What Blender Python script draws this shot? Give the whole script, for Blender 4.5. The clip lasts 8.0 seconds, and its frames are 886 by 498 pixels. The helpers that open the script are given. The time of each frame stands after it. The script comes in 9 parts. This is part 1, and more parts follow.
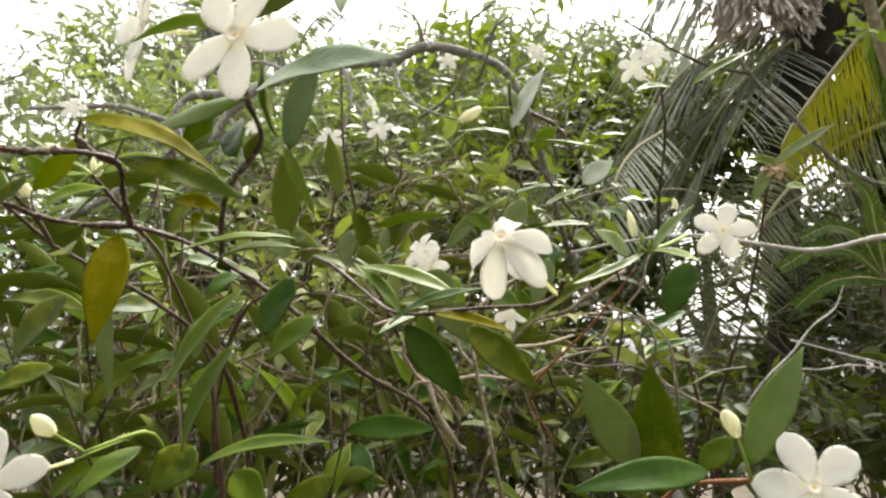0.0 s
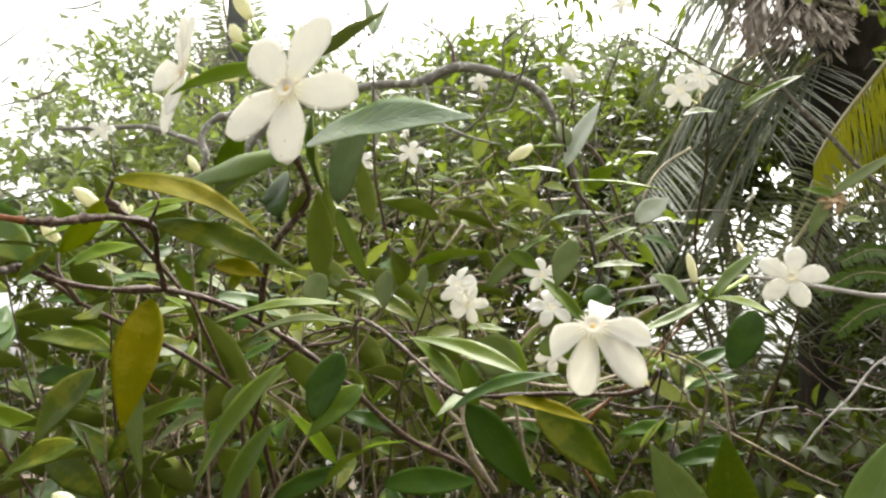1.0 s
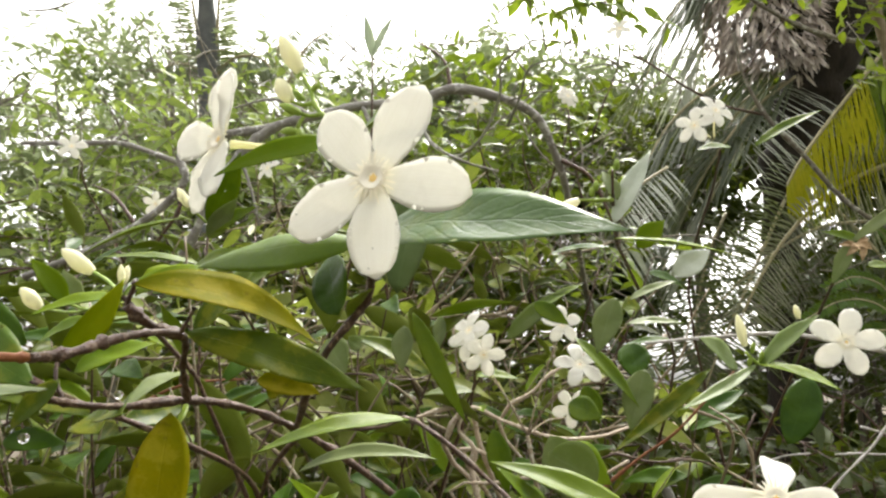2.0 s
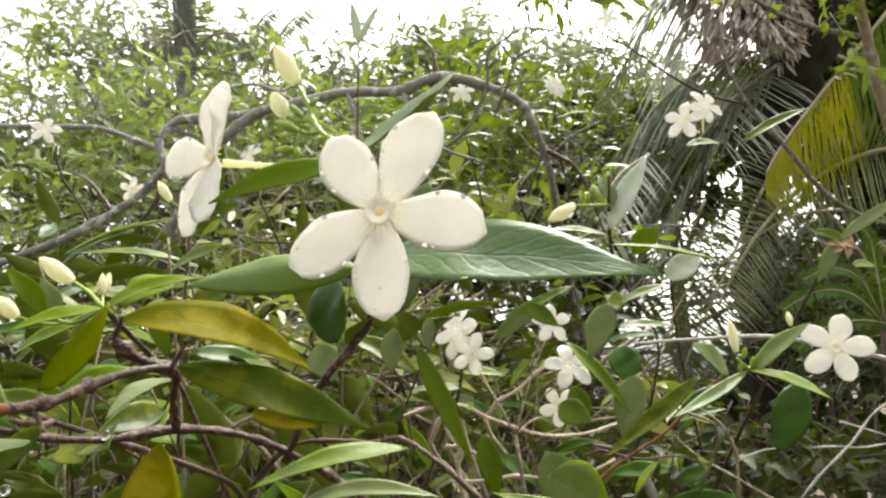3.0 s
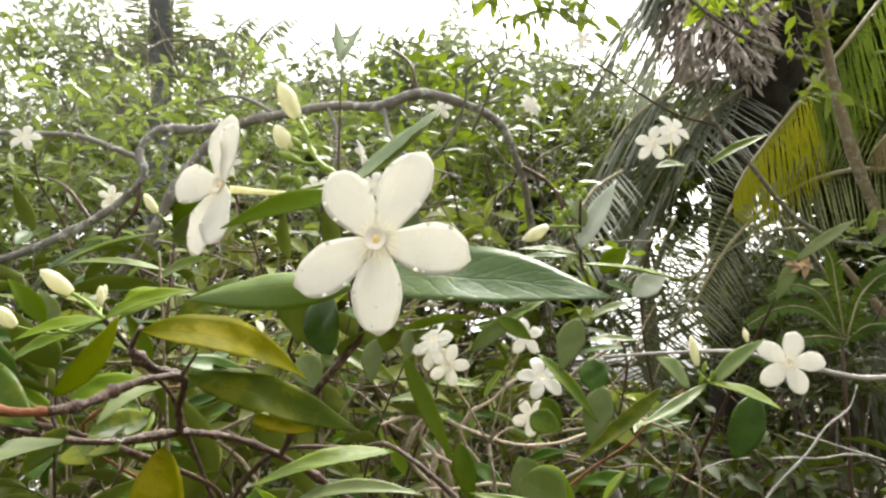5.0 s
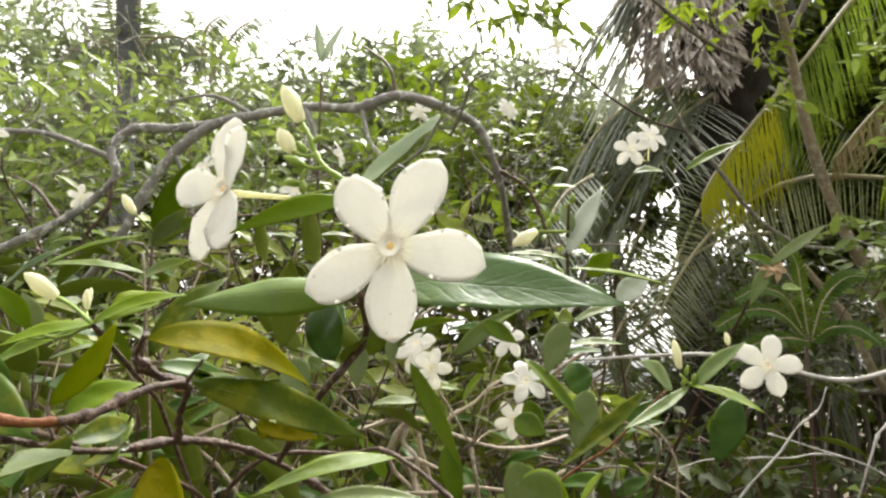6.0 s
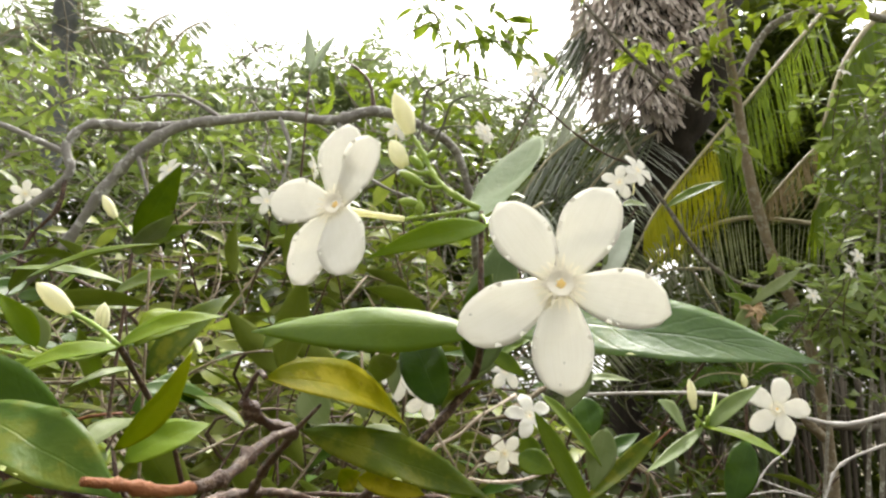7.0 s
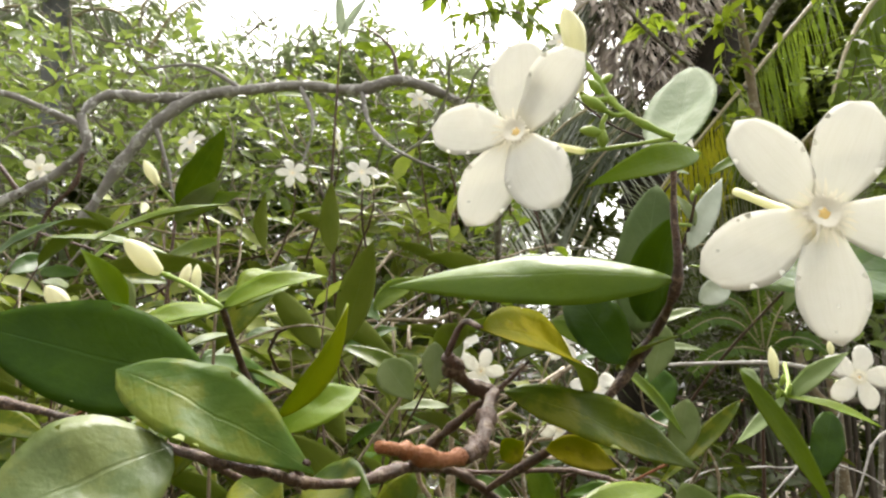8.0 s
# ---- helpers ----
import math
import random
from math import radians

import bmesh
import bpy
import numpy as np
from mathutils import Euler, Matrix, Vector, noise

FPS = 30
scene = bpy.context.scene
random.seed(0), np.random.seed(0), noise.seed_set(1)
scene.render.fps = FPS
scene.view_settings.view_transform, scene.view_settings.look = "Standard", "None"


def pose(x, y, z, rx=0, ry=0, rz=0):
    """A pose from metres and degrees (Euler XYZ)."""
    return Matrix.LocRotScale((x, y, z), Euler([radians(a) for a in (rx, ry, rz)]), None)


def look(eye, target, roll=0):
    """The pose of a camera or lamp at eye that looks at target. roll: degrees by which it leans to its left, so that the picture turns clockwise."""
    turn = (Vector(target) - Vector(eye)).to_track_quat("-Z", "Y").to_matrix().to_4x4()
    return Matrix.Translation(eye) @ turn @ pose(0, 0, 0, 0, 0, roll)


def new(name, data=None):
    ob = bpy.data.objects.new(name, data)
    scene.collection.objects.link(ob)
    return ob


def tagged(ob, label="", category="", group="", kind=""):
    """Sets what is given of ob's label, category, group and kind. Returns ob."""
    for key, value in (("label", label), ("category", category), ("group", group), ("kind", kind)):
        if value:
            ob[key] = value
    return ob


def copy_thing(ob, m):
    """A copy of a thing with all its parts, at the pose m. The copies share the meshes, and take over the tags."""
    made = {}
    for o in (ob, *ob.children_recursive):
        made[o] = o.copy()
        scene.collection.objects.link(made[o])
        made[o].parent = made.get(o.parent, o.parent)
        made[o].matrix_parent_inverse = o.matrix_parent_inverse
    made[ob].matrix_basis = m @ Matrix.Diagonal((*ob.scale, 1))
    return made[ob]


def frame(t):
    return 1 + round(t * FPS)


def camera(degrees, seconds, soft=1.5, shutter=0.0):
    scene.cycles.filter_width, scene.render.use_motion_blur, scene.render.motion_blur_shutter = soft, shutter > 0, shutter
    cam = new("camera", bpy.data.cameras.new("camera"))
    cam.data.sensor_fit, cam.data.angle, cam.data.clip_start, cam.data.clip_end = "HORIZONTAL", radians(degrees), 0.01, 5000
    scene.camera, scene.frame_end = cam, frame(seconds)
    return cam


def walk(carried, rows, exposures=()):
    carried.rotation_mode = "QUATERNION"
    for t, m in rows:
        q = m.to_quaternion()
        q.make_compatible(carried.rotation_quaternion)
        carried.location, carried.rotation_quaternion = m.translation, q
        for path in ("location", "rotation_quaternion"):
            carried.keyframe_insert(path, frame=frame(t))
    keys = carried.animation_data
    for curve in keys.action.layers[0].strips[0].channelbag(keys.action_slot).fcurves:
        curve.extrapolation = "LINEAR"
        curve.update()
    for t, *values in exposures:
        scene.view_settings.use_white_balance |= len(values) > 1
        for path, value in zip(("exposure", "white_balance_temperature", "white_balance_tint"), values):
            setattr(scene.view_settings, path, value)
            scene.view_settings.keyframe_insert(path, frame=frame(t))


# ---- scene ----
cam = camera(68.5, 8.0, soft=2.4)
PATH = [
    (0, (0.0369, 0.0055, 1.3359), (0.0030, 0.4962, 1.4258), -1.35),
    (0.5, (0.0387, 0.0172, 1.3475), (-0.0163, 0.5050, 1.4427), -1.16),
    (1, (0.0208, 0.0245, 1.3592), (-0.0274, 0.5124, 1.4575), -0.56),
    (1.5, (-0.0037, 0.0370, 1.3784), (-0.0323, 0.5237, 1.4893), -0.49),
    (1.7, (-0.0092, 0.0446, 1.3846), (-0.0362, 0.5317, 1.4943), -0.50),
    (2.8, (-0.0204, 0.0565, 1.4033), (-0.0282, 0.5483, 1.4931), -0.18),
    (3, (-0.0208, 0.0566, 1.4043), (-0.0284, 0.5483, 1.4947), -0.24),
    (3.5, (-0.0218, 0.0569, 1.4060), (-0.0218, 0.5479, 1.5001), 0.00),
    (4, (-0.0227, 0.0531, 1.4049), (-0.0183, 0.5436, 1.5019), -0.13),
    (4.2, (-0.0241, 0.0490, 1.4042), (-0.0179, 0.5393, 1.5020), -0.13),
    (5.3, (-0.0236, 0.0382, 1.4041), (-0.0090, 0.5282, 1.5025), 0.19),
    (5.5, (-0.0240, 0.0380, 1.4041), (-0.0060, 0.5280, 1.5016), -0.06),
    (6, (-0.0331, 0.0395, 1.4051), (0.0016, 0.5282, 1.5050), 0.03),
    (6.5, (-0.0498, 0.0486, 1.4087), (0.0166, 0.5326, 1.5151), 0.79),
    (7, (-0.0776, 0.0619, 1.4111), (0.0061, 0.5412, 1.5264), 1.91),
    (7.5, (-0.1000, 0.0792, 1.4099), (-0.0115, 0.5573, 1.5265), 1.65),
    (8, (-0.1119, 0.0901, 1.4062), (-0.0236, 0.5718, 1.5069), 1.25),
]
EXPOSURE = [(0.0, 2.0, 6800, 8.5), (8.0, 2.0, 6800, 8.5)]
walk(cam, [(t, look(eye, target, roll)) for t, eye, target, roll in PATH], EXPOSURE)
SKY, SUN = 0.15, 1.0

# world and sun: a bright overcast sky
world = bpy.data.worlds.new("overcast")
scene.world = world
world.use_nodes = True
wn, wl = world.node_tree.nodes, world.node_tree.links
wn.clear()
sky = wn.new("ShaderNodeTexSky")
sky.sky_type, sky.sun_disc = "NISHITA", False
sky.sun_elevation, sky.sun_rotation = radians(58), radians(20)
sky.air_density, sky.dust_density, sky.ozone_density = 1.0, 6.0, 1.0
grey = wn.new("ShaderNodeHueSaturation")
grey.inputs["Saturation"].default_value = 0.04
back = wn.new("ShaderNodeBackground")
back.inputs["Strength"].default_value = SKY
wout = wn.new("ShaderNodeOutputWorld")
wl.new(sky.outputs[0], grey.inputs["Color"])
wl.new(grey.outputs[0], back.inputs["Color"])
wl.new(back.outputs[0], wout.inputs["Surface"])
sun = new("sun", bpy.data.lights.new("sun", "SUN"))
sun.data.energy, sun.data.angle, sun.data.color = SUN, radians(14), (1.0, 0.97, 0.92)
sun.matrix_world = pose(0, 0, 30, -32, 0, -20)
tagged(sun, kind="structure")


# ---- materials ----
def nodes_of(name):
    m = bpy.data.materials.new(name)
    m.use_nodes = True
    n = m.node_tree.nodes
    n.clear()
    return m, n, m.node_tree.links


def mix_rgb(n, l, fac, a, b, how="MIX"):
    k = n.new("ShaderNodeMix")
    k.data_type, k.blend_type = "RGBA", how
    for socket, v in ((k.inputs[0], fac), (k.inputs[6], a), (k.inputs[7], b)):
        if hasattr(v, "is_linked"):
            l.new(v, socket)
        elif isinstance(v, (int, float)):
            socket.default_value = v
        else:
            socket.default_value = (*v, 1)
    return k.outputs[2]


def calc(n, l, op, a, b=None, c=None):
    k = n.new("ShaderNodeMath")
    k.operation = op
    for i, v in enumerate((a, b, c)):
        if v is None:
            continue
        if hasattr(v, "is_linked"):
            l.new(v, k.inputs[i])
        else:
            k.inputs[i].default_value = v
    return k.outputs[0]


def ramp(n, l, value, low, high):
    k = n.new("ShaderNodeMapRange")
    k.interpolation_type = "SMOOTHSTEP"
    l.new(value, k.inputs[0])
    k.inputs[1].default_value, k.inputs[2].default_value = low, high
    return k.outputs[0]


def noise_of(n, l, scale, detail=3.0, rough=0.6, coords=None):
    k = n.new("ShaderNodeTexNoise")
    k.inputs["Scale"].default_value, k.inputs["Detail"].default_value, k.inputs["Roughness"].default_value = scale, detail, rough
    if coords is None:
        coords = n.new("ShaderNodeTexCoord").outputs["Object"]
    l.new(coords, k.inputs["Vector"])
    return k.outputs[0]


def leaf_material(name, base, other, vein, rough=0.40, through_light=0.32, aged=0.0, island=False, spec=0.22, glow=(0.32, 0.42, 0.03), ribbing=0.07):
    """A leaf: two tones, midrib and side veins along its own u and v, blotches where aged."""
    m, n, l = nodes_of(name)
    uv = n.new("ShaderNodeUVMap").outputs[0]
    sep = n.new("ShaderNodeSeparateXYZ")
    l.new(uv, sep.inputs[0])
    u, v = sep.outputs[0], sep.outputs[1]
    off = calc(n, l, "ABSOLUTE", calc(n, l, "SUBTRACT", v, 0.5))
    rib = ramp(n, l, off, 0.024, 0.006)
    side = calc(n, l, "PINGPONG", calc(n, l, "MULTIPLY_ADD", noise_of(n, l, 110.0, 2.0), 1.3, calc(n, l, "SUBTRACT", calc(n, l, "MULTIPLY", u, 9.0), calc(n, l, "MULTIPLY", off, 4.2))), 0.5)
    lines = ramp(n, l, side, 0.16, 0.0)
    if island:
        rnd = n.new("ShaderNodeNewGeometry").outputs["Random Per Island"]
    else:
        rnd = n.new("ShaderNodeObjectInfo").outputs["Random"]
    big = noise_of(n, l, 75.0, 3.0)
    mottle = noise_of(n, l, 240.0, 4.0, 0.7)
    edge = ramp(n, l, off, 0.36, 0.5)
    tone = calc(n, l, "MULTIPLY_ADD", ramp(n, l, big, 0.32, 0.68), 0.42, calc(n, l, "MULTIPLY_ADD", ramp(n, l, mottle, 0.35, 0.7), 0.22, calc(n, l, "MULTIPLY_ADD", edge, 0.12, calc(n, l, "MULTIPLY", rnd, 0.40))))
    col = mix_rgb(n, l, tone, base, other)
    if aged:
        patch = ramp(n, l, noise_of(n, l, 130.0, 4.0, 0.7), 0.50, 0.62)
        col = mix_rgb(n, l, calc(n, l, "MULTIPLY", patch, aged), col, (0.30, 0.26, 0.02))
        specks = ramp(n, l, noise_of(n, l, 420.0, 2.0, 0.5), 0.66, 0.72)
        col = mix_rgb(n, l, calc(n, l, "MULTIPLY", specks, 0.8 * aged), col, (0.06, 0.03, 0.012))
    col = mix_rgb(n, l, calc(n, l, "MULTIPLY", lines, 0.2 * ribbing), col, vein)
    col = mix_rgb(n, l, calc(n, l, "MULTIPLY", rib, 0.20), col, vein)
    bump = n.new("ShaderNodeBump")
    bump.inputs["Strength"].default_value, bump.inputs["Distance"].default_value = 0.30, 0.0009
    grain = noise_of(n, l, 900.0, 2.0)
    l.new(calc(n, l, "ADD", calc(n, l, "MULTIPLY", lines, -ribbing), calc(n, l, "MULTIPLY_ADD", rib, -0.45, calc(n, l, "MULTIPLY_ADD", big, 2.8, calc(n, l, "MULTIPLY", grain, 0.35)))), bump.inputs["Height"])
    p = n.new("ShaderNodeBsdfPrincipled")
    l.new(col, p.inputs["Base Color"])
    l.new(calc(n, l, "MULTIPLY_ADD", noise_of(n, l, 200.0), 0.25, rough - 0.12), p.inputs["Roughness"])
    p.inputs["Specular IOR Level"].default_value = spec
    l.new(bump.outputs[0], p.inputs["Normal"])
    t = n.new("ShaderNodeBsdfTranslucent")
    l.new(mix_rgb(n, l, 0.5, col, glow), t.inputs["Color"])
    s = n.new("ShaderNodeMixShader")
    s.inputs[0].default_value = through_light
    l.new(p.outputs[0], s.inputs[1])
    l.new(t.outputs[0], s.inputs[2])
    l.new(s.outputs[0], n.new("ShaderNodeOutputMaterial").inputs["Surface"])
    return m


def petal_material(name, base, deep, through_light=0.48):
    m, n, l = nodes_of(name)
    uv = n.new("ShaderNodeUVMap").outputs[0]
    sep = n.new("ShaderNodeSeparateXYZ")
    l.new(uv, sep.inputs[0])
    stretch = n.new("ShaderNodeMapping")
    stretch.inputs["Scale"].default_value = (2.0, 26.0, 1.0)
    l.new(uv, stretch.inputs[0])
    streak = noise_of(n, l, 1.0, 3.0, 0.6, stretch.outputs[0])
    blot = noise_of(n, l, 160.0, 3.0)
    f = calc(n, l, "MULTIPLY_ADD", ramp(n, l, streak, 0.35, 0.75), 0.55, calc(n, l, "MULTIPLY", blot, 0.3))
    col = mix_rgb(n, l, f, base, deep)
    col = mix_rgb(n, l, calc(n, l, "MULTIPLY", ramp(n, l, sep.outputs[0], 0.24, 0.0), 0.35), col, (0.95, 0.88, 0.56))
    bump = n.new("ShaderNodeBump")
    bump.inputs["Strength"].default_value, bump.inputs["Distance"].default_value = 0.12, 0.0006
    l.new(streak, bump.inputs["Height"])
    p = n.new("ShaderNodeBsdfPrincipled")
    l.new(col, p.inputs["Base Color"])
    l.new(bump.outputs[0], p.inputs["Normal"])
    p.inputs["Roughness"].default_value = 0.55
    t = n.new("ShaderNodeBsdfTranslucent")
    l.new(col, t.inputs["Color"])
    s = n.new("ShaderNodeMixShader")
    s.inputs[0].default_value = through_light
    l.new(p.outputs[0], s.inputs[1])
    l.new(t.outputs[0], s.inputs[2])
    l.new(s.outputs[0], n.new("ShaderNodeOutputMaterial").inputs["Surface"])
    return m


def plain_material(name, a, b, scale, rough=0.7, bump_m=0.0005, spec=0.3, stretch=(1, 1, 1), light=None, island=False):
    """Bark, soil, fibre: two tones at two scales with relief."""
    m, n, l = nodes_of(name)
    mp = n.new("ShaderNodeMapping")
    mp.inputs["Scale"].default_value = stretch
    l.new(n.new("ShaderNodeTexCoord").outputs["Object"], mp.inputs[0])
    big = noise_of(n, l, scale, 4.0, 0.65, mp.outputs[0])
    fine = noise_of(n, l, scale * 7, 3.0, 0.6, mp.outputs[0])
    f = calc(n, l, "MULTIPLY_ADD", ramp(n, l, big, 0.35, 0.68), 0.7, calc(n, l, "MULTIPLY", fine, 0.4))
    col = mix_rgb(n, l, f, a, b)
    if island:
        rnd = n.new("ShaderNodeNewGeometry").outputs["Random Per Island"]
        col = mix_rgb(n, l, calc(n, l, "MULTIPLY", rnd, 0.75), col, a)
    else:
        rnd = n.new("ShaderNodeObjectInfo").outputs["Random"]
        col = mix_rgb(n, l, calc(n, l, "MULTIPLY", rnd, 0.35), col, b)
    if light:
        col = mix_rgb(n, l, ramp(n, l, noise_of(n, l, scale * 1.7, 3.0, 0.7), 0.54, 0.62), col, light)
    bump = n.new("ShaderNodeBump")
    bump.inputs["Strength"].default_value, bump.inputs["Distance"].default_value = 0.7, bump_m
    l.new(calc(n, l, "ADD", big, calc(n, l, "MULTIPLY", fine, 0.6)), bump.inputs["Height"])
    p = n.new("ShaderNodeBsdfPrincipled")
    l.new(col, p.inputs["Base Color"])
    l.new(bump.outputs[0], p.inputs["Normal"])
    p.inputs["Roughness"].default_value, p.inputs["Specular IOR Level"].default_value = rough, spec
    l.new(p.outputs[0], n.new("ShaderNodeOutputMaterial").inputs["Surface"])
    return m


def water_material():
    m, n, l = nodes_of("water_drop")
    p = n.new("ShaderNodeBsdfPrincipled")
    p.inputs["Transmission Weight"].default_value, p.inputs["Roughness"].default_value, p.inputs["IOR"].default_value = 1.0, 0.02, 1.33
    l.new(p.outputs[0], n.new("ShaderNodeOutputMaterial").inputs["Surface"])
    return m


GREEN = leaf_material("leaf_green", (0.034, 0.076, 0.003), (0.118, 0.168, 0.004), (0.13, 0.22, 0.04), 0.40, 0.32, spec=0.15)
# leaf colour raised to pale grey to imitate haze before the sky
LEAF_HAZED = leaf_material("leaf_hazed", (0.32, 0.38, 0.27), (0.46, 0.50, 0.40), (0.46, 0.50, 0.40), 0.45, 0.72, spec=0.15, glow=(0.42, 0.45, 0.38))
GLOSS = leaf_material("leaf_glossy_dark", (0.016, 0.062, 0.004), (0.052, 0.122, 0.006), (0.02, 0.06, 0.005), 0.38, 0.26, aged=0.10, spec=0.62, ribbing=0.24)
GLOSS_SOFT = leaf_material("leaf_glossy", (0.070, 0.145, 0.006), (0.135, 0.215, 0.010), (0.15, 0.24, 0.03), 0.42, 0.42, spec=0.34)
MOTTLED = leaf_material("leaf_mottled", (0.036, 0.086, 0.006), (0.105, 0.155, 0.016), (0.15, 0.23, 0.03), 0.42, 0.34, aged=0.22, spec=0.15, ribbing=0.07)
SHEEN = leaf_material("leaf_dull_sheen", (0.050, 0.085, 0.018), (0.110, 0.145, 0.040), (0.14, 0.18, 0.07), 0.38, 0.26, aged=0.10, spec=0.32, ribbing=0.03)
# green leaf whose reflected sky is painted in as a whitish base
PAINTED_SHEEN = leaf_material("leaf_painted_sheen", (0.36, 0.41, 0.31), (0.54, 0.58, 0.49), (0.50, 0.54, 0.44), 0.40, 0.22, spec=0.5, glow=(0.42, 0.45, 0.38))
LIME = leaf_material("leaf_lime", (0.21, 0.265, 0.004), (0.33, 0.33, 0.006), (0.24, 0.27, 0.03), 0.42, 0.5, spec=0.06)
DULL = leaf_material("leaf_dull_green", (0.085, 0.130, 0.055), (0.145, 0.185, 0.090), (0.20, 0.26, 0.14), 0.62, 0.28, spec=0.05, glow=(0.20, 0.26, 0.10))
SOFT = leaf_material("leaf_soft_green", (0.105, 0.165, 0.045), (0.190, 0.250, 0.085), (0.26, 0.32, 0.16), 0.42, 0.42, spec=0.25)
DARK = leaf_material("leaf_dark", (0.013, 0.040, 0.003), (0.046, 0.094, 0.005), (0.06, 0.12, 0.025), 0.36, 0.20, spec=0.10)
FRESH = leaf_material("leaf_fresh", (0.09, 0.17, 0.004), (0.155, 0.215, 0.005), (0.20, 0.26, 0.04), 0.42, 0.45, spec=0.10)
YELLOW = leaf_material("leaf_yellowing", (0.095, 0.112, 0.0005), (0.205, 0.165, 0.001), (0.20, 0.18, 0.01), 0.50, 0.42, aged=0.45, spec=0.02)
OLD = leaf_material("leaf_spotted", (0.021, 0.047, 0.002), (0.080, 0.108, 0.003), (0.10, 0.15, 0.02), 0.38, 0.26, aged=0.24, spec=0.10)
UNDER = leaf_material("leaf_underside", (0.138, 0.180, 0.024), (0.195, 0.230, 0.042), (0.22, 0.29, 0.11), 0.5, 0.32, spec=0.25)
PALE = leaf_material("leaf_pale", (0.110, 0.158, 0.045), (0.190, 0.225, 0.090), (0.28, 0.34, 0.19), 0.42, 0.38, glow=(0.30, 0.37, 0.14))
MASS = leaf_material("foliage_mass", (0.070, 0.132, 0.022), (0.205, 0.262, 0.052), (0.18, 0.27, 0.05), 0.36, 0.36, island=True, spec=0.42, glow=(0.32, 0.40, 0.08))
MASS_MID = leaf_material("foliage_middle", (0.034, 0.080, 0.006), (0.135, 0.195, 0.014), (0.15, 0.22, 0.05), 0.36, 0.32, island=True, spec=0.36)
MASS_PALE = leaf_material("foliage_pale", (0.125, 0.165, 0.022), (0.245, 0.265, 0.065), (0.24, 0.31, 0.13), 0.40, 0.28, island=True)
# far leaves, greyed and lightened with haze mixed into the colour
MASS_HAZED = leaf_material("foliage_hazed", (0.105, 0.150, 0.045), (0.200, 0.235, 0.115), (0.20, 0.25, 0.13), 0.5, 0.36, island=True, spec=0.4, glow=(0.30, 0.36, 0.18))
# shaded copy of the foliage: the thicket's shade is put into its colour
MASS_SHADED = leaf_material("foliage_shaded", (0.012, 0.021, 0.002), (0.036, 0.052, 0.003), (0.06, 0.10, 0.02), 0.5, 0.2, island=True)
PETAL = petal_material("petal_white", (0.810, 0.800, 0.745), (0.745, 0.730, 0.655))
CROWN = petal_material("crown_white", (0.92, 0.88, 0.76), (0.88, 0.81, 0.62), 0.06)
CREAM = petal_material("bud_cream", (0.79, 0.77, 0.60), (0.70, 0.70, 0.44))
GREY = plain_material("twig_grey_bark", (0.24, 0.225, 0.20), (0.42, 0.40, 0.37), 90, 0.75, 0.0008, light=(0.52, 0.51, 0.48))
PALE_TWIG = plain_material("twig_pale_bark", (0.30, 0.235, 0.170), (0.50, 0.42, 0.33), 110, 0.75, 0.0008, light=(0.60, 0.54, 0.45))
DRAB = plain_material("twig_drab_bark", (0.055, 0.058, 0.035), (0.125, 0.120, 0.075), 120, 0.7, 0.0008)
ANTHER = plain_material("anther_orange", (0.95, 0.74, 0.32), (0.92, 0.62, 0.20), 900, 0.6, 0.0002)
CALYX = plain_material("calyx_green", (0.13, 0.22, 0.02), (0.24, 0.32, 0.05), 300, 0.5, 0.0002)
TWIG = plain_material("twig_bark", (0.020, 0.010, 0.005), (0.085, 0.041, 0.022), 260, 0.46, 0.0018, spec=0.36, light=(0.155, 0.105, 0.068))
RED = plain_material("twig_red_bark", (0.17, 0.06, 0.028), (0.26, 0.11, 0.05), 200, 0.6, 0.0006)
PEELED = plain_material("peeled_orange_wood", (0.130, 0.036, 0.010), (0.230, 0.085, 0.026), 420, 0.6, 0.0009)
TAN = plain_material("twig_tan_bark", (0.14, 0.105, 0.062), (0.26, 0.21, 0.14), 90, 0.75, 0.0008, light=(0.36, 0.335, 0.27))
BARK = plain_material("grey_bark", (0.10, 0.085, 0.065), (0.22, 0.20, 0.16), 40, 0.85, 0.003, light=(0.36, 0.36, 0.31))
OLD_BARK = plain_material("old_grey_bark", (0.130, 0.118, 0.104), (0.275, 0.262, 0.240), 40, 0.8, 0.003, light=(0.44, 0.435, 0.41))
# blue-grey bark that carries the distant haze in its tone
HAZED_BARK = plain_material("hazed_palm_bark", (0.060, 0.066, 0.066), (0.125, 0.132, 0.125), 12, 0.9, 0.004)
# fibre darkened further: the shade of the fronds is in its colour
PALM_SHADED = plain_material("palm_fibre_shaded", (0.009, 0.007, 0.005), (0.034, 0.027, 0.020), 18, 0.9, 0.01, stretch=(1, 1, 0.3))
DEAD = plain_material("dead_palm_leaf", (0.34, 0.285, 0.240), (0.88, 0.82, 0.75), 14, 0.8, 0.002, stretch=(1, 1, 0.25), island=True)
RACHIS = plain_material("frond_rib", (0.20, 0.18, 0.09), (0.34, 0.30, 0.18), 25, 0.55, 0.001)
TREE_BARK = plain_material("thin_tree_bark", (0.17, 0.13, 0.08), (0.28, 0.23, 0.15), 30, 0.8, 0.002, light=(0.34, 0.31, 0.24))
BAMBOO = plain_material("weathered_bamboo", (0.030, 0.024, 0.017), (0.105, 0.088, 0.064), 9, 0.8, 0.002, stretch=(1, 1, 0.12))
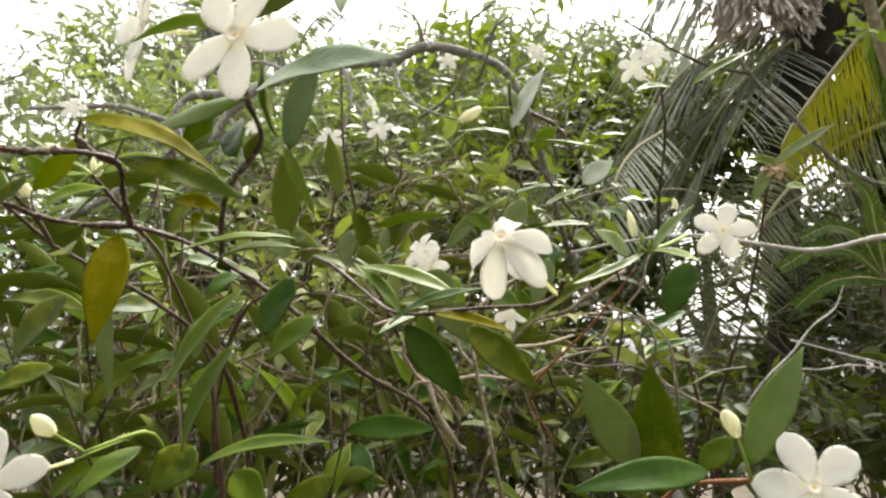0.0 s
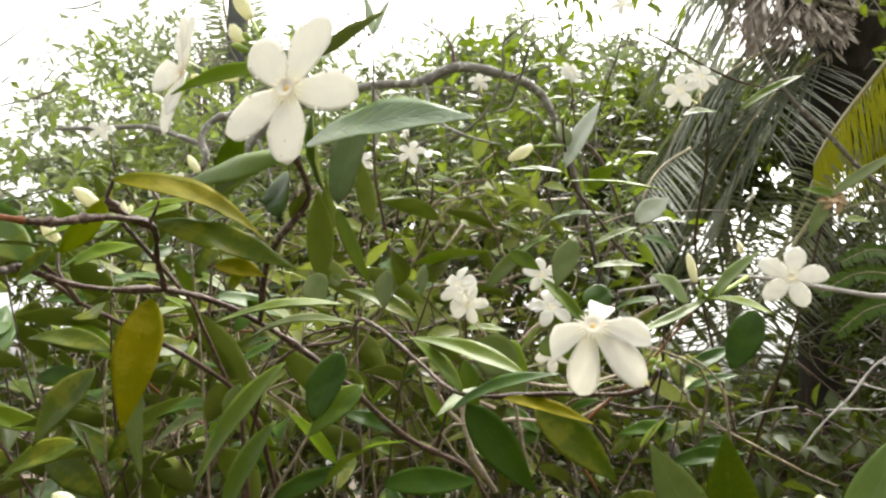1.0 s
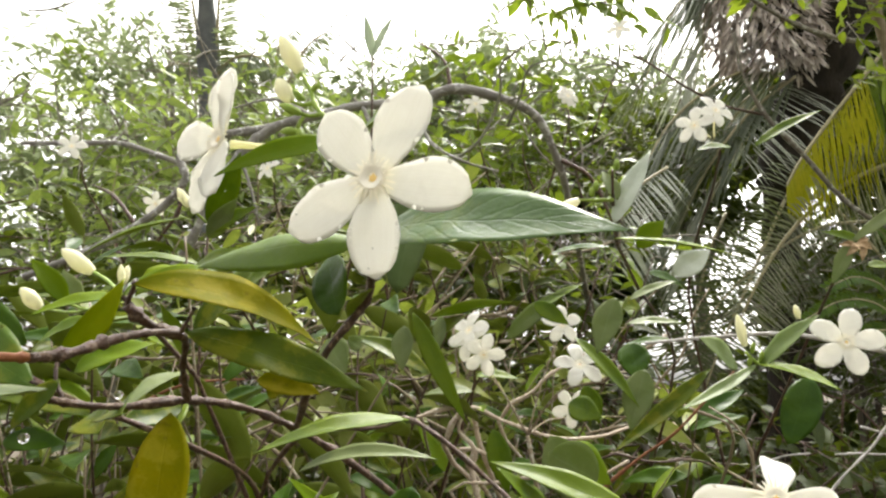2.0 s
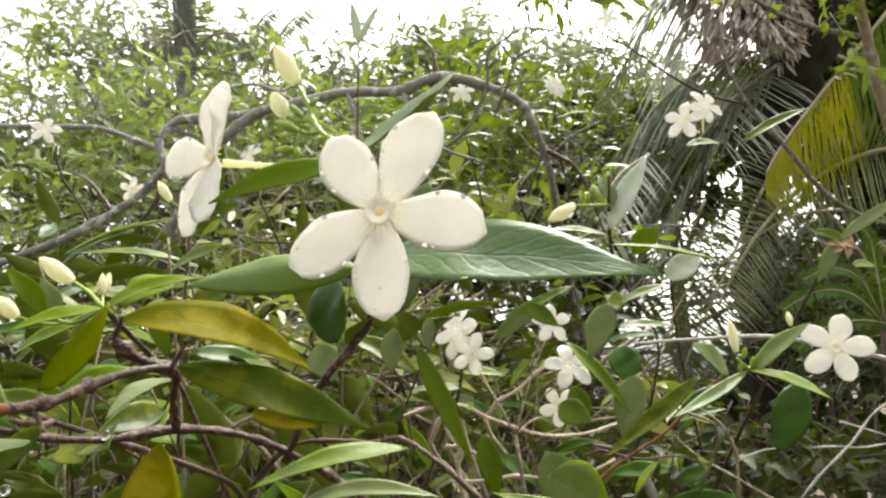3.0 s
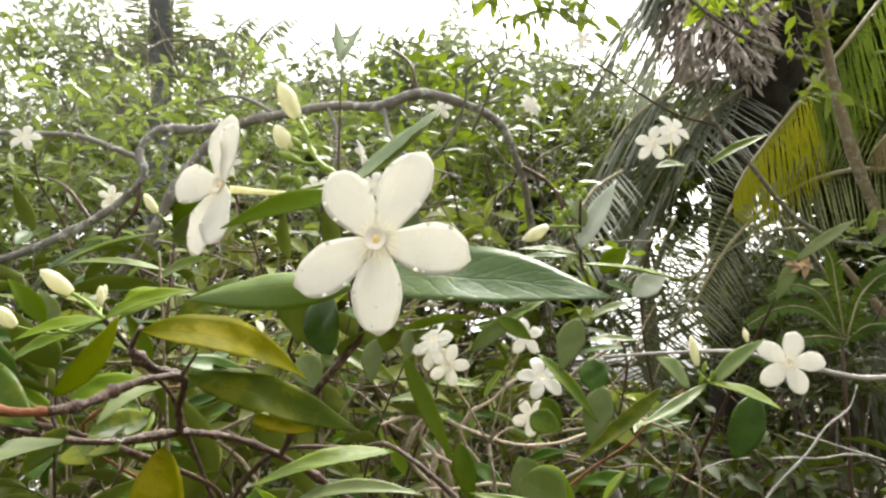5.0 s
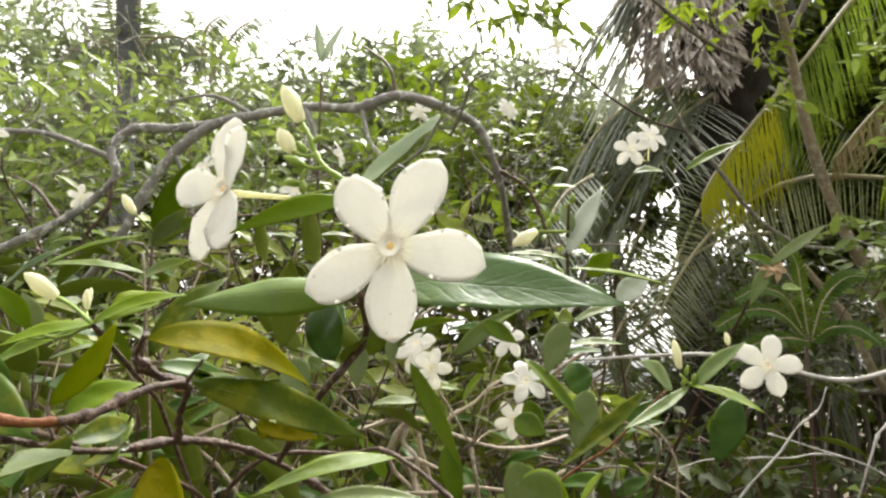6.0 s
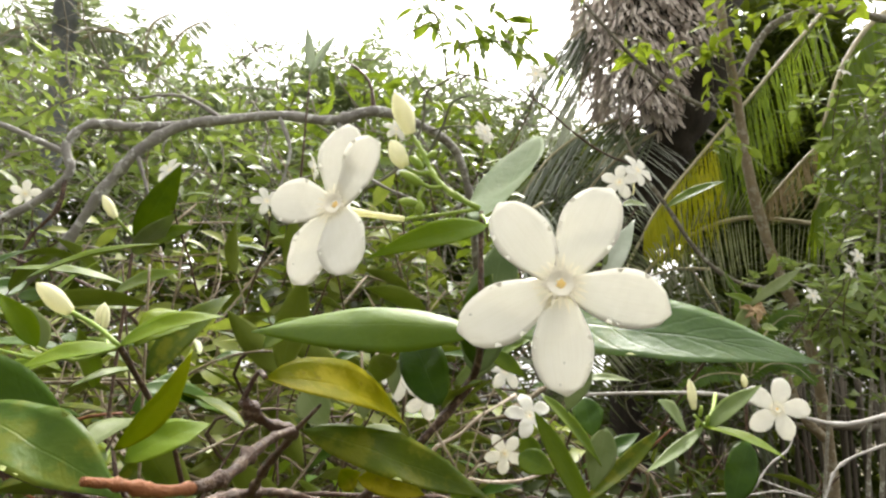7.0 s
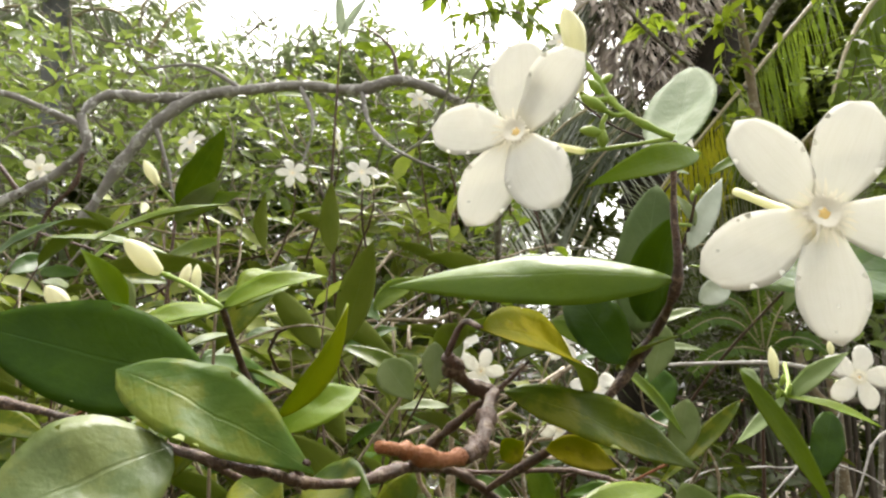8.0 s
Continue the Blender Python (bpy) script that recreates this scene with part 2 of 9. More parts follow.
SOIL = plain_material("leaf_litter_soil", (0.030, 0.024, 0.015), (0.075, 0.058, 0.034), 6, 0.95, 0.01)
WATER = water_material()


# ---- builders ----
POSES = {}


def put(ob, parent, m):
    """Hang ob under parent (or at top level) with m as its pose in the world."""
    POSES[ob] = m
    ob.matrix_basis = m
    if parent is not None:
        ob.parent = parent
        ob.matrix_parent_inverse = POSES[parent].inverted()
    return ob


def thing(name, base, label, category, group="", kind=""):
    return tagged(put(new(name), None, Matrix.Translation(base)), label, category, group, kind)


def mesh_of(name, verts, faces, mats, slots=None, uvs=None, smooth=True):
    me = bpy.data.meshes.new(name)
    me.from_pydata([tuple(v) for v in verts], [], [tuple(f) for f in faces])
    for m in mats:
        me.materials.append(m)
    if slots is not None:
        me.polygons.foreach_set("material_index", slots)
    if uvs is not None:
        layer = me.uv_layers.new(name="UVMap")
        idx = np.empty(len(me.loops), dtype=np.int32)
        me.loops.foreach_get("vertex_index", idx)
        layer.data.foreach_set("uv", np.asarray(uvs, dtype=np.float32)[idx].ravel())
    me.polygons.foreach_set("use_smooth", [smooth] * len(me.polygons))
    return me


def part(name, me, parent, m=None, label=""):
    ob = put(new(name, me), parent, m if m is not None else POSES[parent])
    return tagged(ob, label) if label else ob


def basis(base, tip, face):
    """Frame at base with x towards tip and z as near to face as it can be."""
    x = (Vector(tip) - Vector(base))
    length = x.length
    x.normalize()
    y = Vector(face).cross(x)
    if y.length < 1e-4:
        y = Vector((0.3, 0.7, 0.2)).cross(x)
    y.normalize()
    z = x.cross(y)
    m = Matrix((x, y, z)).transposed().to_4x4()
    m.translation = Vector(base)
    return m, length


def sheet(length, width, profile, bend, fold, thick, mats, n=10, m=6, curl=0.0, wave=0.0, skew=0.0, name="blade"):
    """A thin closed blade along x: profile gives its half width, bend its arch, fold how far the edges rise; under side in its own material."""
    verts, uvs = [], []
    for layer in (0, 1):
        for i in range(n + 1):
            s = i / n
            p = profile(s) * width / 2
            for j in range(m + 1):
                v = 2 * j / m - 1
                y = v * p + skew * p * s
                z = bend * length * 4 * s * (1 - s) + fold * abs(v) ** 1.5 * p - curl * length * s**3
                z += wave * p * (math.sin(9 * s + 2.5 * v) + 0.5 * math.sin(23 * s + 4 * v))
                verts.append((s * length, y, z - (thick * (1 - 0.9 * abs(v) ** 4) if layer else 0)))
                uvs.append((s, 0.5 + 0.5 * v))
    k, faces, slots = (n + 1) * (m + 1), [], []
    for layer in (0, 1):
        for i in range(n):
            for j in range(m):
                a = layer * k + i * (m + 1) + j
                q = (a, a + m + 1, a + m + 2, a + 1)
                faces.append(q if layer == 0 else q[::-1])
                slots.append(layer if len(mats) > 1 else 0)
    rim = [i * (m + 1) for i in range(n + 1)] + [n * (m + 1) + j for j in range(1, m + 1)]
    rim += [i * (m + 1) + m for i in range(n - 1, -1, -1)] + [j for j in range(m - 1, 0, -1)]
    for a, b in zip(rim, rim[1:] + rim[:1]):
        faces.append((b, a, a + k, b + k))
        slots.append(0)
    return mesh_of(name, verts, faces, mats, slots, uvs)


def lance(s):
    """Half width of a lance-shaped leaf with a drawn-out tip."""
    return max(0.015, math.sin(math.pi * s**0.82) ** 0.85 * (1 - 0.35 * s**5)) if 0 < s < 1 else 0.015


def oval(s):
    return max(0.02, math.sin(math.pi * s**0.9) ** 0.62) if 0 < s < 1 else 0.02


def obovate(s):
    """Half width of a petal: narrow claw, wide rounded end."""
    return max(0.05, (0.36 + 0.64 * math.sin(min(1, s / 0.60) * math.pi / 2) ** 1.25) * max(0.0, 1 - max(0, (s - 0.50) / 0.50) ** 2.3) ** 0.56)


def leaf(parent, base, tip, width, face, mat, bend=0.05, fold=0.18, curl=0.0, shape=lance, wave=0.05, under=None, label=""):
    m, length = basis(base, tip, face)
    me = sheet(length, width, shape, bend, fold, 0.0004, [mat, under or UNDER], n=14, m=8, curl=curl, wave=wave, name="leaf")
    return part("leaf", me, parent, m, label)


def smooth_line(points, per=5):
    pts = [Vector(p) for p in points]
    if len(pts) == 2:
        return [pts[0].lerp(pts[1], i / per) for i in range(per + 1)]
    gaps = [max((q - p).length, 1e-6) for p, q in zip(pts, pts[1:])]
    slopes = [(pts[1] - pts[0]) / gaps[0]]
    for i in range(1, len(pts) - 1):
        a, c = (pts[i] - pts[i - 1]) / gaps[i - 1], (pts[i + 1] - pts[i]) / gaps[i]
        slopes.append((a * gaps[i] + c * gaps[i - 1]) / (gaps[i] + gaps[i - 1]))
    slopes.append((pts[-1] - pts[-2]) / gaps[-1])
    out = []
    for i in range(len(pts) - 1):
        p, q, m0, m1 = pts[i], pts[i + 1], slopes[i] * gaps[i], slopes[i + 1] * gaps[i]
        for k in range(per):
            t = k / per
            out.append(p * (2 * t**3 - 3 * t * t + 1) + m0 * (t**3 - 2 * t * t + t) + q * (3 * t * t - 2 * t**3) + m1 * (t**3 - t * t))
    return out + [pts[-1]]


def tube_data(points, radii, sides=8, per=5, knots=0.12, seed=0):
    line = smooth_line(points, per)
    rnd = random.Random(seed)
    n = len(line)
    verts, faces = [], []
    up = Vector((0.13, 0.21, 0.97))
    for i, p in enumerate(line):
        way = (line[min(i + 1, n - 1)] - line[max(i - 1, 0)]).normalized()
        x = way.cross(up)
        if x.length < 0.1:
            x = way.cross(Vector((1, 0.2, 0)))
        x.normalize()
        y = way.cross(x)
        f = i / (n - 1) * (len(radii) - 1)
        a = min(int(f), len(radii) - 2)
        r = radii[a] + (radii[a + 1] - radii[a]) * (f - a)
        r *= 1 + knots * (rnd.random() - 0.4) + (1.5 * knots if rnd.random() < 0.16 else 0.0)
        for k in range(sides):
            t = 2 * math.pi * k / sides
            rr = r * (1 + knots * 0.5 * (rnd.random() - 0.5))
            verts.append(p + rr * (math.cos(t) * x + math.sin(t) * y))
    for i in range(n - 1):
        for k in range(sides):
            a, b = i * sides + k, i * sides + (k + 1) % sides
            faces.append((a, b, b + sides, a + sides))
    faces.append(tuple(range(sides - 1, -1, -1)))
    faces.append(tuple((n - 1) * sides + k for k in range(sides)))
    return verts, faces


def stem(parent, points, radii, mat, name="stem", sides=8, per=5, knots=0.12, label="", seed=1):
    at0 = Vector(points[0])
    v, f = tube_data([Vector(p) - at0 for p in points], radii, sides, per, knots, seed)
    return part(name, mesh_of(name, v, f, [mat]), parent, Matrix.Translation(at0), label)


def tubes(parent, lines, mat, name, sides=5, per=4, label=""):
    """Many thin tubes joined into one mesh."""
    verts, faces = [], []
    for i, (points, radii) in enumerate(lines):
        v, f = tube_data(points, radii, sides, per, 0.15, i)
        k = len(verts)
        verts += v
        faces += [tuple(a + k for a in q) for q in f]
    return part(name, mesh_of(name, verts, faces, [mat]), parent, Matrix.Identity(4), label)


def bud(parent, base, tip, radius, mat, name="bud", label=""):
    """A pointed, slightly twisted closed bud on a short calyx."""
    m, length = basis(base, tip, (0.1, -0.3, 1))
    verts, faces, n, k = [], [], 10, 8
    for i in range(n + 1):
        s = i / n
        r = radius * (0.45 + 0.55 * math.sin(math.pi * min(1, s * 1.25) ** 0.9 * 0.62)) * (1 - s**3.2) ** 0.7 + radius * 0.03
        for j in range(k):
            t = 2 * math.pi * j / k + 0.8 * s
            rr = r * (1 + 0.07 * math.cos(5 * t))
            verts.append((s * length, rr * math.cos(t), rr * math.sin(t)))
    for i in range(n):
        for j in range(k):
            a, b = i * k + j, i * k + (j + 1) % k
            faces.append((a, b, b + k, a + k))
    faces += [tuple(range(k - 1, -1, -1)), tuple(n * k + j for j in range(k))]
    uvs = [(0.3 + 0.7 * (i // k) / n, (i % k) / k) for i in range(len(verts))]
    return part(name, mesh_of("bud", verts, faces, [mat], uvs=uvs), parent, m, label)


def drop(parent, at, radius):
    bm = bmesh.new()
    bmesh.ops.create_uvsphere(bm, u_segments=10, v_segments=7, radius=radius)
    for v in bm.verts:
        v.co.z *= 0.75 if v.co.z > 0 else 1.1
    for f in bm.faces:
        f.smooth = True
    me = bpy.data.meshes.new("water_drop")
    bm.to_mesh(me)
    bm.free()
    me.materials.append(WATER)
    return part("water_drop", me, parent, Matrix.Translation(at))


CORONA = {}


def corona_mesh(r):
    """The fringed crown: two rings of narrow pale threads round the throat, with an orange anther cone in it."""
    if r in CORONA:
        return CORONA[r]
    verts, faces, slots = [], [], []
    rnd = random.Random(4)
    for i in range(38):
        t = 2 * math.pi * i / 38 + 0.12 * rnd.random()
        long = i % 2 == 0
        reach, w = (rnd.uniform(0.22, 0.30) if long else rnd.uniform(0.13, 0.18)), 0.014
        d, e = Vector((math.cos(t), math.sin(t), 0)), Vector((-math.sin(t), math.cos(t), 0))
        k = len(verts)
        for a, z, ww in ((0.05, 0.025, 1.6), (0.10, 0.050, 1.2), (0.6 * reach + 0.04, 0.060, 0.9), (reach, 0.045, 0.3)):
            for side in (-1, 1):
                verts.append((d * a + e * (side * w * ww) + Vector((0, 0, z + (0.02 if not long else 0)))) * r)
        faces += [(k + j, k + j + 1, k + j + 3, k + j + 2) for j in (0, 2, 4)]
        slots += [0, 0, 0]
    n, k0 = 10, len(verts)
    rings = ((0.130, 0.034), (0.045, 0.039), (0.034, 0.044), (0.020, 0.048), (0.007, 0.050))
    for q, (a, z) in enumerate(rings):
        for j in range(n):
            t = 2 * math.pi * j / n
            c = a * r * (1 + (0.22 * math.cos(5 * t) + 0.25 * math.cos(t + 0.6) if q else 0))
            verts.append(Vector((c * math.cos(t), c * math.sin(t), z * r)))
    for i in range(len(rings) - 1):
        for j in range(n):
            a, b = k0 + i * n + j, k0 + i * n + (j + 1) % n
            faces.append((a, b, b + n, a + n))
            slots.append(1 if i else 0)
    faces.append(tuple(k0 + (len(rings) - 1) * n + j for j in range(n)))
    slots.append(1)
    CORONA[r] = mesh_of("corona", verts, faces, [CROWN, ANTHER], slots, [(0.6, 0.5)] * len(verts))
    return CORONA[r]


PETALS = {}


def petal_mesh(length, width, bend, cup, curl, wave, skew):
    key = (length, width, bend, cup, curl, wave, skew)
    if key not in PETALS:
        PETALS[key] = sheet(length, width, obovate, bend, cup, 0.0002, [PETAL], n=12, m=8, curl=curl, wave=wave, skew=skew, name="petal")
    return PETALS[key]


def flower(parent, centre, facing, clock, radius, tube_to, lengths=(1, 1, 1, 1, 1), wide=0.60, bend=0.05, cup=0.10, curl=0.06, lift=(0, 0, 0, 0, 0), label="", drops=0, angles=None, tips=None):
    """A five-petalled flower: calyx tube, then petals and crown under it. clock: degrees of the first petal from straight up."""
    f = Vector(facing).normalized()
    upw = (Vector((0, 0, 1)) - f * f.z).normalized()
    right = upw.cross(f)
    c = Vector(centre)
    to = Vector(tube_to)
    r = radius
    root = stem(parent, (to, to.lerp(c, 0.5) - f * 0.08 * r, c - f * 0.15 * r), (0.038 * r, 0.040 * r, 0.056 * r), TUBE, "flower", 8, 5, 0.05, label)
    for i in range(5):
        a = radians(angles[i] if angles else clock + 72 * i)
        d = upw * math.cos(a) + right * math.sin(a)
        d, size = (d + f * lift[i]).normalized(), lengths[i]
        if tips:
            d = Vector(tips[i]) - c
            size = d.length / r
            d.normalize()
        me = petal_mesh(round(r * size, 5), round(wide * r * (0.5 + 0.5 * size), 5), bend, cup, curl, 0.06, (0.10, 0.20, -0.08, 0.16, 0.04)[i])
        m, _ = basis(c + d * 0.06 * r, c + d * r, f)
        part("petal", me, root, m)
    mc = Matrix((right, upw, f)).transposed().to_4x4()
    mc.translation = c
    part("corona", corona_mesh(round(r, 5)), root, mc, "fringed white crown with orange centre")
    rnd = random.Random(int(c.x * 1e5))
    for _ in range(drops):
        a, q = radians(clock + 72 * rnd.randrange(2, 4) + rnd.uniform(-12, 12)), r * rnd.uniform(0.7, 0.92)
        drop(root, c + (upw * math.cos(a) + right * math.sin(a)) * q + f * 0.0010, rnd.uniform(0.00018, 0.00034))
    return root


TUBE = petal_material("tube_cream", (0.80, 0.80, 0.60), (0.68, 0.72, 0.42))
DEAD_PETAL = plain_material("dried_petal", (0.30, 0.20, 0.10), (0.45, 0.33, 0.20), 300, 0.8, 0.0006)
FROND_Y = leaf_material("frond_yellow", (0.34, 0.37, 0.010), (0.66, 0.58, 0.014), (0.50, 0.50, 0.06), 0.42, 0.62, spec=0.22)
FROND_M = leaf_material("frond_fresh", (0.060, 0.125, 0.006), (0.150, 0.215, 0.010), (0.20, 0.26, 0.05), 0.42, 0.55, spec=0.22)
FROND_G = leaf_material("frond_green", (0.030, 0.042, 0.022), (0.110, 0.125, 0.085), (0.12, 0.14, 0.09), 0.34, 0.16, island=True, spec=0.35)
# far frond tone, kept pale as painted haze
FROND_HAZED = leaf_material("frond_hazed", (0.075, 0.100, 0.055), (0.190, 0.210, 0.140), (0.16, 0.19, 0.10), 0.40, 0.2, island=True)
FROND_L = leaf_material("frond_lilac_grey", (0.115, 0.112, 0.098), (0.270, 0.262, 0.235), (0.20, 0.19, 0.15), 0.34, 0.22, spec=0.40)
# lit copy of the frond: skylight on the leaflets is in this colour
FROND_SKYLIT = leaf_material("frond_sky_sheen", (0.24, 0.26, 0.20), (0.48, 0.50, 0.44), (0.42, 0.44, 0.36), 0.30, 0.15, spec=0.5)
FERN = leaf_material("fern_green", (0.014, 0.045, 0.004), (0.050, 0.092, 0.006), (0.06, 0.11, 0.03), 0.42, 0.24, island=True, spec=0.12)
FROND_D = leaf_material("frond_dry", (0.13, 0.085, 0.045), (0.24, 0.17, 0.10), (0.26, 0.20, 0.13), 0.7, 0.2, island=True)


# ---- ground ----
def ground_sheet():
    rings = [0.0, 0.5, 1, 1.5, 2, 3, 4, 6, 9, 14, 25, 60, 200, 800, 3000]
    n, verts, faces = 48, [(0, 0, 0)], []
    for r in rings[1:]:
        for k in range(n):
            a = 2 * math.pi * k / n
            x, y = r * math.cos(a), r * math.sin(a)
            verts.append((x, y, 0.05 * noise.noise((x * 0.7, y * 0.7, 0)) * min(1, r / 2) - 0.02))
    for k in range(n):
        faces.append((0, 1 + k, 1 + (k + 1) % n))
    for i in range(len(rings) - 2):
        for k in range(n):
            a, b = 1 + i * n + k, 1 + i * n + (k + 1) % n
            faces.append((a, a + n, b + n, b))
    ob = new("ground", mesh_of("ground", verts, faces, [SOIL]))
    return tagged(ob, "dark soil strewn with leaf litter", "ground", kind="structure")


ground_sheet()


# ---- foliage in the mass ----
SHAPE = ((0.0, 0.0), (0.28, 0.85), (0.62, 0.80), (1.0, 0.0))


def leaves_data(rnd, clumps, length, ratio, droop, spread, per=9):
    """Leaves set alternately along short curved sprays that fill ellipsoids (centre, radii, count): vertices, faces, uv and the sprays' lines."""
    verts, faces, uvs, lines = [], [], [], []
    for centre, radii, count in clumps:
        c, radii = np.array(centre), np.array(radii)
        k = len(verts) // 8
        sprays = max(1, count // per)
        count = sprays * per
        d = rnd.normal(size=(sprays, 3))
        d /= np.linalg.norm(d, axis=1)[:, None]
        root = c + d * (rnd.random(sprays) ** 0.45)[:, None] * radii
        axis = d * [1, 1, 0.5] + rnd.normal(size=(sprays, 3)) * spread
        axis[:, 2] += 0.2
        axis /= np.linalg.norm(axis, axis=1)[:, None]
        reach = length * (2.2 + 1.6 * rnd.random(sprays))
        bow = rnd.normal(size=(sprays, 3)) * 0.25
        bow[:, 2] -= droop
        s = (np.arange(per) + 0.5) / per
        pos = (root[:, None] + axis[:, None] * (reach[:, None] * (s - 0.5))[..., None] + bow[:, None] * (reach[:, None] * s**2 * 0.5)[..., None]).reshape(-1, 3)
        for p0, a0, b0, r0 in zip(root, axis, bow, reach):
            lines.append([p0 + a0 * r0 * (q - 0.5) + b0 * r0 * q * q * 0.5 for q in (-0.3, 0.2, 0.6, 1.0)])
        ax = np.repeat(axis, per, 0)
        aside = np.cross(ax, rnd.normal(size=(count, 3)) * 0.4 + [0, 0, 1])
        aside /= np.linalg.norm(aside, axis=1)[:, None] + 1e-9
        sign = np.tile(np.where(np.arange(per) % 2, 1, -1), sprays)[:, None]
        out = ax * 0.6 + aside * sign * (0.5 + 0.6 * rnd.random((count, 1))) + rnd.normal(size=(count, 3)) * 0.22
        out[:, 2] -= droop
        out /= np.linalg.norm(out, axis=1)[:, None]
        face = np.array([0, -0.25, 0.8]) + rnd.normal(size=(count, 3)) * 0.45
        side = np.cross(face, out)
        side /= np.linalg.norm(side, axis=1)[:, None] + 1e-9
        nor = np.cross(out, side)
        size = length * (0.5 + 0.8 * rnd.random(count))
        arch = 0.14 * rnd.random(count)
        block = np.zeros((count, 8, 3))
        uvb = np.zeros((count, 8, 2))

        def line(s, v, lift):
            return pos + out * (s * size)[:, None] + side * (v * ratio * size / 2)[:, None] + nor * ((arch * 4 * s * (1 - s) + lift * ratio) * size)[:, None]

        block[:, 0], uvb[:, 0] = line(0, 0, 0), (0, 0.5)
        for a, (s, w) in enumerate(SHAPE[1:3]):
            for b, v in enumerate((-1, 0, 1)):
                block[:, 1 + 3 * a + b], uvb[:, 1 + 3 * a + b] = line(s, v * w, 0.12 * abs(v)), (s, 0.5 + 0.5 * v)
        block[:, 7], uvb[:, 7] = line(1, 0, 0), (1, 0.5)
        verts += block.reshape(-1, 3).tolist()
        uvs += uvb.reshape(-1, 2).tolist()
        for i in range(count):
            o = (k + i) * 8
            faces += [(o, o + 2, o + 1), (o, o + 3, o + 2), (o + 1, o + 2, o + 5, o + 4), (o + 2, o + 3, o + 6, o + 5), (o + 4, o + 5, o + 7), (o + 5, o + 6, o + 7)]
    return verts, faces, uvs, lines


def foliage(name, clumps, length, mat, label, category, ratio=0.34, droop=0.25, spread=0.7, seed=1, parent=None, bark=None):
    v, f, uv, lines = leaves_data(np.random.default_rng(seed), clumps, length, ratio, droop, spread)
    me = mesh_of(name, v, f, [mat], uvs=uv)
    ob = tagged(part(name, me, parent, Matrix.Identity(4)), label, kind="stuff")
    if bark:
        v, f = [], []
        for i, pts in enumerate(lines):
            tv, tf = tube_data(pts, (length * 0.035, length * 0.028, length * 0.012), 4, 2, 0.2, i)
            k = len(v)
            v += tv
            f += [tuple(a + k for a in q) for q in tf]
        tagged(part("spray_stem", mesh_of("spray_stem", v, f, [bark]), parent, Matrix.Identity(4)), kind="stuff")
    return ob


def twig_mass(name, clumps, per_clump, length, radius, mat, label, seed, parent=None):
    """Thin crooked twigs through the same clumps."""
    rnd = random.Random(seed)
    verts, faces = [], []
    for centre, radii, _ in clumps:
        for i in range(per_clump):
            p = Vector(centre) + Vector([rnd.uniform(-1, 1) * r for r in radii])
            d = Vector((rnd.uniform(-1, 1), rnd.uniform(-0.5, 0.5), rnd.uniform(-0.6, 0.9))).normalized()
            pts = [p]
            for _ in range(4):
                d = (d + 0.45 * Vector((rnd.uniform(-1, 1), rnd.uniform(-1, 1), rnd.uniform(-1, 1)))).normalized()
                pts.append(pts[-1] + d * length / 4 * rnd.uniform(0.6, 1.3))
            r = radius * rnd.uniform(0.5, 1.4)
            v, f = tube_data(pts, (r, r * 0.9, r * 0.5), 5, 3, 0.2, i)
            k = len(verts)
            verts += v
            faces += [tuple(a + k for a in q) for q in f]
    me = mesh_of(name, verts, faces, [mat])
    if parent is not None:
        return tagged(part(name, me, parent, Matrix.Identity(4)), label, kind="stuff")
    return tagged(new(name, me), label, "twigs", kind="stuff")


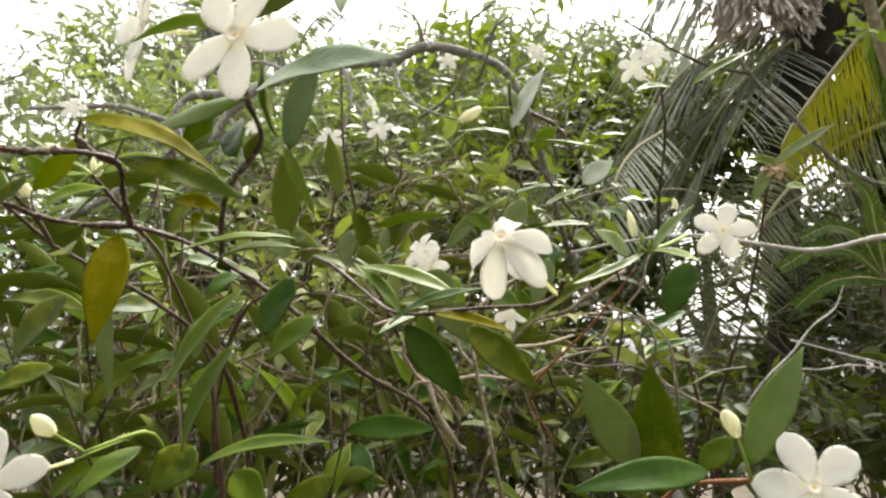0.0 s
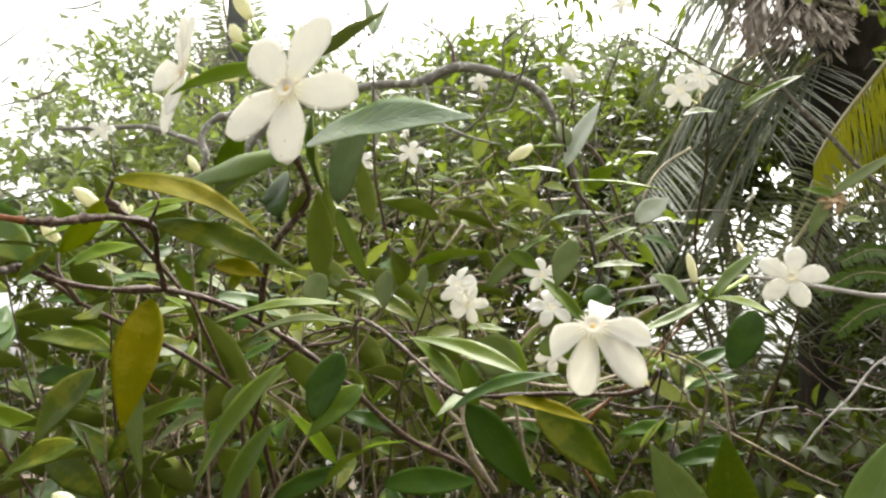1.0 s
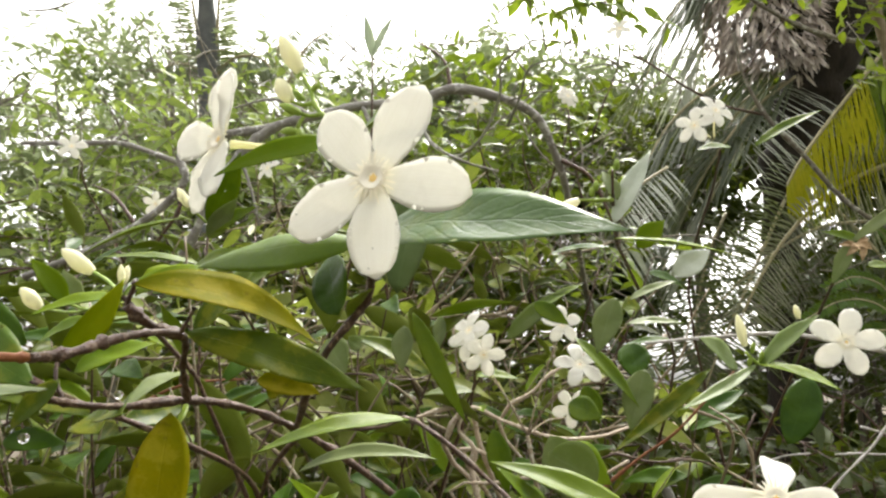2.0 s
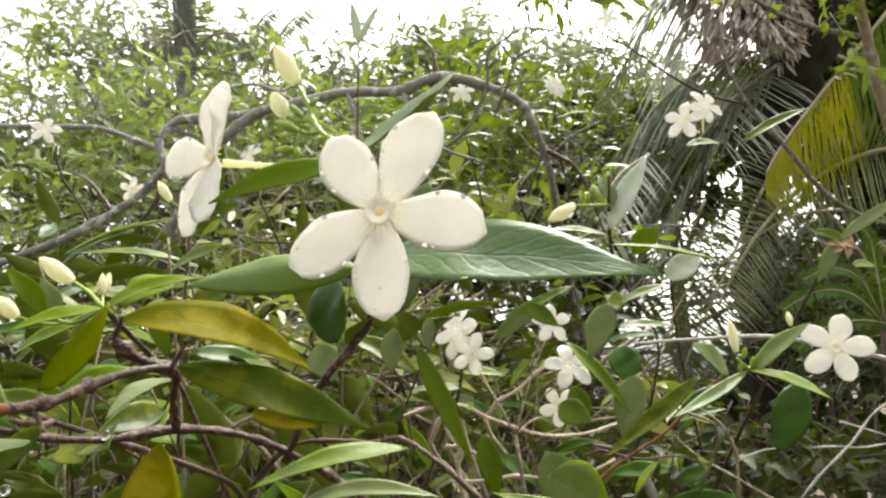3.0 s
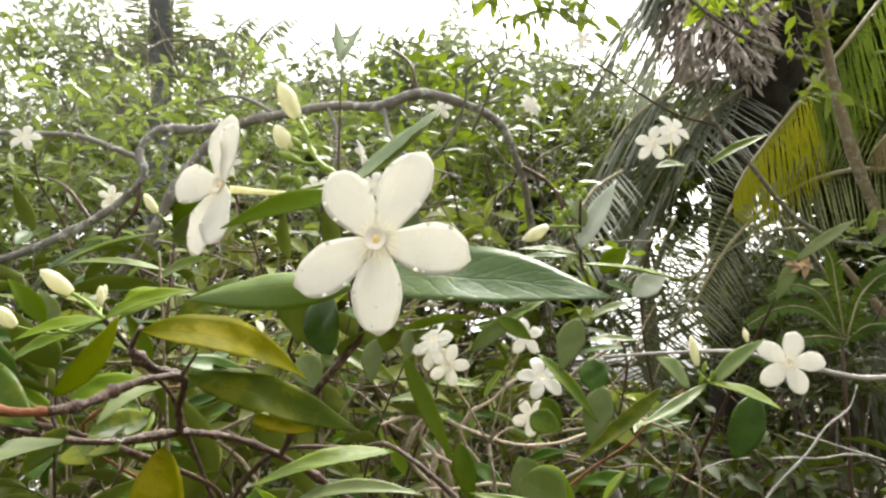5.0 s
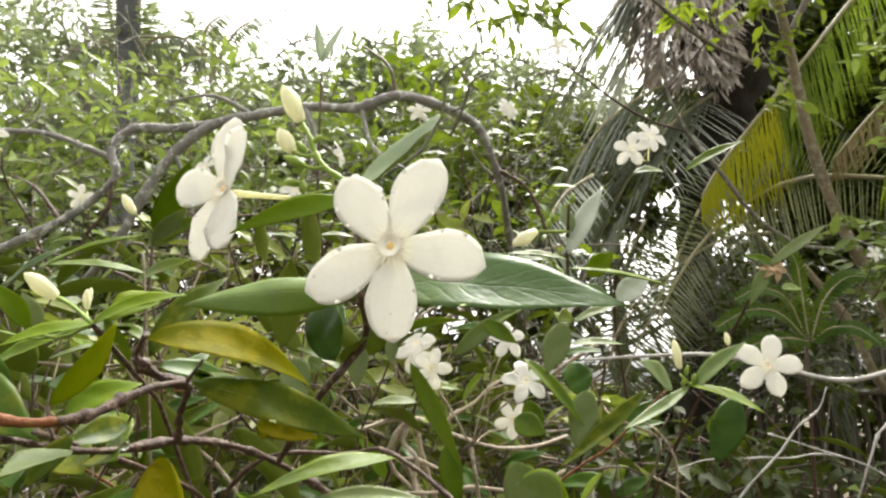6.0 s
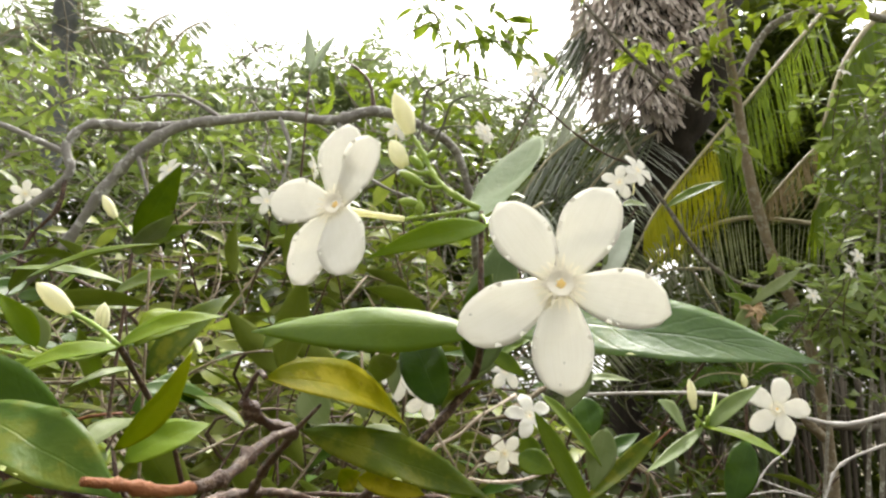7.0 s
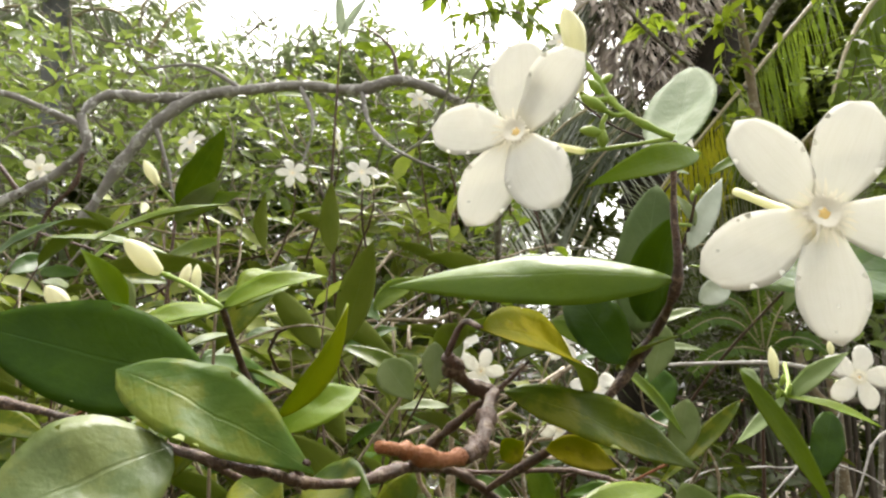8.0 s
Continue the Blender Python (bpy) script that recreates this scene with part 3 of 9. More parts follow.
def frond(parent, rib, hang, length, mat, pairs=44, width=0.022, name="frond", label="", seed=1, both=True, single=False, spread=0.35, tip_mat=None, turn=0.5, droop=1.0, even=False, sagging=1.0, back=0.0, taper=0.0, along=(0.35, 0.3), ribs=(0.016, 0.013, 0.009, 0.005)):
    """A palm frond: a tapering rib with long folded leaflets that point along and hang towards `hang`."""
    rnd = random.Random(seed)
    root = stem(parent, rib, ribs, RACHIS, name, 6, 8, 0.05, label, seed)
    line = smooth_line(rib, 40)
    verts, faces, uvs = [], [], []
    hang = Vector(hang).normalized()
    for i in range(pairs):
        s = (i + 0.5 + rnd.uniform(-0.2, 0.2)) / pairs
        k = min(int(s * (len(line) - 1)), len(line) - 2)
        p, way = line[k], (line[k + 1] - line[k]).normalized()
        size = length * (0.45 + 0.55 * math.sin(math.pi * (0.12 + 0.80 * s))) * rnd.uniform(0.85, 1.1) * (1 - taper * s * s)
        for side in ((-1, 1) if both else (1,)):
            across = way.cross(hang).normalized() * side
            d = (hang * droop + way * (along[0] + along[1] * s - (back if side < 0 else 0.0)) + across * (1.0 if even else rnd.uniform(0.2, 1.0)) * spread + Vector((rnd.uniform(-1, 1), rnd.uniform(-1, 1), rnd.uniform(-1, 1))) * (0.07 if even else 0.11)).normalized()
            wv = (way - d * way.dot(d)).normalized()
            nv = d.cross(wv)
            w = width * rnd.uniform(0.8, 1.15)
            o = len(verts)
            for a, ww, sag in ((0, 0.35, 0), (0.3, 1.0, 0.015), (0.7, 0.8, 0.08), (1.0, 0.03, 0.18)):
                c = p + d * (a * size) + Vector((0, 0, -1)) * sag * size * sagging
                for v in (-1, 0, 1):
                    verts.append(c + wv * (v * w * ww / 2) + nv * (0.22 * w * ww * abs(v)))
                    uvs.append((a, 0.5 + 0.5 * v))
            for a in range(3):
                for b in range(2):
                    q = o + a * 3 + b
                    faces.append((q, q + 1, q + 4, q + 3))
    if single:
        for j in range(0, len(verts), 12):
            base = Vector(verts[j + 1])
            me = mesh_of("leaflet", [v - base for v in verts[j:j + 12]], [tuple(a - j for a in f) for f in faces[j // 2:j // 2 + 6]], [tip_mat if tip_mat and j > turn * len(verts) else mat], uvs=uvs[j:j + 12])
            part("leaflet", me, root, Matrix.Translation(base))
    else:
        tagged(part("leaflet_fan", mesh_of("leaflet_fan", verts, faces, [mat], uvs=uvs), root, Matrix.Identity(4)), kind="stuff")
    return root


def tree(base, top, clumps, trunk_r, length, mat, label, seed, name="tree", ratio=0.36, bark=None, twigs=6):
    """A far tree: tapered trunk with limbs into each clump of its crown."""
    t = thing(name, base, label, "tree", "trees behind the shrub")
    b, e = Vector(base), Vector(top)
    mids = b.lerp(e, 0.5) + Vector((0.04, 0.02, 0)) * (e - b).length
    stem(t, (b, mids, e), (trunk_r, trunk_r * 0.7, trunk_r * 0.3), bark or BARK, "trunk", 8, 6, 0.1, "", seed)
    for i, (c, radii, _) in enumerate(clumps):
        c = Vector(c)
        s = 0.35 + 0.5 * (i + 0.5) / len(clumps)
        a = b.lerp(mids, s * 2) if s < 0.5 else mids.lerp(e, s * 2 - 1)
        stem(t, (a, a.lerp(c, 0.5) + Vector((0, 0, 0.06)) * (c - a).length, c), (trunk_r * 0.35, trunk_r * 0.25, trunk_r * 0.1), bark or BARK, "limb", 6, 5, 0.12, "", seed + i)
    foliage("crown", clumps, length, mat, "", "", ratio, 0.2, 0.8, seed, t)
    if twigs:
        twig_mass("twig_tangle", clumps, twigs, length * 5, length * 0.05, bark or BARK, "", seed + 50, t)
    return t


def leafy_shoot(kinds, size, seed):
    """A short shoot with leaves in pairs up its stem, standing at the origin."""
    rnd = random.Random(seed)
    t = thing("leafy_shoot", (0, 0, 0), "short shrub shoot with narrow glossy leaves", "shrub shoot", "leafy shoots")
    top = Vector((rnd.uniform(-0.05, 0.05), rnd.uniform(-0.06, 0.02), 0.20))
    line = smooth_line(((0.02, 0.07, -0.34), (0.010, 0.03, -0.09), top.lerp(Vector((0, 0, 0)), 0.5) + Vector((0.012, 0, 0)), top), 6)
    stem(t, ((0.02, 0.07, -0.34), (0.010, 0.03, -0.09), top.lerp(Vector((0, 0, 0)), 0.5) + Vector((0.012, 0, 0)), top), (0.0012, 0.0010, 0.0008, 0.0005), TAN if seed % 2 else TWIG, "stem", 6, 4)
    for i in range(9):
        p = line[min(5 + int(i * 1.5), len(line) - 1)]
        a = i * 2.4 + rnd.uniform(-0.5, 0.5)
        d = Vector((math.cos(a), 0.8 * math.sin(a), rnd.uniform(-0.5, 0.6))).normalized()
        leaf(t, p, p + d * size * rnd.uniform(0.7, 1.2), size * rnd.uniform(0.25, 0.36), (rnd.uniform(-0.4, 0.4), -0.55, 0.7), kinds[i % len(kinds)], rnd.uniform(0.02, 0.1), rnd.uniform(0.1, 0.3))
    return t
FRESH_MASS = leaf_material("foliage_fresh", (0.13, 0.20, 0.012), (0.22, 0.27, 0.02), (0.26, 0.31, 0.07), 0.4, 0.4, island=True)

# ==== the near plants ====

# the sprig with the two open flowers
main_sprig = thing("flowering_sprig", (-0.0695, 0.2553, 1.3802), "upright shrub sprig with two white flowers, buds and glossy leaves", "shrub sprig", "flowering sprigs")
stem(main_sprig, ((-0.0695, 0.2553, 1.3802), (-0.0531, 0.2230, 1.4020), (-0.0415, 0.2200, 1.4175), (-0.0425, 0.2080, 1.4276), (-0.0432, 0.2068, 1.4420), (-0.0440, 0.2040, 1.4551)), (0.00085, 0.00094, 0.00094, 0.00085, 0.00068, 0.00059), TWIG, "stem", seed=3, knots=0.25)
flower(main_sprig, (-0.0346, 0.1780, 1.4338), (-0.25, -0.97, 0.03), 28, 0.0210, (-0.0353, 0.1979, 1.4434), angles=(28, 104, 177, 244, 324), lengths=(1.0, 0.95, 0.93, 0.96, 0.90), bend=0.0, cup=0.05, curl=0.02, wide=0.575, drops=3, label="large open white five-petalled flower with raindrops")
flower(main_sprig, (-0.0774, 0.2030, 1.4532), (-0.57, -0.81, 0.09), 5, 0.0190, (-0.0616, 0.2083, 1.4528), tips=((-0.0764, 0.2028, 1.4718), (-0.0702, 0.1893, 1.4626), (-0.0738, 0.1924, 1.4371), (-0.0855, 0.2079, 1.4368), (-0.0916, 0.2106, 1.4558)), bend=0.01, cup=0.10, curl=0.02, wide=0.64, drops=2, label="open white five-petalled flower on a cream tube")
bud(main_sprig, (-0.0604, 0.2120, 1.4760), (-0.0654, 0.2083, 1.4849), 0.0028, CREAM, label="plump cream flower bud")
bud(main_sprig, (-0.0618, 0.2093, 1.4661), (-0.0657, 0.2086, 1.4724), 0.0024, CREAM, label="small cream flower bud")
stem(main_sprig, ((-0.0449, 0.2028, 1.4551), (-0.0527, 0.2064, 1.4610), (-0.0554, 0.2086, 1.4651), (-0.0567, 0.2099, 1.4690), (-0.0604, 0.2120, 1.4760)), (0.00068, 0.00068, 0.00068, 0.00052, 0.00045), CALYX, "flower_stalk", per=5, knots=0.25, seed=4)
stem(main_sprig, ((-0.0554, 0.2086, 1.4651), (-0.0584, 0.2087, 1.4647), (-0.0618, 0.2093, 1.4661)), (0.00060, 0.00052, 0.00045), CALYX, "flower_stalk", per=3)
stem(main_sprig, ((-0.0527, 0.2064, 1.4610), (-0.0559, 0.2065, 1.4606), (-0.0581, 0.2054, 1.4609)), (0.00052, 0.00052, 0.00045), CALYX, "flower_stalk", per=3)
bud(main_sprig, (-0.0578, 0.2054, 1.4608), (-0.0636, 0.2050, 1.4633), 0.0013, CALYX, label="small green bud")
stem(main_sprig, ((-0.0573, 0.2065, 1.4606), (-0.0585, 0.2060, 1.4579), (-0.0584, 0.2064, 1.4559)), (0.00052, 0.00060, 0.00045), CALYX, "flower_stalk", per=3)
bud(main_sprig, (-0.0584, 0.2063, 1.4563), (-0.0634, 0.2063, 1.4565), 0.0012, CALYX, label="small green bud")
bud(main_sprig, (-0.0585, 0.2062, 1.4570), (-0.0581, 0.2069, 1.4534), 0.0013, CALYX, label="small green bud")
bud(main_sprig, (-0.0578, 0.2076, 1.4655), (-0.0609, 0.2071, 1.4683), 0.0011, CALYX, label="small green bud")
bud(main_sprig, (-0.0567, 0.2099, 1.4690), (-0.0541, 0.2095, 1.4712), 0.0009, CALYX, label="small green bud")
stem(main_sprig, ((-0.0449, 0.2028, 1.4551), (-0.0547, 0.2061, 1.4537), (-0.0645, 0.2093, 1.4524)), (0.00045, 0.00045, 0.00038), CALYX, "flower_stalk", per=3)
leaf(main_sprig, (-0.0380, 0.2050, 1.4290), (0.0148, 0.1718, 1.4207), 0.0178, (-0.05, -0.86, 0.50), GLOSS, bend=0.06, fold=0.12, label="glossy green leaf with sunken veins")
leaf(main_sprig, (-0.0425, 0.2080, 1.4276), (-0.0969, 0.2396, 1.4278), 0.0135, (0.15, -0.90, 0.42), GLOSS_SOFT, bend=0.05, fold=-0.35)
leaf(main_sprig, (-0.0455, 0.2030, 1.4521), (-0.0207, 0.2342, 1.4890), 0.0165, (-0.68, -0.70, 0.10), DULL, bend=-0.03, fold=0.25, shape=oval)
leaf(main_sprig, (-0.0450, 0.1940, 1.4488), (-0.0709, 0.1853, 1.4378), 0.0058, (0.10, -0.95, 0.25), FRESH, bend=0.08, fold=0.2)
stem(main_sprig, ((-0.0440, 0.2040, 1.4540), (-0.0442, 0.1980, 1.4510), (-0.0450, 0.1940, 1.4488)), (0.0005, 0.0004, 0.0004), CALYX, "petiole", per=3)
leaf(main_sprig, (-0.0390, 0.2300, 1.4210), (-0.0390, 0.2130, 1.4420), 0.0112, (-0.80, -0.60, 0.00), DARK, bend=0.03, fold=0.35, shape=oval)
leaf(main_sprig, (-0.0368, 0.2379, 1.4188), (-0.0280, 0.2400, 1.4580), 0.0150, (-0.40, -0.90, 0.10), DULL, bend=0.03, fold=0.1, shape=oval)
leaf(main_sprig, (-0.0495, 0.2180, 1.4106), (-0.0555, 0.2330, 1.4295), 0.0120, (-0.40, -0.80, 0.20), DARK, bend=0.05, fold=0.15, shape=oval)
leaf(main_sprig, (-0.0477, 0.2264, 1.4100), (-0.0401, 0.2129, 1.4167), 0.0060, (0.00, -0.50, 0.80), GREEN, bend=0.06, fold=0.3)

# the bare twig with the knobbed stub and the leaves round it
twig_branch = thing("leafy_branch", (0.1000, 0.5500, 0.0000), "dark bare twig forking low in the shrub with yellowing leaves", "branch", "flowering sprigs")
stem(twig_branch, ((0.0020, 0.5946, 0.0000), (0.0018, 0.4746, 1.0200), (0.0017, 0.3746, 1.3104), (-0.0271, 0.2983, 1.3396), (-0.0490, 0.2685, 1.3649), (-0.0695, 0.2553, 1.3802), (-0.0808, 0.2420, 1.3867), (-0.0922, 0.2287, 1.3892), (-0.1055, 0.2151, 1.3880), (-0.1130, 0.2077, 1.3892), (-0.1189, 0.1993, 1.3920), (-0.1350, 0.2120, 1.3940), (-0.1560, 0.2260, 1.3980), (-0.1890, 0.2420, 1.4030)), (0.00276, 0.00228, 0.00108, 0.00120, 0.00108, 0.00096, 0.00096, 0.00096, 0.00084, 0.00072, 0.00084, 0.00084, 0.00072, 0.00060), TWIG, "stem", seed=5, knots=0.45, per=8)
stem(twig_branch, ((-0.0922, 0.2287, 1.3892), (-0.0880, 0.2152, 1.3968), (-0.0826, 0.1998, 1.4045), (-0.0856, 0.1900, 1.4040), (-0.0885, 0.1810, 1.4018), (-0.0915, 0.1725, 1.3988), (-0.0950, 0.1670, 1.3978)), (0.00072, 0.00072, 0.00084, 0.00084, 0.00096, 0.00108, 0.00108), TWIG, "fork", seed=7, knots=0.42, per=7)
stem(twig_branch, ((-0.0945, 0.1676, 1.3979), (-0.0985, 0.1625, 1.3980), (-0.1030, 0.1570, 1.3995), (-0.1060, 0.1535, 1.4002)), (0.00085, 0.0008, 0.0007, 0.0005), PEELED, "peeled_end", seed=8, knots=0.3, per=7, label="orange-red twig end with peeled bark")
stem(twig_branch, ((-0.0826, 0.1998, 1.4045), (-0.0880, 0.1973, 1.4064), (-0.0921, 0.1928, 1.4104)), (0.00096, 0.00084, 0.00132), TWIG, "stub", seed=2, knots=0.5)
stem(twig_branch, ((-0.0826, 0.1998, 1.4045), (-0.0800, 0.1976, 1.4073), (-0.0776, 0.1955, 1.4101)), (0.0005, 0.0004, 0.0003), TWIG, "stub", seed=2)
leaf(twig_branch, (-0.0879, 0.1874, 1.4145), (-0.0561, 0.2227, 1.4035), 0.0145, (-0.05, -0.78, 0.62), YELLOW, bend=0.1, fold=0.25, label="yellowing leaf with brown specks")
stem(twig_branch, ((-0.0921, 0.1928, 1.4104), (-0.0896, 0.1916, 1.4158), (-0.0879, 0.1874, 1.4145)), (0.0006, 0.0005, 0.0005), TWIG, "petiole", per=3)
leaf(twig_branch, (-0.0808, 0.1990, 1.4050), (-0.0398, 0.2080, 1.3912), 0.0104, (0.10, -0.85, 0.50), OLD, bend=0.05, fold=0.12, wave=0.12, label="dark leaf with pale spots")
leaf(twig_branch, (-0.1190, 0.2120, 1.3993), (-0.1070, 0.2181, 1.4210), 0.0078, (0.92, -0.33, 0.25), LIME, bend=0.08, fold=0.3)
stem(twig_branch, ((-0.1130, 0.2077, 1.3892), (-0.1170, 0.2095, 1.3945), (-0.1190, 0.2120, 1.3993)), (0.0006, 0.0005, 0.0004), TWIG, "petiole", per=3)
leaf(twig_branch, (-0.0949, 0.2250, 1.3862), (-0.0889, 0.2050, 1.3453), 0.0140, (0.30, -0.95, 0.05), YELLOW, bend=0.04, fold=0.1, label="hanging olive leaf with brown blotches")
leaf(twig_branch, (-0.0309, 0.2226, 1.3680), (-0.0366, 0.2159, 1.3477), 0.0135, (-0.40, -0.90, 0.10), DARK, bend=0.03, fold=0.1, shape=oval)
leaf(twig_branch, (-0.0511, 0.2314, 1.3654), (-0.0774, 0.2265, 1.3262), 0.0125, (-0.60, -0.70, 0.30), GREEN, bend=0.05, fold=0.25)
leaf(twig_branch, (-0.0574, 0.2417, 1.3462), (-0.0737, 0.2372, 1.3089), 0.0115, (-0.50, -0.75, 0.30), GREEN, bend=0.06, fold=0.25)
leaf(twig_branch, (-0.1051, 0.2148, 1.3635), (-0.1176, 0.2078, 1.3412), 0.0140, (-0.30, -0.90, 0.20), OLD, bend=0.05, fold=0.15)
leaf(twig_branch, (-0.1242, 0.2383, 1.3395), (-0.1427, 0.2285, 1.3301), 0.0110, (0.00, -0.70, 0.60), OLD, bend=0.06, fold=0.25)
leaf(twig_branch, (-0.0772, 0.2584, 1.3584), (-0.0812, 0.2614, 1.3407), 0.0100, (-0.20, -0.90, 0.20), PALE, bend=0.04, fold=0.15)
leaf(twig_branch, (-0.0322, 0.2617, 1.3574), (-0.0496, 0.2535, 1.3399), 0.0120, (-0.30, -0.85, 0.30), GREEN, bend=0.05, fold=0.2)
leaf(twig_branch, (-0.1164, 0.2554, 1.3668), (-0.1099, 0.2542, 1.3254), 0.0105, (-0.40, -0.90, 0.10), PALE, bend=0.03, fold=0.1)
leaf(twig_branch, (-0.0587, 0.2191, 1.3720), (-0.0238, 0.2116, 1.3756), 0.0060, (0.00, -0.50, 0.85), PALE, bend=0.1, fold=0.3)
leaf(twig_branch, (-0.0945, 0.1721, 1.3925), (-0.0966, 0.1540, 1.3900), 0.0075, (0.00, -0.80, 0.55), PALE, bend=0.04, fold=0.1)
leaf(twig_branch, (-0.0685, 0.2136, 1.3943), (-0.0530, 0.2159, 1.3907), 0.0075, (0.20, -0.80, 0.50), YELLOW, bend=0.08, fold=0.2)
leaf(twig_branch, (-0.0327, 0.2342, 1.3837), (-0.0692, 0.2152, 1.3765), 0.0085, (0.20, -0.30, 0.90), GREEN, bend=0.06, fold=0.25)
leaf(twig_branch, (-0.0718, 0.2330, 1.3903), (-0.0667, 0.2323, 1.3939), 0.0060, (0.20, -0.80, 0.50), YELLOW, bend=0.08, fold=0.2)
leaf(twig_branch, (-0.1183, 0.2185, 1.3965), (-0.1029, 0.2287, 1.4046), 0.0100, (0.00, -0.70, 0.70), FRESH, bend=0.08, fold=0.2)
leaf(twig_branch, (-0.0984, 0.1819, 1.3941), (-0.1055, 0.1786, 1.3844), 0.0050, (0.20, -0.80, 0.50), OLD, bend=0.03, fold=0.25)
drop(twig_branch, (-0.1024, 0.1791, 1.3832), 0.0011)
drop(twig_branch, (-0.1051, 0.1785, 1.3849), 0.0008)
drop(twig_branch, (-0.0934, 0.1957, 1.3912), 0.0011)

# big old leaves close by on the lower branch
near_branch = thing("leafy_branch", (-0.2000, 0.4200, 0.0000), "low shrub branch with broad mottled old leaves and reddish bark", "branch", "flowering sprigs")
stem(near_branch, ((-0.1512, 0.6405, 0.0000), (-0.1394, 0.5205, 1.0200), (-0.1315, 0.4205, 1.3324), (-0.1240, 0.3073, 1.3707), (-0.1408, 0.2546, 1.3893)), (0.0025, 0.0019, 0.0014, 0.0010, 0.0009), TWIG, "stem", seed=12, knots=0.25)
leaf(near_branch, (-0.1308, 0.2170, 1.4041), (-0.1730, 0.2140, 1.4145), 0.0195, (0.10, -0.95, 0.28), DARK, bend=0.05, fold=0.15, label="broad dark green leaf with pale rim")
leaf(near_branch, (-0.1429, 0.2006, 1.4071), (-0.1117, 0.1948, 1.3924), 0.0150, (0.25, -0.80, 0.55), MOTTLED, bend=0.06, fold=0.12, wave=0.09, label="broad leaf mottled yellow and green")
leaf(near_branch, (-0.1321, 0.1937, 1.3964), (-0.1516, 0.1760, 1.3874), 0.0175, (0.10, -0.84, 0.50), SHEEN, bend=0.05, fold=0.14, wave=0.05, label="broad pale green leaf with a dull sheen")
leaf(near_branch, (-0.1127, 0.2293, 1.3863), (-0.1012, 0.2117, 1.3861), 0.0120, (-0.10, -0.80, 0.60), OLD, bend=0.05, fold=0.15)
leaf(near_branch, (-0.1278, 0.2428, 1.3847), (-0.1174, 0.2314, 1.3804), 0.0120, (0.00, -0.80, 0.60), OLD, bend=0.05, fold=0.15)
stem(near_branch, ((-0.1408, 0.2546, 1.3893), (-0.1360, 0.2200, 1.3980)), (0.0009, 0.0007), TWIG, "petiole", per=3)
stem(near_branch, ((-0.1408, 0.2546, 1.3893), (-0.1200, 0.2150, 1.3915), (-0.1129, 0.1950, 1.3938)), (0.0010, 0.0009, 0.0007), TWIG, "petiole", per=3)

# the budding sprig at the edge of the bush
bud_sprig = thing("flowering_sprig", (-0.2200, 0.5000, 0.0000), "young shrub sprig with cream buds and fresh green leaves", "shrub sprig", "flowering sprigs")
stem(bud_sprig, ((-0.1504, 0.5438, 0.0000), (-0.1386, 0.4238, 1.0200), (-0.1308, 0.3238, 1.3970), (-0.1358, 0.3010, 1.4113), (-0.1386, 0.2742, 1.4247)), (0.0025, 0.0020, 0.0009, 0.0010, 0.0009), TWIG, "stem", seed=20)
stem(bud_sprig, ((-0.1386, 0.2742, 1.4247), (-0.1489, 0.2818, 1.4314), (-0.1593, 0.2895, 1.4360)), (0.0008, 0.0007, 0.0007), CALYX, "flower_stalk", per=4)
bud(bud_sprig, (-0.1593, 0.2895, 1.4360), (-0.1677, 0.2817, 1.4436), 0.0034, CREAM, label="large cream bud with a raindrop")
leaf(bud_sprig, (-0.1386, 0.2742, 1.4247), (-0.1111, 0.2863, 1.4367), 0.0105, (0.00, -0.55, 0.80), FRESH, bend=0.08, fold=0.25)
leaf(bud_sprig, (-0.1386, 0.2742, 1.4247), (-0.1588, 0.2560, 1.4158), 0.0085, (0.00, -0.60, 0.80), FRESH, bend=0.05, fold=0.25)
leaf(bud_sprig, (-0.1663, 0.2868, 1.4239), (-0.1779, 0.2798, 1.4399), 0.0080, (0.60, -0.70, 0.20), FRESH, bend=0.08, fold=0.3)
leaf(bud_sprig, (-0.1681, 0.2974, 1.4247), (-0.1751, 0.2954, 1.4383), 0.0075, (0.60, -0.80, 0.00), PALE, bend=0.05, fold=0.1)
bud(bud_sprig, (-0.1860, 0.3008, 1.4241), (-0.1910, 0.2948, 1.4313), 0.0032, CREAM)
bud(bud_sprig, (-0.1493, 0.2923, 1.4315), (-0.1491, 0.2904, 1.4391), 0.0016, CREAM)
bud(bud_sprig, (-0.1562, 0.3060, 1.4341), (-0.1540, 0.3046, 1.4415), 0.0018, CREAM)
leaf(bud_sprig, (-0.1369, 0.2930, 1.4191), (-0.1477, 0.2653, 1.4122), 0.0055, (0.00, -0.30, 0.90), GREEN, bend=0.03, fold=0.3)
stem(bud_sprig, ((-0.1386, 0.2742, 1.4247), (-0.1623, 0.2875, 1.4204), (-0.1860, 0.3008, 1.4241)), (0.0007, 0.0006, 0.0005), CALYX, "flower_stalk", per=3)
stem(bud_sprig, ((-0.1386, 0.2742, 1.4247), (-0.1439, 0.2832, 1.4241), (-0.1493, 0.2923, 1.4315)), (0.0007, 0.0006, 0.0005), CALYX, "flower_stalk", per=3)
stem(bud_sprig, ((-0.1386, 0.2742, 1.4247), (-0.1525, 0.2805, 1.4203), (-0.1663, 0.2868, 1.4239)), (0.0007, 0.0006, 0.0005), CALYX, "flower_stalk", per=3)
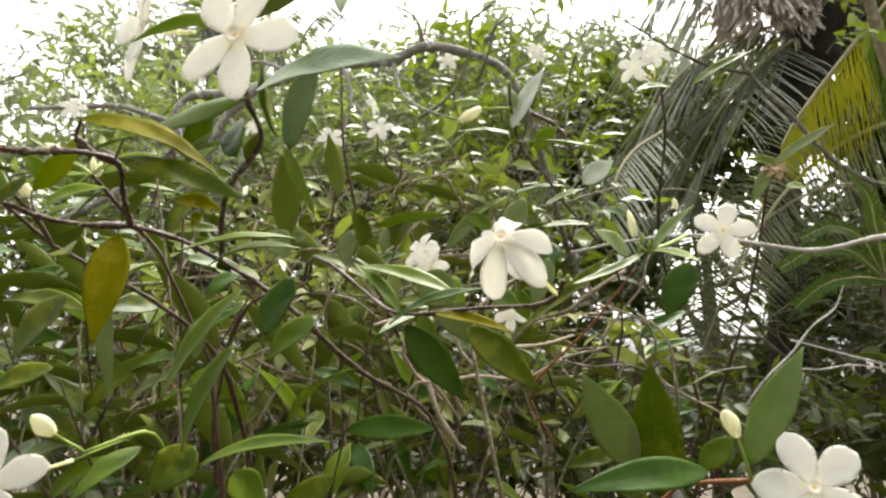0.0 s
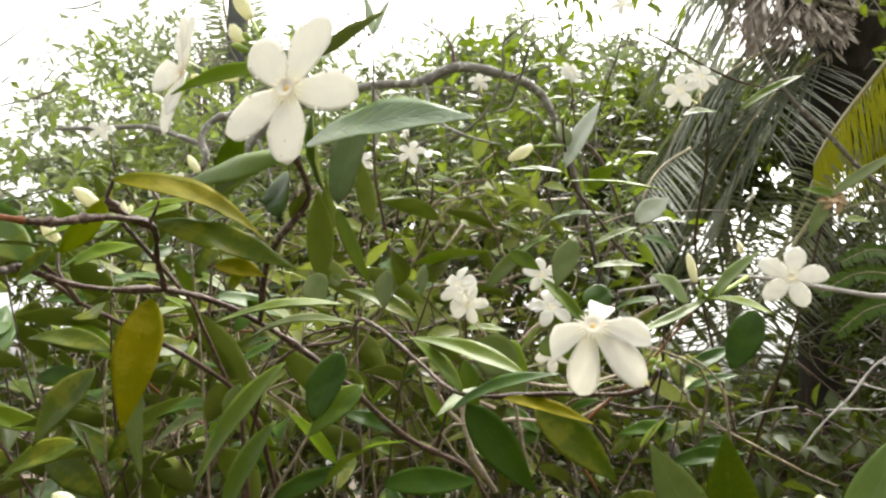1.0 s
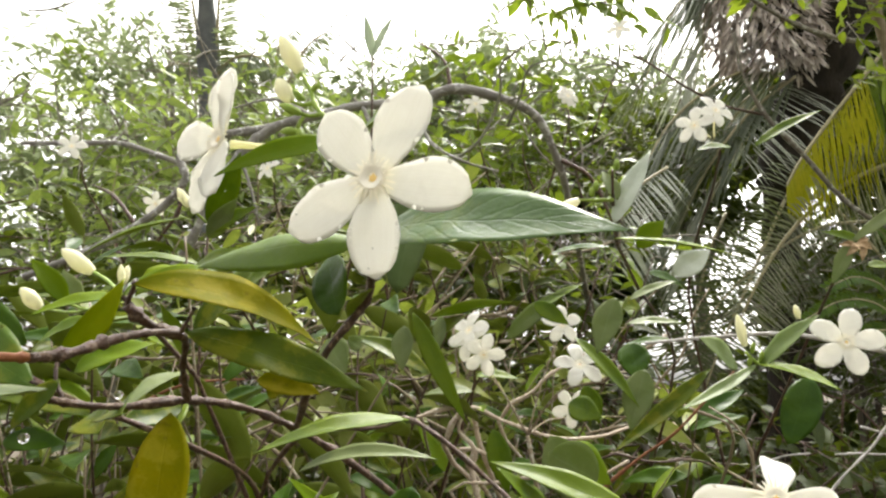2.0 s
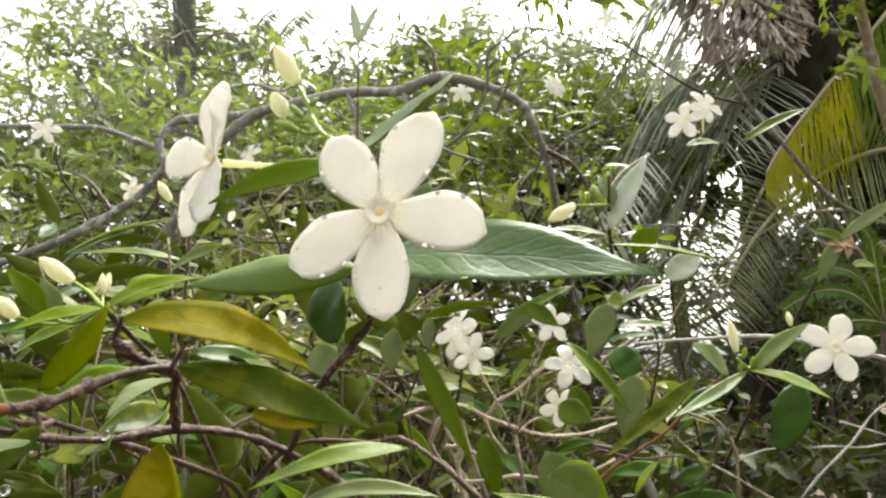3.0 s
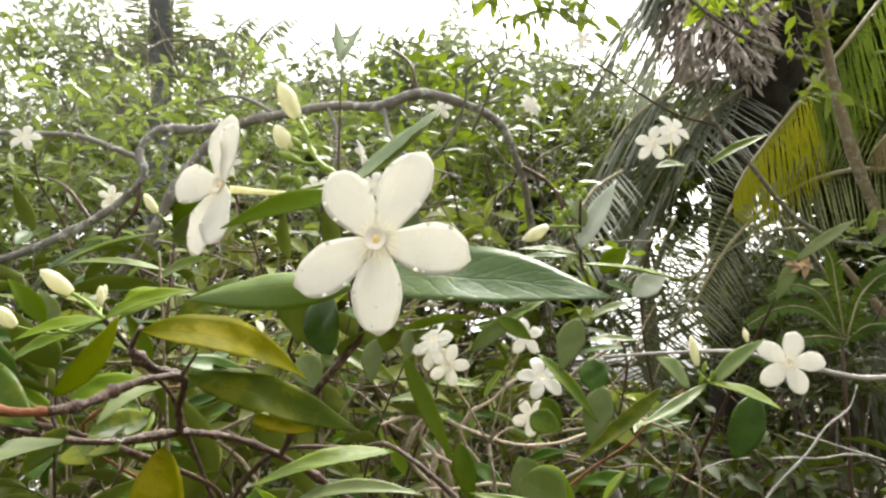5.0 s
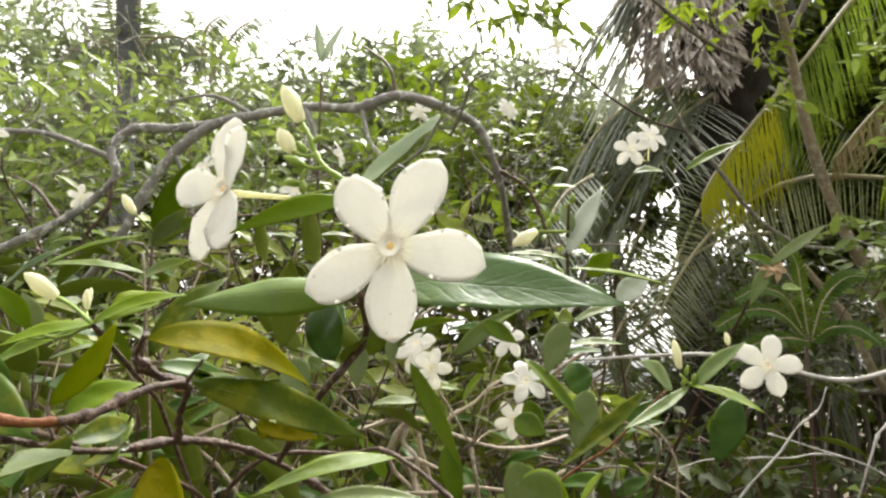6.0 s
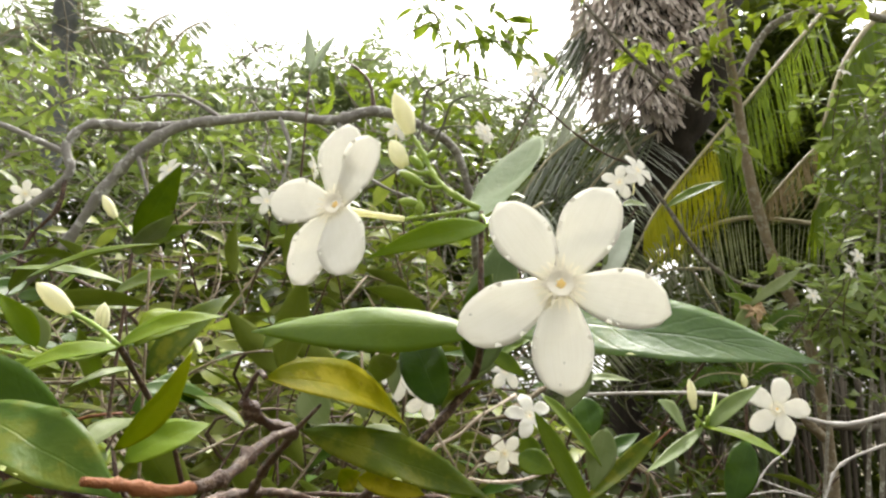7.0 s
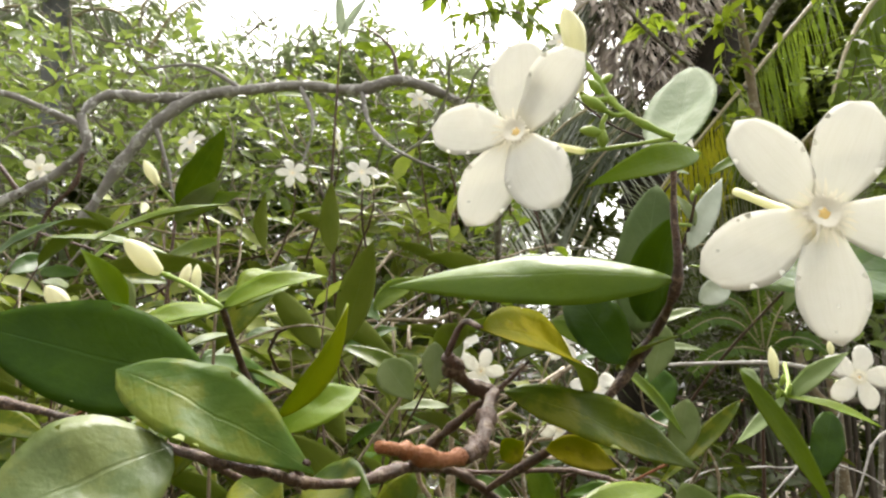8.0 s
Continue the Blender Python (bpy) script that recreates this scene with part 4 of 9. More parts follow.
leaf(bud_sprig, (-0.1248, 0.2951, 1.4381), (-0.1353, 0.2772, 1.4251), 0.0145, (0.00, -0.80, 0.55), FRESH, bend=0.05, fold=0.2)
leaf(bud_sprig, (-0.1920, 0.3105, 1.4106), (-0.1681, 0.3085, 1.4213), 0.0120, (0.00, -0.60, 0.80), FRESH, bend=0.05, fold=0.2)
leaf(bud_sprig, (-0.1948, 0.3380, 1.4533), (-0.1500, 0.3494, 1.4735), 0.0085, (0.00, -0.40, 0.90), GREEN, bend=0.05, fold=0.3)
leaf(bud_sprig, (-0.0973, 0.2810, 1.4267), (-0.0838, 0.2785, 1.4369), 0.0090, (0.00, -0.70, 0.70), GREEN, bend=0.05, fold=0.2)

# leaves standing up behind the budding sprig
back_sprig = thing("flowering_sprig", (-0.2500, 0.6200, 0.0000), "slender shrub sprig with upright green leaves and a pale bud", "shrub sprig", "flowering sprigs")
stem(back_sprig, ((-0.2320, 0.7118, 0.0000), (-0.2138, 0.5918, 1.0200), (-0.2017, 0.4918, 1.4065), (-0.2017, 0.4918, 1.5065)), (0.0031, 0.0025, 0.0010, 0.0010), TWIG, "stem", seed=21)
leaf(back_sprig, (-0.2017, 0.4918, 1.5065), (-0.1750, 0.4746, 1.5538), 0.0195, (0.60, -0.70, 0.20), GREEN, bend=0.04, fold=0.25)
leaf(back_sprig, (-0.2017, 0.4918, 1.4965), (-0.1735, 0.4700, 1.5193), 0.0140, (0.50, -0.80, 0.20), PALE, bend=0.04, fold=0.1)
leaf(back_sprig, (-0.2017, 0.4918, 1.5015), (-0.1599, 0.4693, 1.5123), 0.0120, (0.50, -0.80, 0.20), GREEN, bend=0.04, fold=0.1)
leaf(back_sprig, (-0.2017, 0.4918, 1.4765), (-0.2576, 0.4534, 1.4758), 0.0140, (0.00, -0.50, 0.85), GREEN, bend=0.05, fold=0.25)
bud(back_sprig, (-0.2099, 0.4772, 1.5157), (-0.2187, 0.4755, 1.5290), 0.0035, CREAM)
stem(back_sprig, ((-0.2017, 0.4918, 1.5065), (-0.2099, 0.4772, 1.5157)), (0.0010, 0.0009), CALYX, "flower_stalk", per=3)
leaf(back_sprig, (-0.2016, 0.4666, 1.4671), (-0.1637, 0.4565, 1.4812), 0.0160, (0.00, -0.70, 0.70), GREEN, bend=0.05, fold=0.2)
leaf(back_sprig, (-0.1696, 0.4158, 1.4379), (-0.1361, 0.3972, 1.4476), 0.0130, (0.00, -0.70, 0.70), GREEN, bend=0.05, fold=0.2)

# the sprig with the wilting flower, low in the first seconds
wilting_sprig = thing("flowering_sprig", (0.0900, 0.4800, 0.0000), "low shrub sprig with a drooping torn white flower", "shrub sprig", "flowering sprigs")
stem(wilting_sprig, ((-0.1318, 0.5955, 0.0000), (-0.1215, 0.4755, 1.0200), (-0.1146, 0.3755, 1.3520), (-0.0872, 0.3414, 1.3733), (-0.0552, 0.3169, 1.3765), (-0.0258, 0.2551, 1.3777), (-0.0106, 0.2508, 1.3654), (0.0064, 0.2290, 1.3547), (0.0323, 0.2185, 1.3549), (0.0582, 0.2080, 1.3572), (0.0594, 0.2022, 1.3611)), (0.0019, 0.0019, 0.0011, 0.0008, 0.0007, 0.0007, 0.0007, 0.0007, 0.0007, 0.0007, 0.0006), TWIG, "stem", seed=30, knots=0.3)
flower(wilting_sprig, (0.0408, 0.1831, 1.3712), (-0.12, -0.93, 0.30), 27, 0.0165, (0.0582, 0.2080, 1.3572), tips=((0.0454, 0.1914, 1.3776), (0.0546, 0.1854, 1.3679), (0.0520, 0.1836, 1.3580), (0.0374, 0.1917, 1.3550), (0.0303, 0.2030, 1.3650)), bend=0.05, cup=0.34, curl=0.12, wide=0.47, label="wilting white flower with drooping creased petals")
leaf(wilting_sprig, (0.0064, 0.2290, 1.3547), (-0.0095, 0.2239, 1.3724), 0.0085, (0.20, -0.50, 0.80), GREEN, bend=0.04, fold=0.25)
leaf(wilting_sprig, (0.0254, 0.2195, 1.3601), (-0.0110, 0.2339, 1.3727), 0.0085, (0.10, -0.60, 0.80), GREEN, bend=0.05, fold=0.25)
leaf(wilting_sprig, (0.0037, 0.2193, 1.3506), (0.0348, 0.2101, 1.3604), 0.0080, (0.00, -0.50, 0.85), DARK, bend=0.07, fold=0.25)
leaf(wilting_sprig, (0.0186, 0.2202, 1.3537), (0.0442, 0.2139, 1.3465), 0.0065, (0.00, -0.50, 0.80), YELLOW, bend=0.03, fold=0.3)
leaf(wilting_sprig, (0.0065, 0.2399, 1.3514), (0.0277, 0.2372, 1.3243), 0.0125, (-0.20, -0.85, 0.40), DARK, bend=0.05, fold=0.2)
leaf(wilting_sprig, (0.0283, 0.2423, 1.3503), (0.0532, 0.2391, 1.3275), 0.0125, (-0.10, -0.85, 0.40), OLD, bend=0.05, fold=0.2)
leaf(wilting_sprig, (0.0082, 0.2667, 1.3717), (0.0236, 0.2699, 1.3634), 0.0160, (-0.30, -0.90, 0.10), PALE, bend=0.03, fold=0.1, shape=oval)
leaf(wilting_sprig, (0.0108, 0.2495, 1.3566), (-0.0024, 0.2295, 1.3476), 0.0060, (0.00, -0.40, 0.90), PALE, bend=0.03, fold=0.2)
leaf(wilting_sprig, (0.0130, 0.3060, 1.3743), (0.0269, 0.3028, 1.3468), 0.0175, (-0.40, -0.90, 0.10), PALE, bend=0.03, fold=0.1)
leaf(wilting_sprig, (-0.0695, 0.3473, 1.3087), (-0.0171, 0.2716, 1.3367), 0.0085, (0.10, -0.50, 0.80), FRESH, bend=0.06, fold=0.25)
bud(wilting_sprig, (0.0609, 0.2022, 1.3611), (0.0609, 0.2022, 1.3631), 0.0007, CALYX)
bud(wilting_sprig, (0.0587, 0.2032, 1.3624), (0.0587, 0.2032, 1.3644), 0.0007, CALYX)
bud(wilting_sprig, (0.0587, 0.2042, 1.3598), (0.0587, 0.2042, 1.3618), 0.0007, CALYX)
bud(wilting_sprig, (0.0609, 0.2052, 1.3611), (0.0609, 0.2052, 1.3631), 0.0007, CALYX)
bud(wilting_sprig, (0.0587, 0.2062, 1.3624), (0.0587, 0.2062, 1.3644), 0.0007, CALYX)

# the low sprig with a flower and bud that leaves the view first
corner_sprig = thing("flowering_sprig", (0.2000, 0.4200, 0.0000), "low shrub sprig with white flower, cream bud and leaves", "shrub sprig", "flowering sprigs")
stem(corner_sprig, ((0.1388, 0.5472, 0.0000), (0.1279, 0.4272, 1.0200), (0.1207, 0.3272, 1.2800), (0.1428, 0.2969, 1.2872)), (0.0025, 0.0020, 0.0009, 0.0010), RED, "stem", seed=33)
flower(corner_sprig, (0.1587, 0.2775, 1.2877), (-0.20, -0.93, 0.25), -18, 0.0205, (0.1627, 0.2975, 1.2757), wide=0.66, bend=0.04, cup=0.08, label="open white five-petalled flower")
stem(corner_sprig, ((0.1428, 0.2969, 1.2872), (0.1627, 0.2975, 1.2757)), (0.0009, 0.0007), CALYX, "flower_stalk", per=3)
bud(corner_sprig, (0.1376, 0.2931, 1.3057), (0.1304, 0.2855, 1.3166), 0.0036, CREAM)
stem(corner_sprig, ((0.1428, 0.2969, 1.2872), (0.1376, 0.2931, 1.3057)), (0.0008, 0.0007), CALYX, "flower_stalk", per=3)
leaf(corner_sprig, (0.1418, 0.2957, 1.2930), (0.1663, 0.2886, 1.3413), 0.0160, (-0.50, -0.85, 0.10), SOFT, bend=0.04, fold=0.15)
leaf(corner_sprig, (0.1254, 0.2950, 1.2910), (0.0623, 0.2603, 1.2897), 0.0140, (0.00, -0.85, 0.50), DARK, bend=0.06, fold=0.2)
leaf(corner_sprig, (0.1127, 0.3276, 1.2750), (0.1097, 0.3161, 1.3366), 0.0240, (-0.20, -0.95, 0.10), OLD, bend=0.03, fold=0.1)
leaf(corner_sprig, (0.1015, 0.3244, 1.2881), (0.0784, 0.3147, 1.3322), 0.0200, (-0.20, -0.95, 0.10), PALE, bend=0.03, fold=0.1)
leaf(corner_sprig, (0.1314, 0.3266, 1.2874), (0.1475, 0.3250, 1.3024), 0.0120, (-0.20, -0.90, 0.40), GREEN, bend=0.03, fold=0.1)

# low sprig with a bud in the other corner
low_sprig = thing("flowering_sprig", (-0.1200, 0.4500, 0.0000), "low shrub sprig with pale buds and narrow green leaves", "shrub sprig", "flowering sprigs")
stem(low_sprig, ((-0.1298, 0.5287, 0.0000), (-0.1197, 0.4087, 1.0200), (-0.1129, 0.3087, 1.2931), (-0.1079, 0.2749, 1.3126), (-0.1201, 0.2546, 1.3074)), (0.0019, 0.0015, 0.0007, 0.0009, 0.0006), CALYX, "stem", seed=34)
bud(low_sprig, (-0.1318, 0.2525, 1.3145), (-0.1367, 0.2457, 1.3220), 0.0038, CREAM)
stem(low_sprig, ((-0.1201, 0.2546, 1.3074), (-0.1318, 0.2525, 1.3145)), (0.0006, 0.0006), CALYX, "flower_stalk", per=3)
leaf(low_sprig, (-0.0861, 0.2790, 1.2982), (-0.0258, 0.2608, 1.3090), 0.0100, (0.00, -0.50, 0.85), GREEN, bend=0.07, fold=0.25)
leaf(low_sprig, (-0.1092, 0.2758, 1.3069), (-0.1208, 0.2475, 1.2902), 0.0110, (0.00, -0.70, 0.60), GREEN, bend=0.05, fold=0.2)
leaf(low_sprig, (-0.0870, 0.2775, 1.3063), (-0.1000, 0.2694, 1.2901), 0.0200, (-0.20, -0.90, 0.30), OLD, bend=0.03, fold=0.1, shape=oval)
leaf(low_sprig, (-0.0722, 0.2807, 1.2945), (-0.0551, 0.2735, 1.2846), 0.0140, (0.00, -0.80, 0.50), GREEN, bend=0.05, fold=0.2)
flower(low_sprig, (-0.1419, 0.2343, 1.2987), (0.20, -0.95, 0.10), 0, 0.0190, (-0.1246, 0.2549, 1.3043), label="open white flower on a long cream tube")
stem(low_sprig, ((-0.1079, 0.2749, 1.3126), (-0.1246, 0.2549, 1.3043)), (0.0006, 0.0005), CALYX, "flower_stalk", per=3)

# the sprig with the flower above the grey branch
far_sprig = thing("flowering_sprig", (0.4200, 0.6000, 0.0000), "shrub sprig on a grey branch with one white flower", "shrub sprig", "flowering sprigs")
stem(far_sprig, ((0.5414, 0.9038, 0.0000), (0.4212, 0.4935, 1.2140), (0.3512, 0.4535, 1.4040), (0.3012, 0.4435, 1.4140), (0.2471, 0.4423, 1.4061), (0.2179, 0.4450, 1.4121), (0.1757, 0.4588, 1.4225), (0.1356, 0.4747, 1.4222), (0.1006, 0.5006, 1.4203)), (0.0043, 0.0031, 0.0017, 0.0016, 0.0015, 0.0015, 0.0014, 0.0011, 0.0010), GREY, "stem", seed=40, knots=0.2)
flower(far_sprig, (0.1815, 0.4081, 1.4141), (-0.30, -0.94, 0.12), 18, 0.0180, (0.2106, 0.4576, 1.4125), wide=0.64, bend=0.06, cup=0.1, lengths=(1.0, 1.0, 0.95, 1.0, 1.0), label="open white five-petalled flower")
stem(far_sprig, ((0.1757, 0.4588, 1.4225), (0.1461, 0.4196, 1.4079), (0.1339, 0.4068, 1.4032)), (0.0014, 0.0012, 0.0010), CALYX, "side_stem", per=4)
leaf(far_sprig, (0.1356, 0.4070, 1.4016), (0.1589, 0.3879, 1.4266), 0.0130, (-0.05, -0.62, 0.78), SOFT, bend=0.04, fold=0.2)
leaf(far_sprig, (0.1339, 0.4068, 1.4032), (0.1536, 0.3658, 1.3894), 0.0100, (0.00, -0.60, 0.80), FRESH, bend=0.05, fold=0.25)
leaf(far_sprig, (0.1339, 0.4068, 1.4032), (0.0829, 0.3774, 1.3809), 0.0075, (-0.30, -0.70, 0.60), SOFT, bend=-0.04, fold=0.25)
leaf(far_sprig, (0.1244, 0.4085, 1.4015), (0.1020, 0.3979, 1.4167), 0.0175, (-0.05, -0.75, 0.66), SOFT, bend=0.04, fold=0.1)
leaf(far_sprig, (0.1597, 0.4050, 1.3956), (0.1393, 0.3942, 1.3635), 0.0185, (-0.20, -0.95, 0.10), DARK, bend=0.03, fold=0.1, shape=oval)
leaf(far_sprig, (0.0598, 0.3955, 1.4378), (0.0479, 0.3916, 1.4085), 0.0150, (-0.30, -0.90, 0.10), PALE, bend=0.03, fold=0.12)
leaf(far_sprig, (0.0741, 0.4023, 1.4009), (0.0639, 0.3987, 1.3697), 0.0160, (-0.30, -0.90, 0.10), PALE, bend=0.03, fold=0.3)
leaf(far_sprig, (0.1105, 0.4112, 1.4008), (0.0549, 0.4011, 1.3593), 0.0100, (-0.40, -0.70, 0.40), OLD, bend=-0.04, fold=0.3)
leaf(far_sprig, (0.0398, 0.4103, 1.4182), (0.0684, 0.3962, 1.3817), 0.0100, (0.30, -0.70, 0.40), GREEN, bend=0.04, fold=0.3)
bud(far_sprig, (0.1281, 0.4056, 1.4125), (0.1242, 0.4025, 1.4291), 0.0028, CREAM)
bud(far_sprig, (0.1497, 0.3896, 1.4250), (0.1478, 0.3883, 1.4320), 0.0018, CREAM)
stem(far_sprig, ((0.1339, 0.4068, 1.4032), (0.1282, 0.4063, 1.4094)), (0.0009, 0.0008), CALYX, "flower_stalk", per=3)
bud(far_sprig, (0.1314, 0.4060, 1.4085), (0.1324, 0.4045, 1.4148), 0.0014, CALYX)
bud(far_sprig, (0.1355, 0.4065, 1.4038), (0.1365, 0.4050, 1.4101), 0.0014, CALYX)
bud(far_sprig, (0.1298, 0.4078, 1.4015), (0.1308, 0.4062, 1.4078), 0.0014, CALYX)
leaf(far_sprig, (0.0289, 0.4575, 1.4407), (0.0532, 0.4549, 1.4543), 0.0090, (0.00, -0.50, 0.80), GREEN, bend=0.05, fold=0.2)
leaf(far_sprig, (0.0412, 0.4551, 1.3826), (0.0567, 0.4341, 1.3745), 0.0160, (-0.20, -0.90, 0.20), GREEN, bend=0.03, fold=0.1)
leaf(far_sprig, (0.0762, 0.4397, 1.4176), (0.0763, 0.4240, 1.3943), 0.0180, (-0.20, -0.90, 0.20), DARK, bend=0.03, fold=0.1)

# cluster of flowers in the middle of the bush
cluster_sprig = thing("flowering_sprig", (0.0800, 0.7500, 0.0000), "inner shrub sprig with a cluster of small white flowers", "shrub sprig", "flowering sprigs")
stem(cluster_sprig, ((0.1009, 1.4094, 0.0000), (0.0883, 1.0900, 1.1000), (0.0407, 0.5448, 1.2397), (0.0207, 0.5148, 1.3597)), (0.0037, 0.0031, 0.0019, 0.0015), TAN, "stem", seed=44)
flower(cluster_sprig, (-0.0082, 0.5096, 1.4142), (-0.15, -0.95, -0.10), 20, 0.0145, (-0.0082, 0.5316, 1.4062), wide=0.62, bend=0.08, cup=0.15, label="small open white flower")
stem(cluster_sprig, ((0.0207, 0.5148, 1.3597), (0.0063, 0.5272, 1.3870), (-0.0082, 0.5316, 1.4062)), (0.0007, 0.0006, 0.0005), TAN, "flower_stalk", per=3)
flower(cluster_sprig, (0.0462, 0.5062, 1.4343), (0.10, -0.90, 0.20), 0, 0.0135, (0.0462, 0.5282, 1.4263), wide=0.62, bend=0.08, cup=0.15, label="small open white flower")
stem(cluster_sprig, ((0.0207, 0.5148, 1.3597), (0.0334, 0.5255, 1.3970), (0.0462, 0.5282, 1.4263)), (0.0007, 0.0006, 0.0005), TAN, "flower_stalk", per=3)
flower(cluster_sprig, (0.0496, 0.4601, 1.4052), (0.00, -0.80, 0.45), -10, 0.0150, (0.0496, 0.4821, 1.3972), wide=0.62, bend=0.08, cup=0.15, label="small open white flower")
stem(cluster_sprig, ((0.0207, 0.5148, 1.3597), (0.0351, 0.5024, 1.3824), (0.0496, 0.4821, 1.3972)), (0.0007, 0.0006, 0.0005), TAN, "flower_stalk", per=3)
flower(cluster_sprig, (0.0542, 0.5333, 1.3775), (-0.20, -0.90, -0.10), 40, 0.0140, (0.0542, 0.5553, 1.3695), wide=0.62, bend=0.08, cup=0.15, label="small open white flower")
stem(cluster_sprig, ((0.0207, 0.5148, 1.3597), (0.0374, 0.5391, 1.3686), (0.0542, 0.5553, 1.3695)), (0.0007, 0.0006, 0.0005), TAN, "flower_stalk", per=3)
flower(cluster_sprig, (-0.0182, 0.5420, 1.4339), (-0.50, -0.70, 0.40), 10, 0.0160, (-0.0132, 0.5620, 1.4239), wide=0.62, bend=0.08, cup=0.15, label="small open white flower")
stem(cluster_sprig, ((0.0207, 0.5148, 1.3597), (-0.0132, 0.5620, 1.4239)), (0.0006, 0.0005), TAN, "flower_stalk", per=3)
leaf(cluster_sprig, (-0.0295, 0.2088, 1.4100), (-0.0165, 0.2016, 1.3838), 0.0046, (-0.20, -0.90, 0.25), GREEN, bend=0.04, fold=0.15)
leaf(cluster_sprig, (-0.0542, 0.4223, 1.4268), (-0.0549, 0.4172, 1.4010), 0.0130, (-0.20, -0.90, 0.25), PALE, bend=0.04, fold=0.15)
leaf(cluster_sprig, (-0.0356, 0.4605, 1.4363), (-0.0359, 0.4546, 1.4146), 0.0090, (-0.20, -0.90, 0.25), PALE, bend=0.04, fold=0.15)
leaf(cluster_sprig, (0.0060, 0.4821, 1.4228), (0.0445, 0.4544, 1.4524), 0.0130, (-0.20, -0.90, 0.25), PALE, bend=0.04, fold=0.15)
leaf(cluster_sprig, (0.0227, 0.4570, 1.4434), (0.0430, 0.4490, 1.4285), 0.0110, (-0.20, -0.90, 0.25), GREEN, bend=0.04, fold=0.15)
leaf(cluster_sprig, (-0.0054, 0.4113, 1.3704), (0.0019, 0.4072, 1.3385), 0.0130, (-0.20, -0.90, 0.25), GREEN, bend=0.04, fold=0.15)
leaf(cluster_sprig, (0.0576, 0.4964, 1.3925), (0.0655, 0.4907, 1.3684), 0.0150, (-0.20, -0.90, 0.25), GREEN, bend=0.04, fold=0.15)
leaf(cluster_sprig, (0.0145, 0.2880, 1.3713), (0.0276, 0.2690, 1.3619), 0.0140, (-0.20, -0.90, 0.25), FRESH, bend=0.04, fold=0.15)
leaf(cluster_sprig, (-0.0855, 0.3645, 1.4151), (-0.0741, 0.3571, 1.3989), 0.0160, (-0.20, -0.90, 0.25), PALE, bend=0.04, fold=0.15)
leaf(cluster_sprig, (-0.0759, 0.3752, 1.4112), (-0.0703, 0.3738, 1.4168), 0.0100, (-0.20, -0.90, 0.25), PALE, bend=0.04, fold=0.15)

# the sprig with the small bud and, beside it, a leaf painted with sheen
small_bud_sprig = thing("flowering_sprig", (0.1000, 0.6200, 0.0000), "thin shrub shoot with cream bud and a sheen-painted pale leaf", "shrub sprig", "flowering sprigs")
stem(small_bud_sprig, ((0.2543, 1.0424, 0.0000), (0.1617, 0.9900, 1.1000), (0.1726, 0.6796, 1.4159), (0.0826, 0.4596, 1.4659), (0.0531, 0.3565, 1.4813), (0.0521, 0.3492, 1.4926)), (0.0025, 0.0019, 0.0012, 0.0009, 0.0008, 0.0006), TWIG, "stem", seed=46)
bud(small_bud_sprig, (0.0358, 0.3525, 1.4788), (0.0230, 0.3495, 1.4708), 0.0034, CREAM)
stem(small_bud_sprig, ((0.0531, 0.3567, 1.4799), (0.0358, 0.3525, 1.4788)), (0.0010, 0.0008), CALYX, "flower_stalk", per=3)
leaf(small_bud_sprig, (0.0532, 0.3590, 1.4687), (0.0739, 0.3610, 1.5060), 0.0115, (-0.30, -0.80, 0.45), PAINTED_SHEEN, under=PAINTED_SHEEN, bend=0.03, fold=0.15)
leaf(small_bud_sprig, (0.0532, 0.3604, 1.4617), (0.1045, 0.3504, 1.4511), 0.0080, (0.00, -0.35, 0.90), FRESH, bend=0.03, fold=0.25)
leaf(small_bud_sprig, (0.0532, 0.3595, 1.4659), (0.0211, 0.3602, 1.4687), 0.0070, (0.00, -0.50, 0.80), GREEN, bend=0.05, fold=0.2)
leaf(small_bud_sprig, (0.0554, 0.3567, 1.4799), (0.0503, 0.3637, 1.4967), 0.0080, (0.20, -0.90, 0.10), PALE, bend=0.05, fold=0.2)
leaf(small_bud_sprig, (0.0668, 0.3706, 1.4590), (0.0800, 0.3675, 1.4721), 0.0120, (0.10, -0.80, 0.50), FRESH, bend=0.05, fold=0.2)
bud(small_bud_sprig, (0.0526, 0.3527, 1.4901), (0.0525, 0.3517, 1.4951), 0.0016, CALYX)
bud(small_bud_sprig, (0.0548, 0.3519, 1.4934), (0.0548, 0.3509, 1.4985), 0.0016, CALYX)
bud(small_bud_sprig, (0.0449, 0.3543, 1.4837), (0.0449, 0.3533, 1.4887), 0.0016, CALYX)
bud(small_bud_sprig, (0.0429, 0.3549, 1.4809), (0.0429, 0.3539, 1.4859), 0.0016, CALYX)
# second leaf with the sky's sheen in its colour
leaf(small_bud_sprig, (0.1020, 0.4313, 1.4551), (0.1227, 0.4278, 1.4687), 0.0150, (-0.10, -0.95, 0.20), PAINTED_SHEEN, bend=0.05, fold=0.2)
leaf(small_bud_sprig, (0.0744, 0.4377, 1.4279), (0.1074, 0.4365, 1.4278), 0.0080, (0.00, -0.60, 0.80), PALE, bend=0.05, fold=0.2)
leaf(small_bud_sprig, (0.0760, 0.4350, 1.4415), (0.1037, 0.4319, 1.4517), 0.0080, (0.00, -0.60, 0.80), PALE, bend=0.05, fold=0.2)

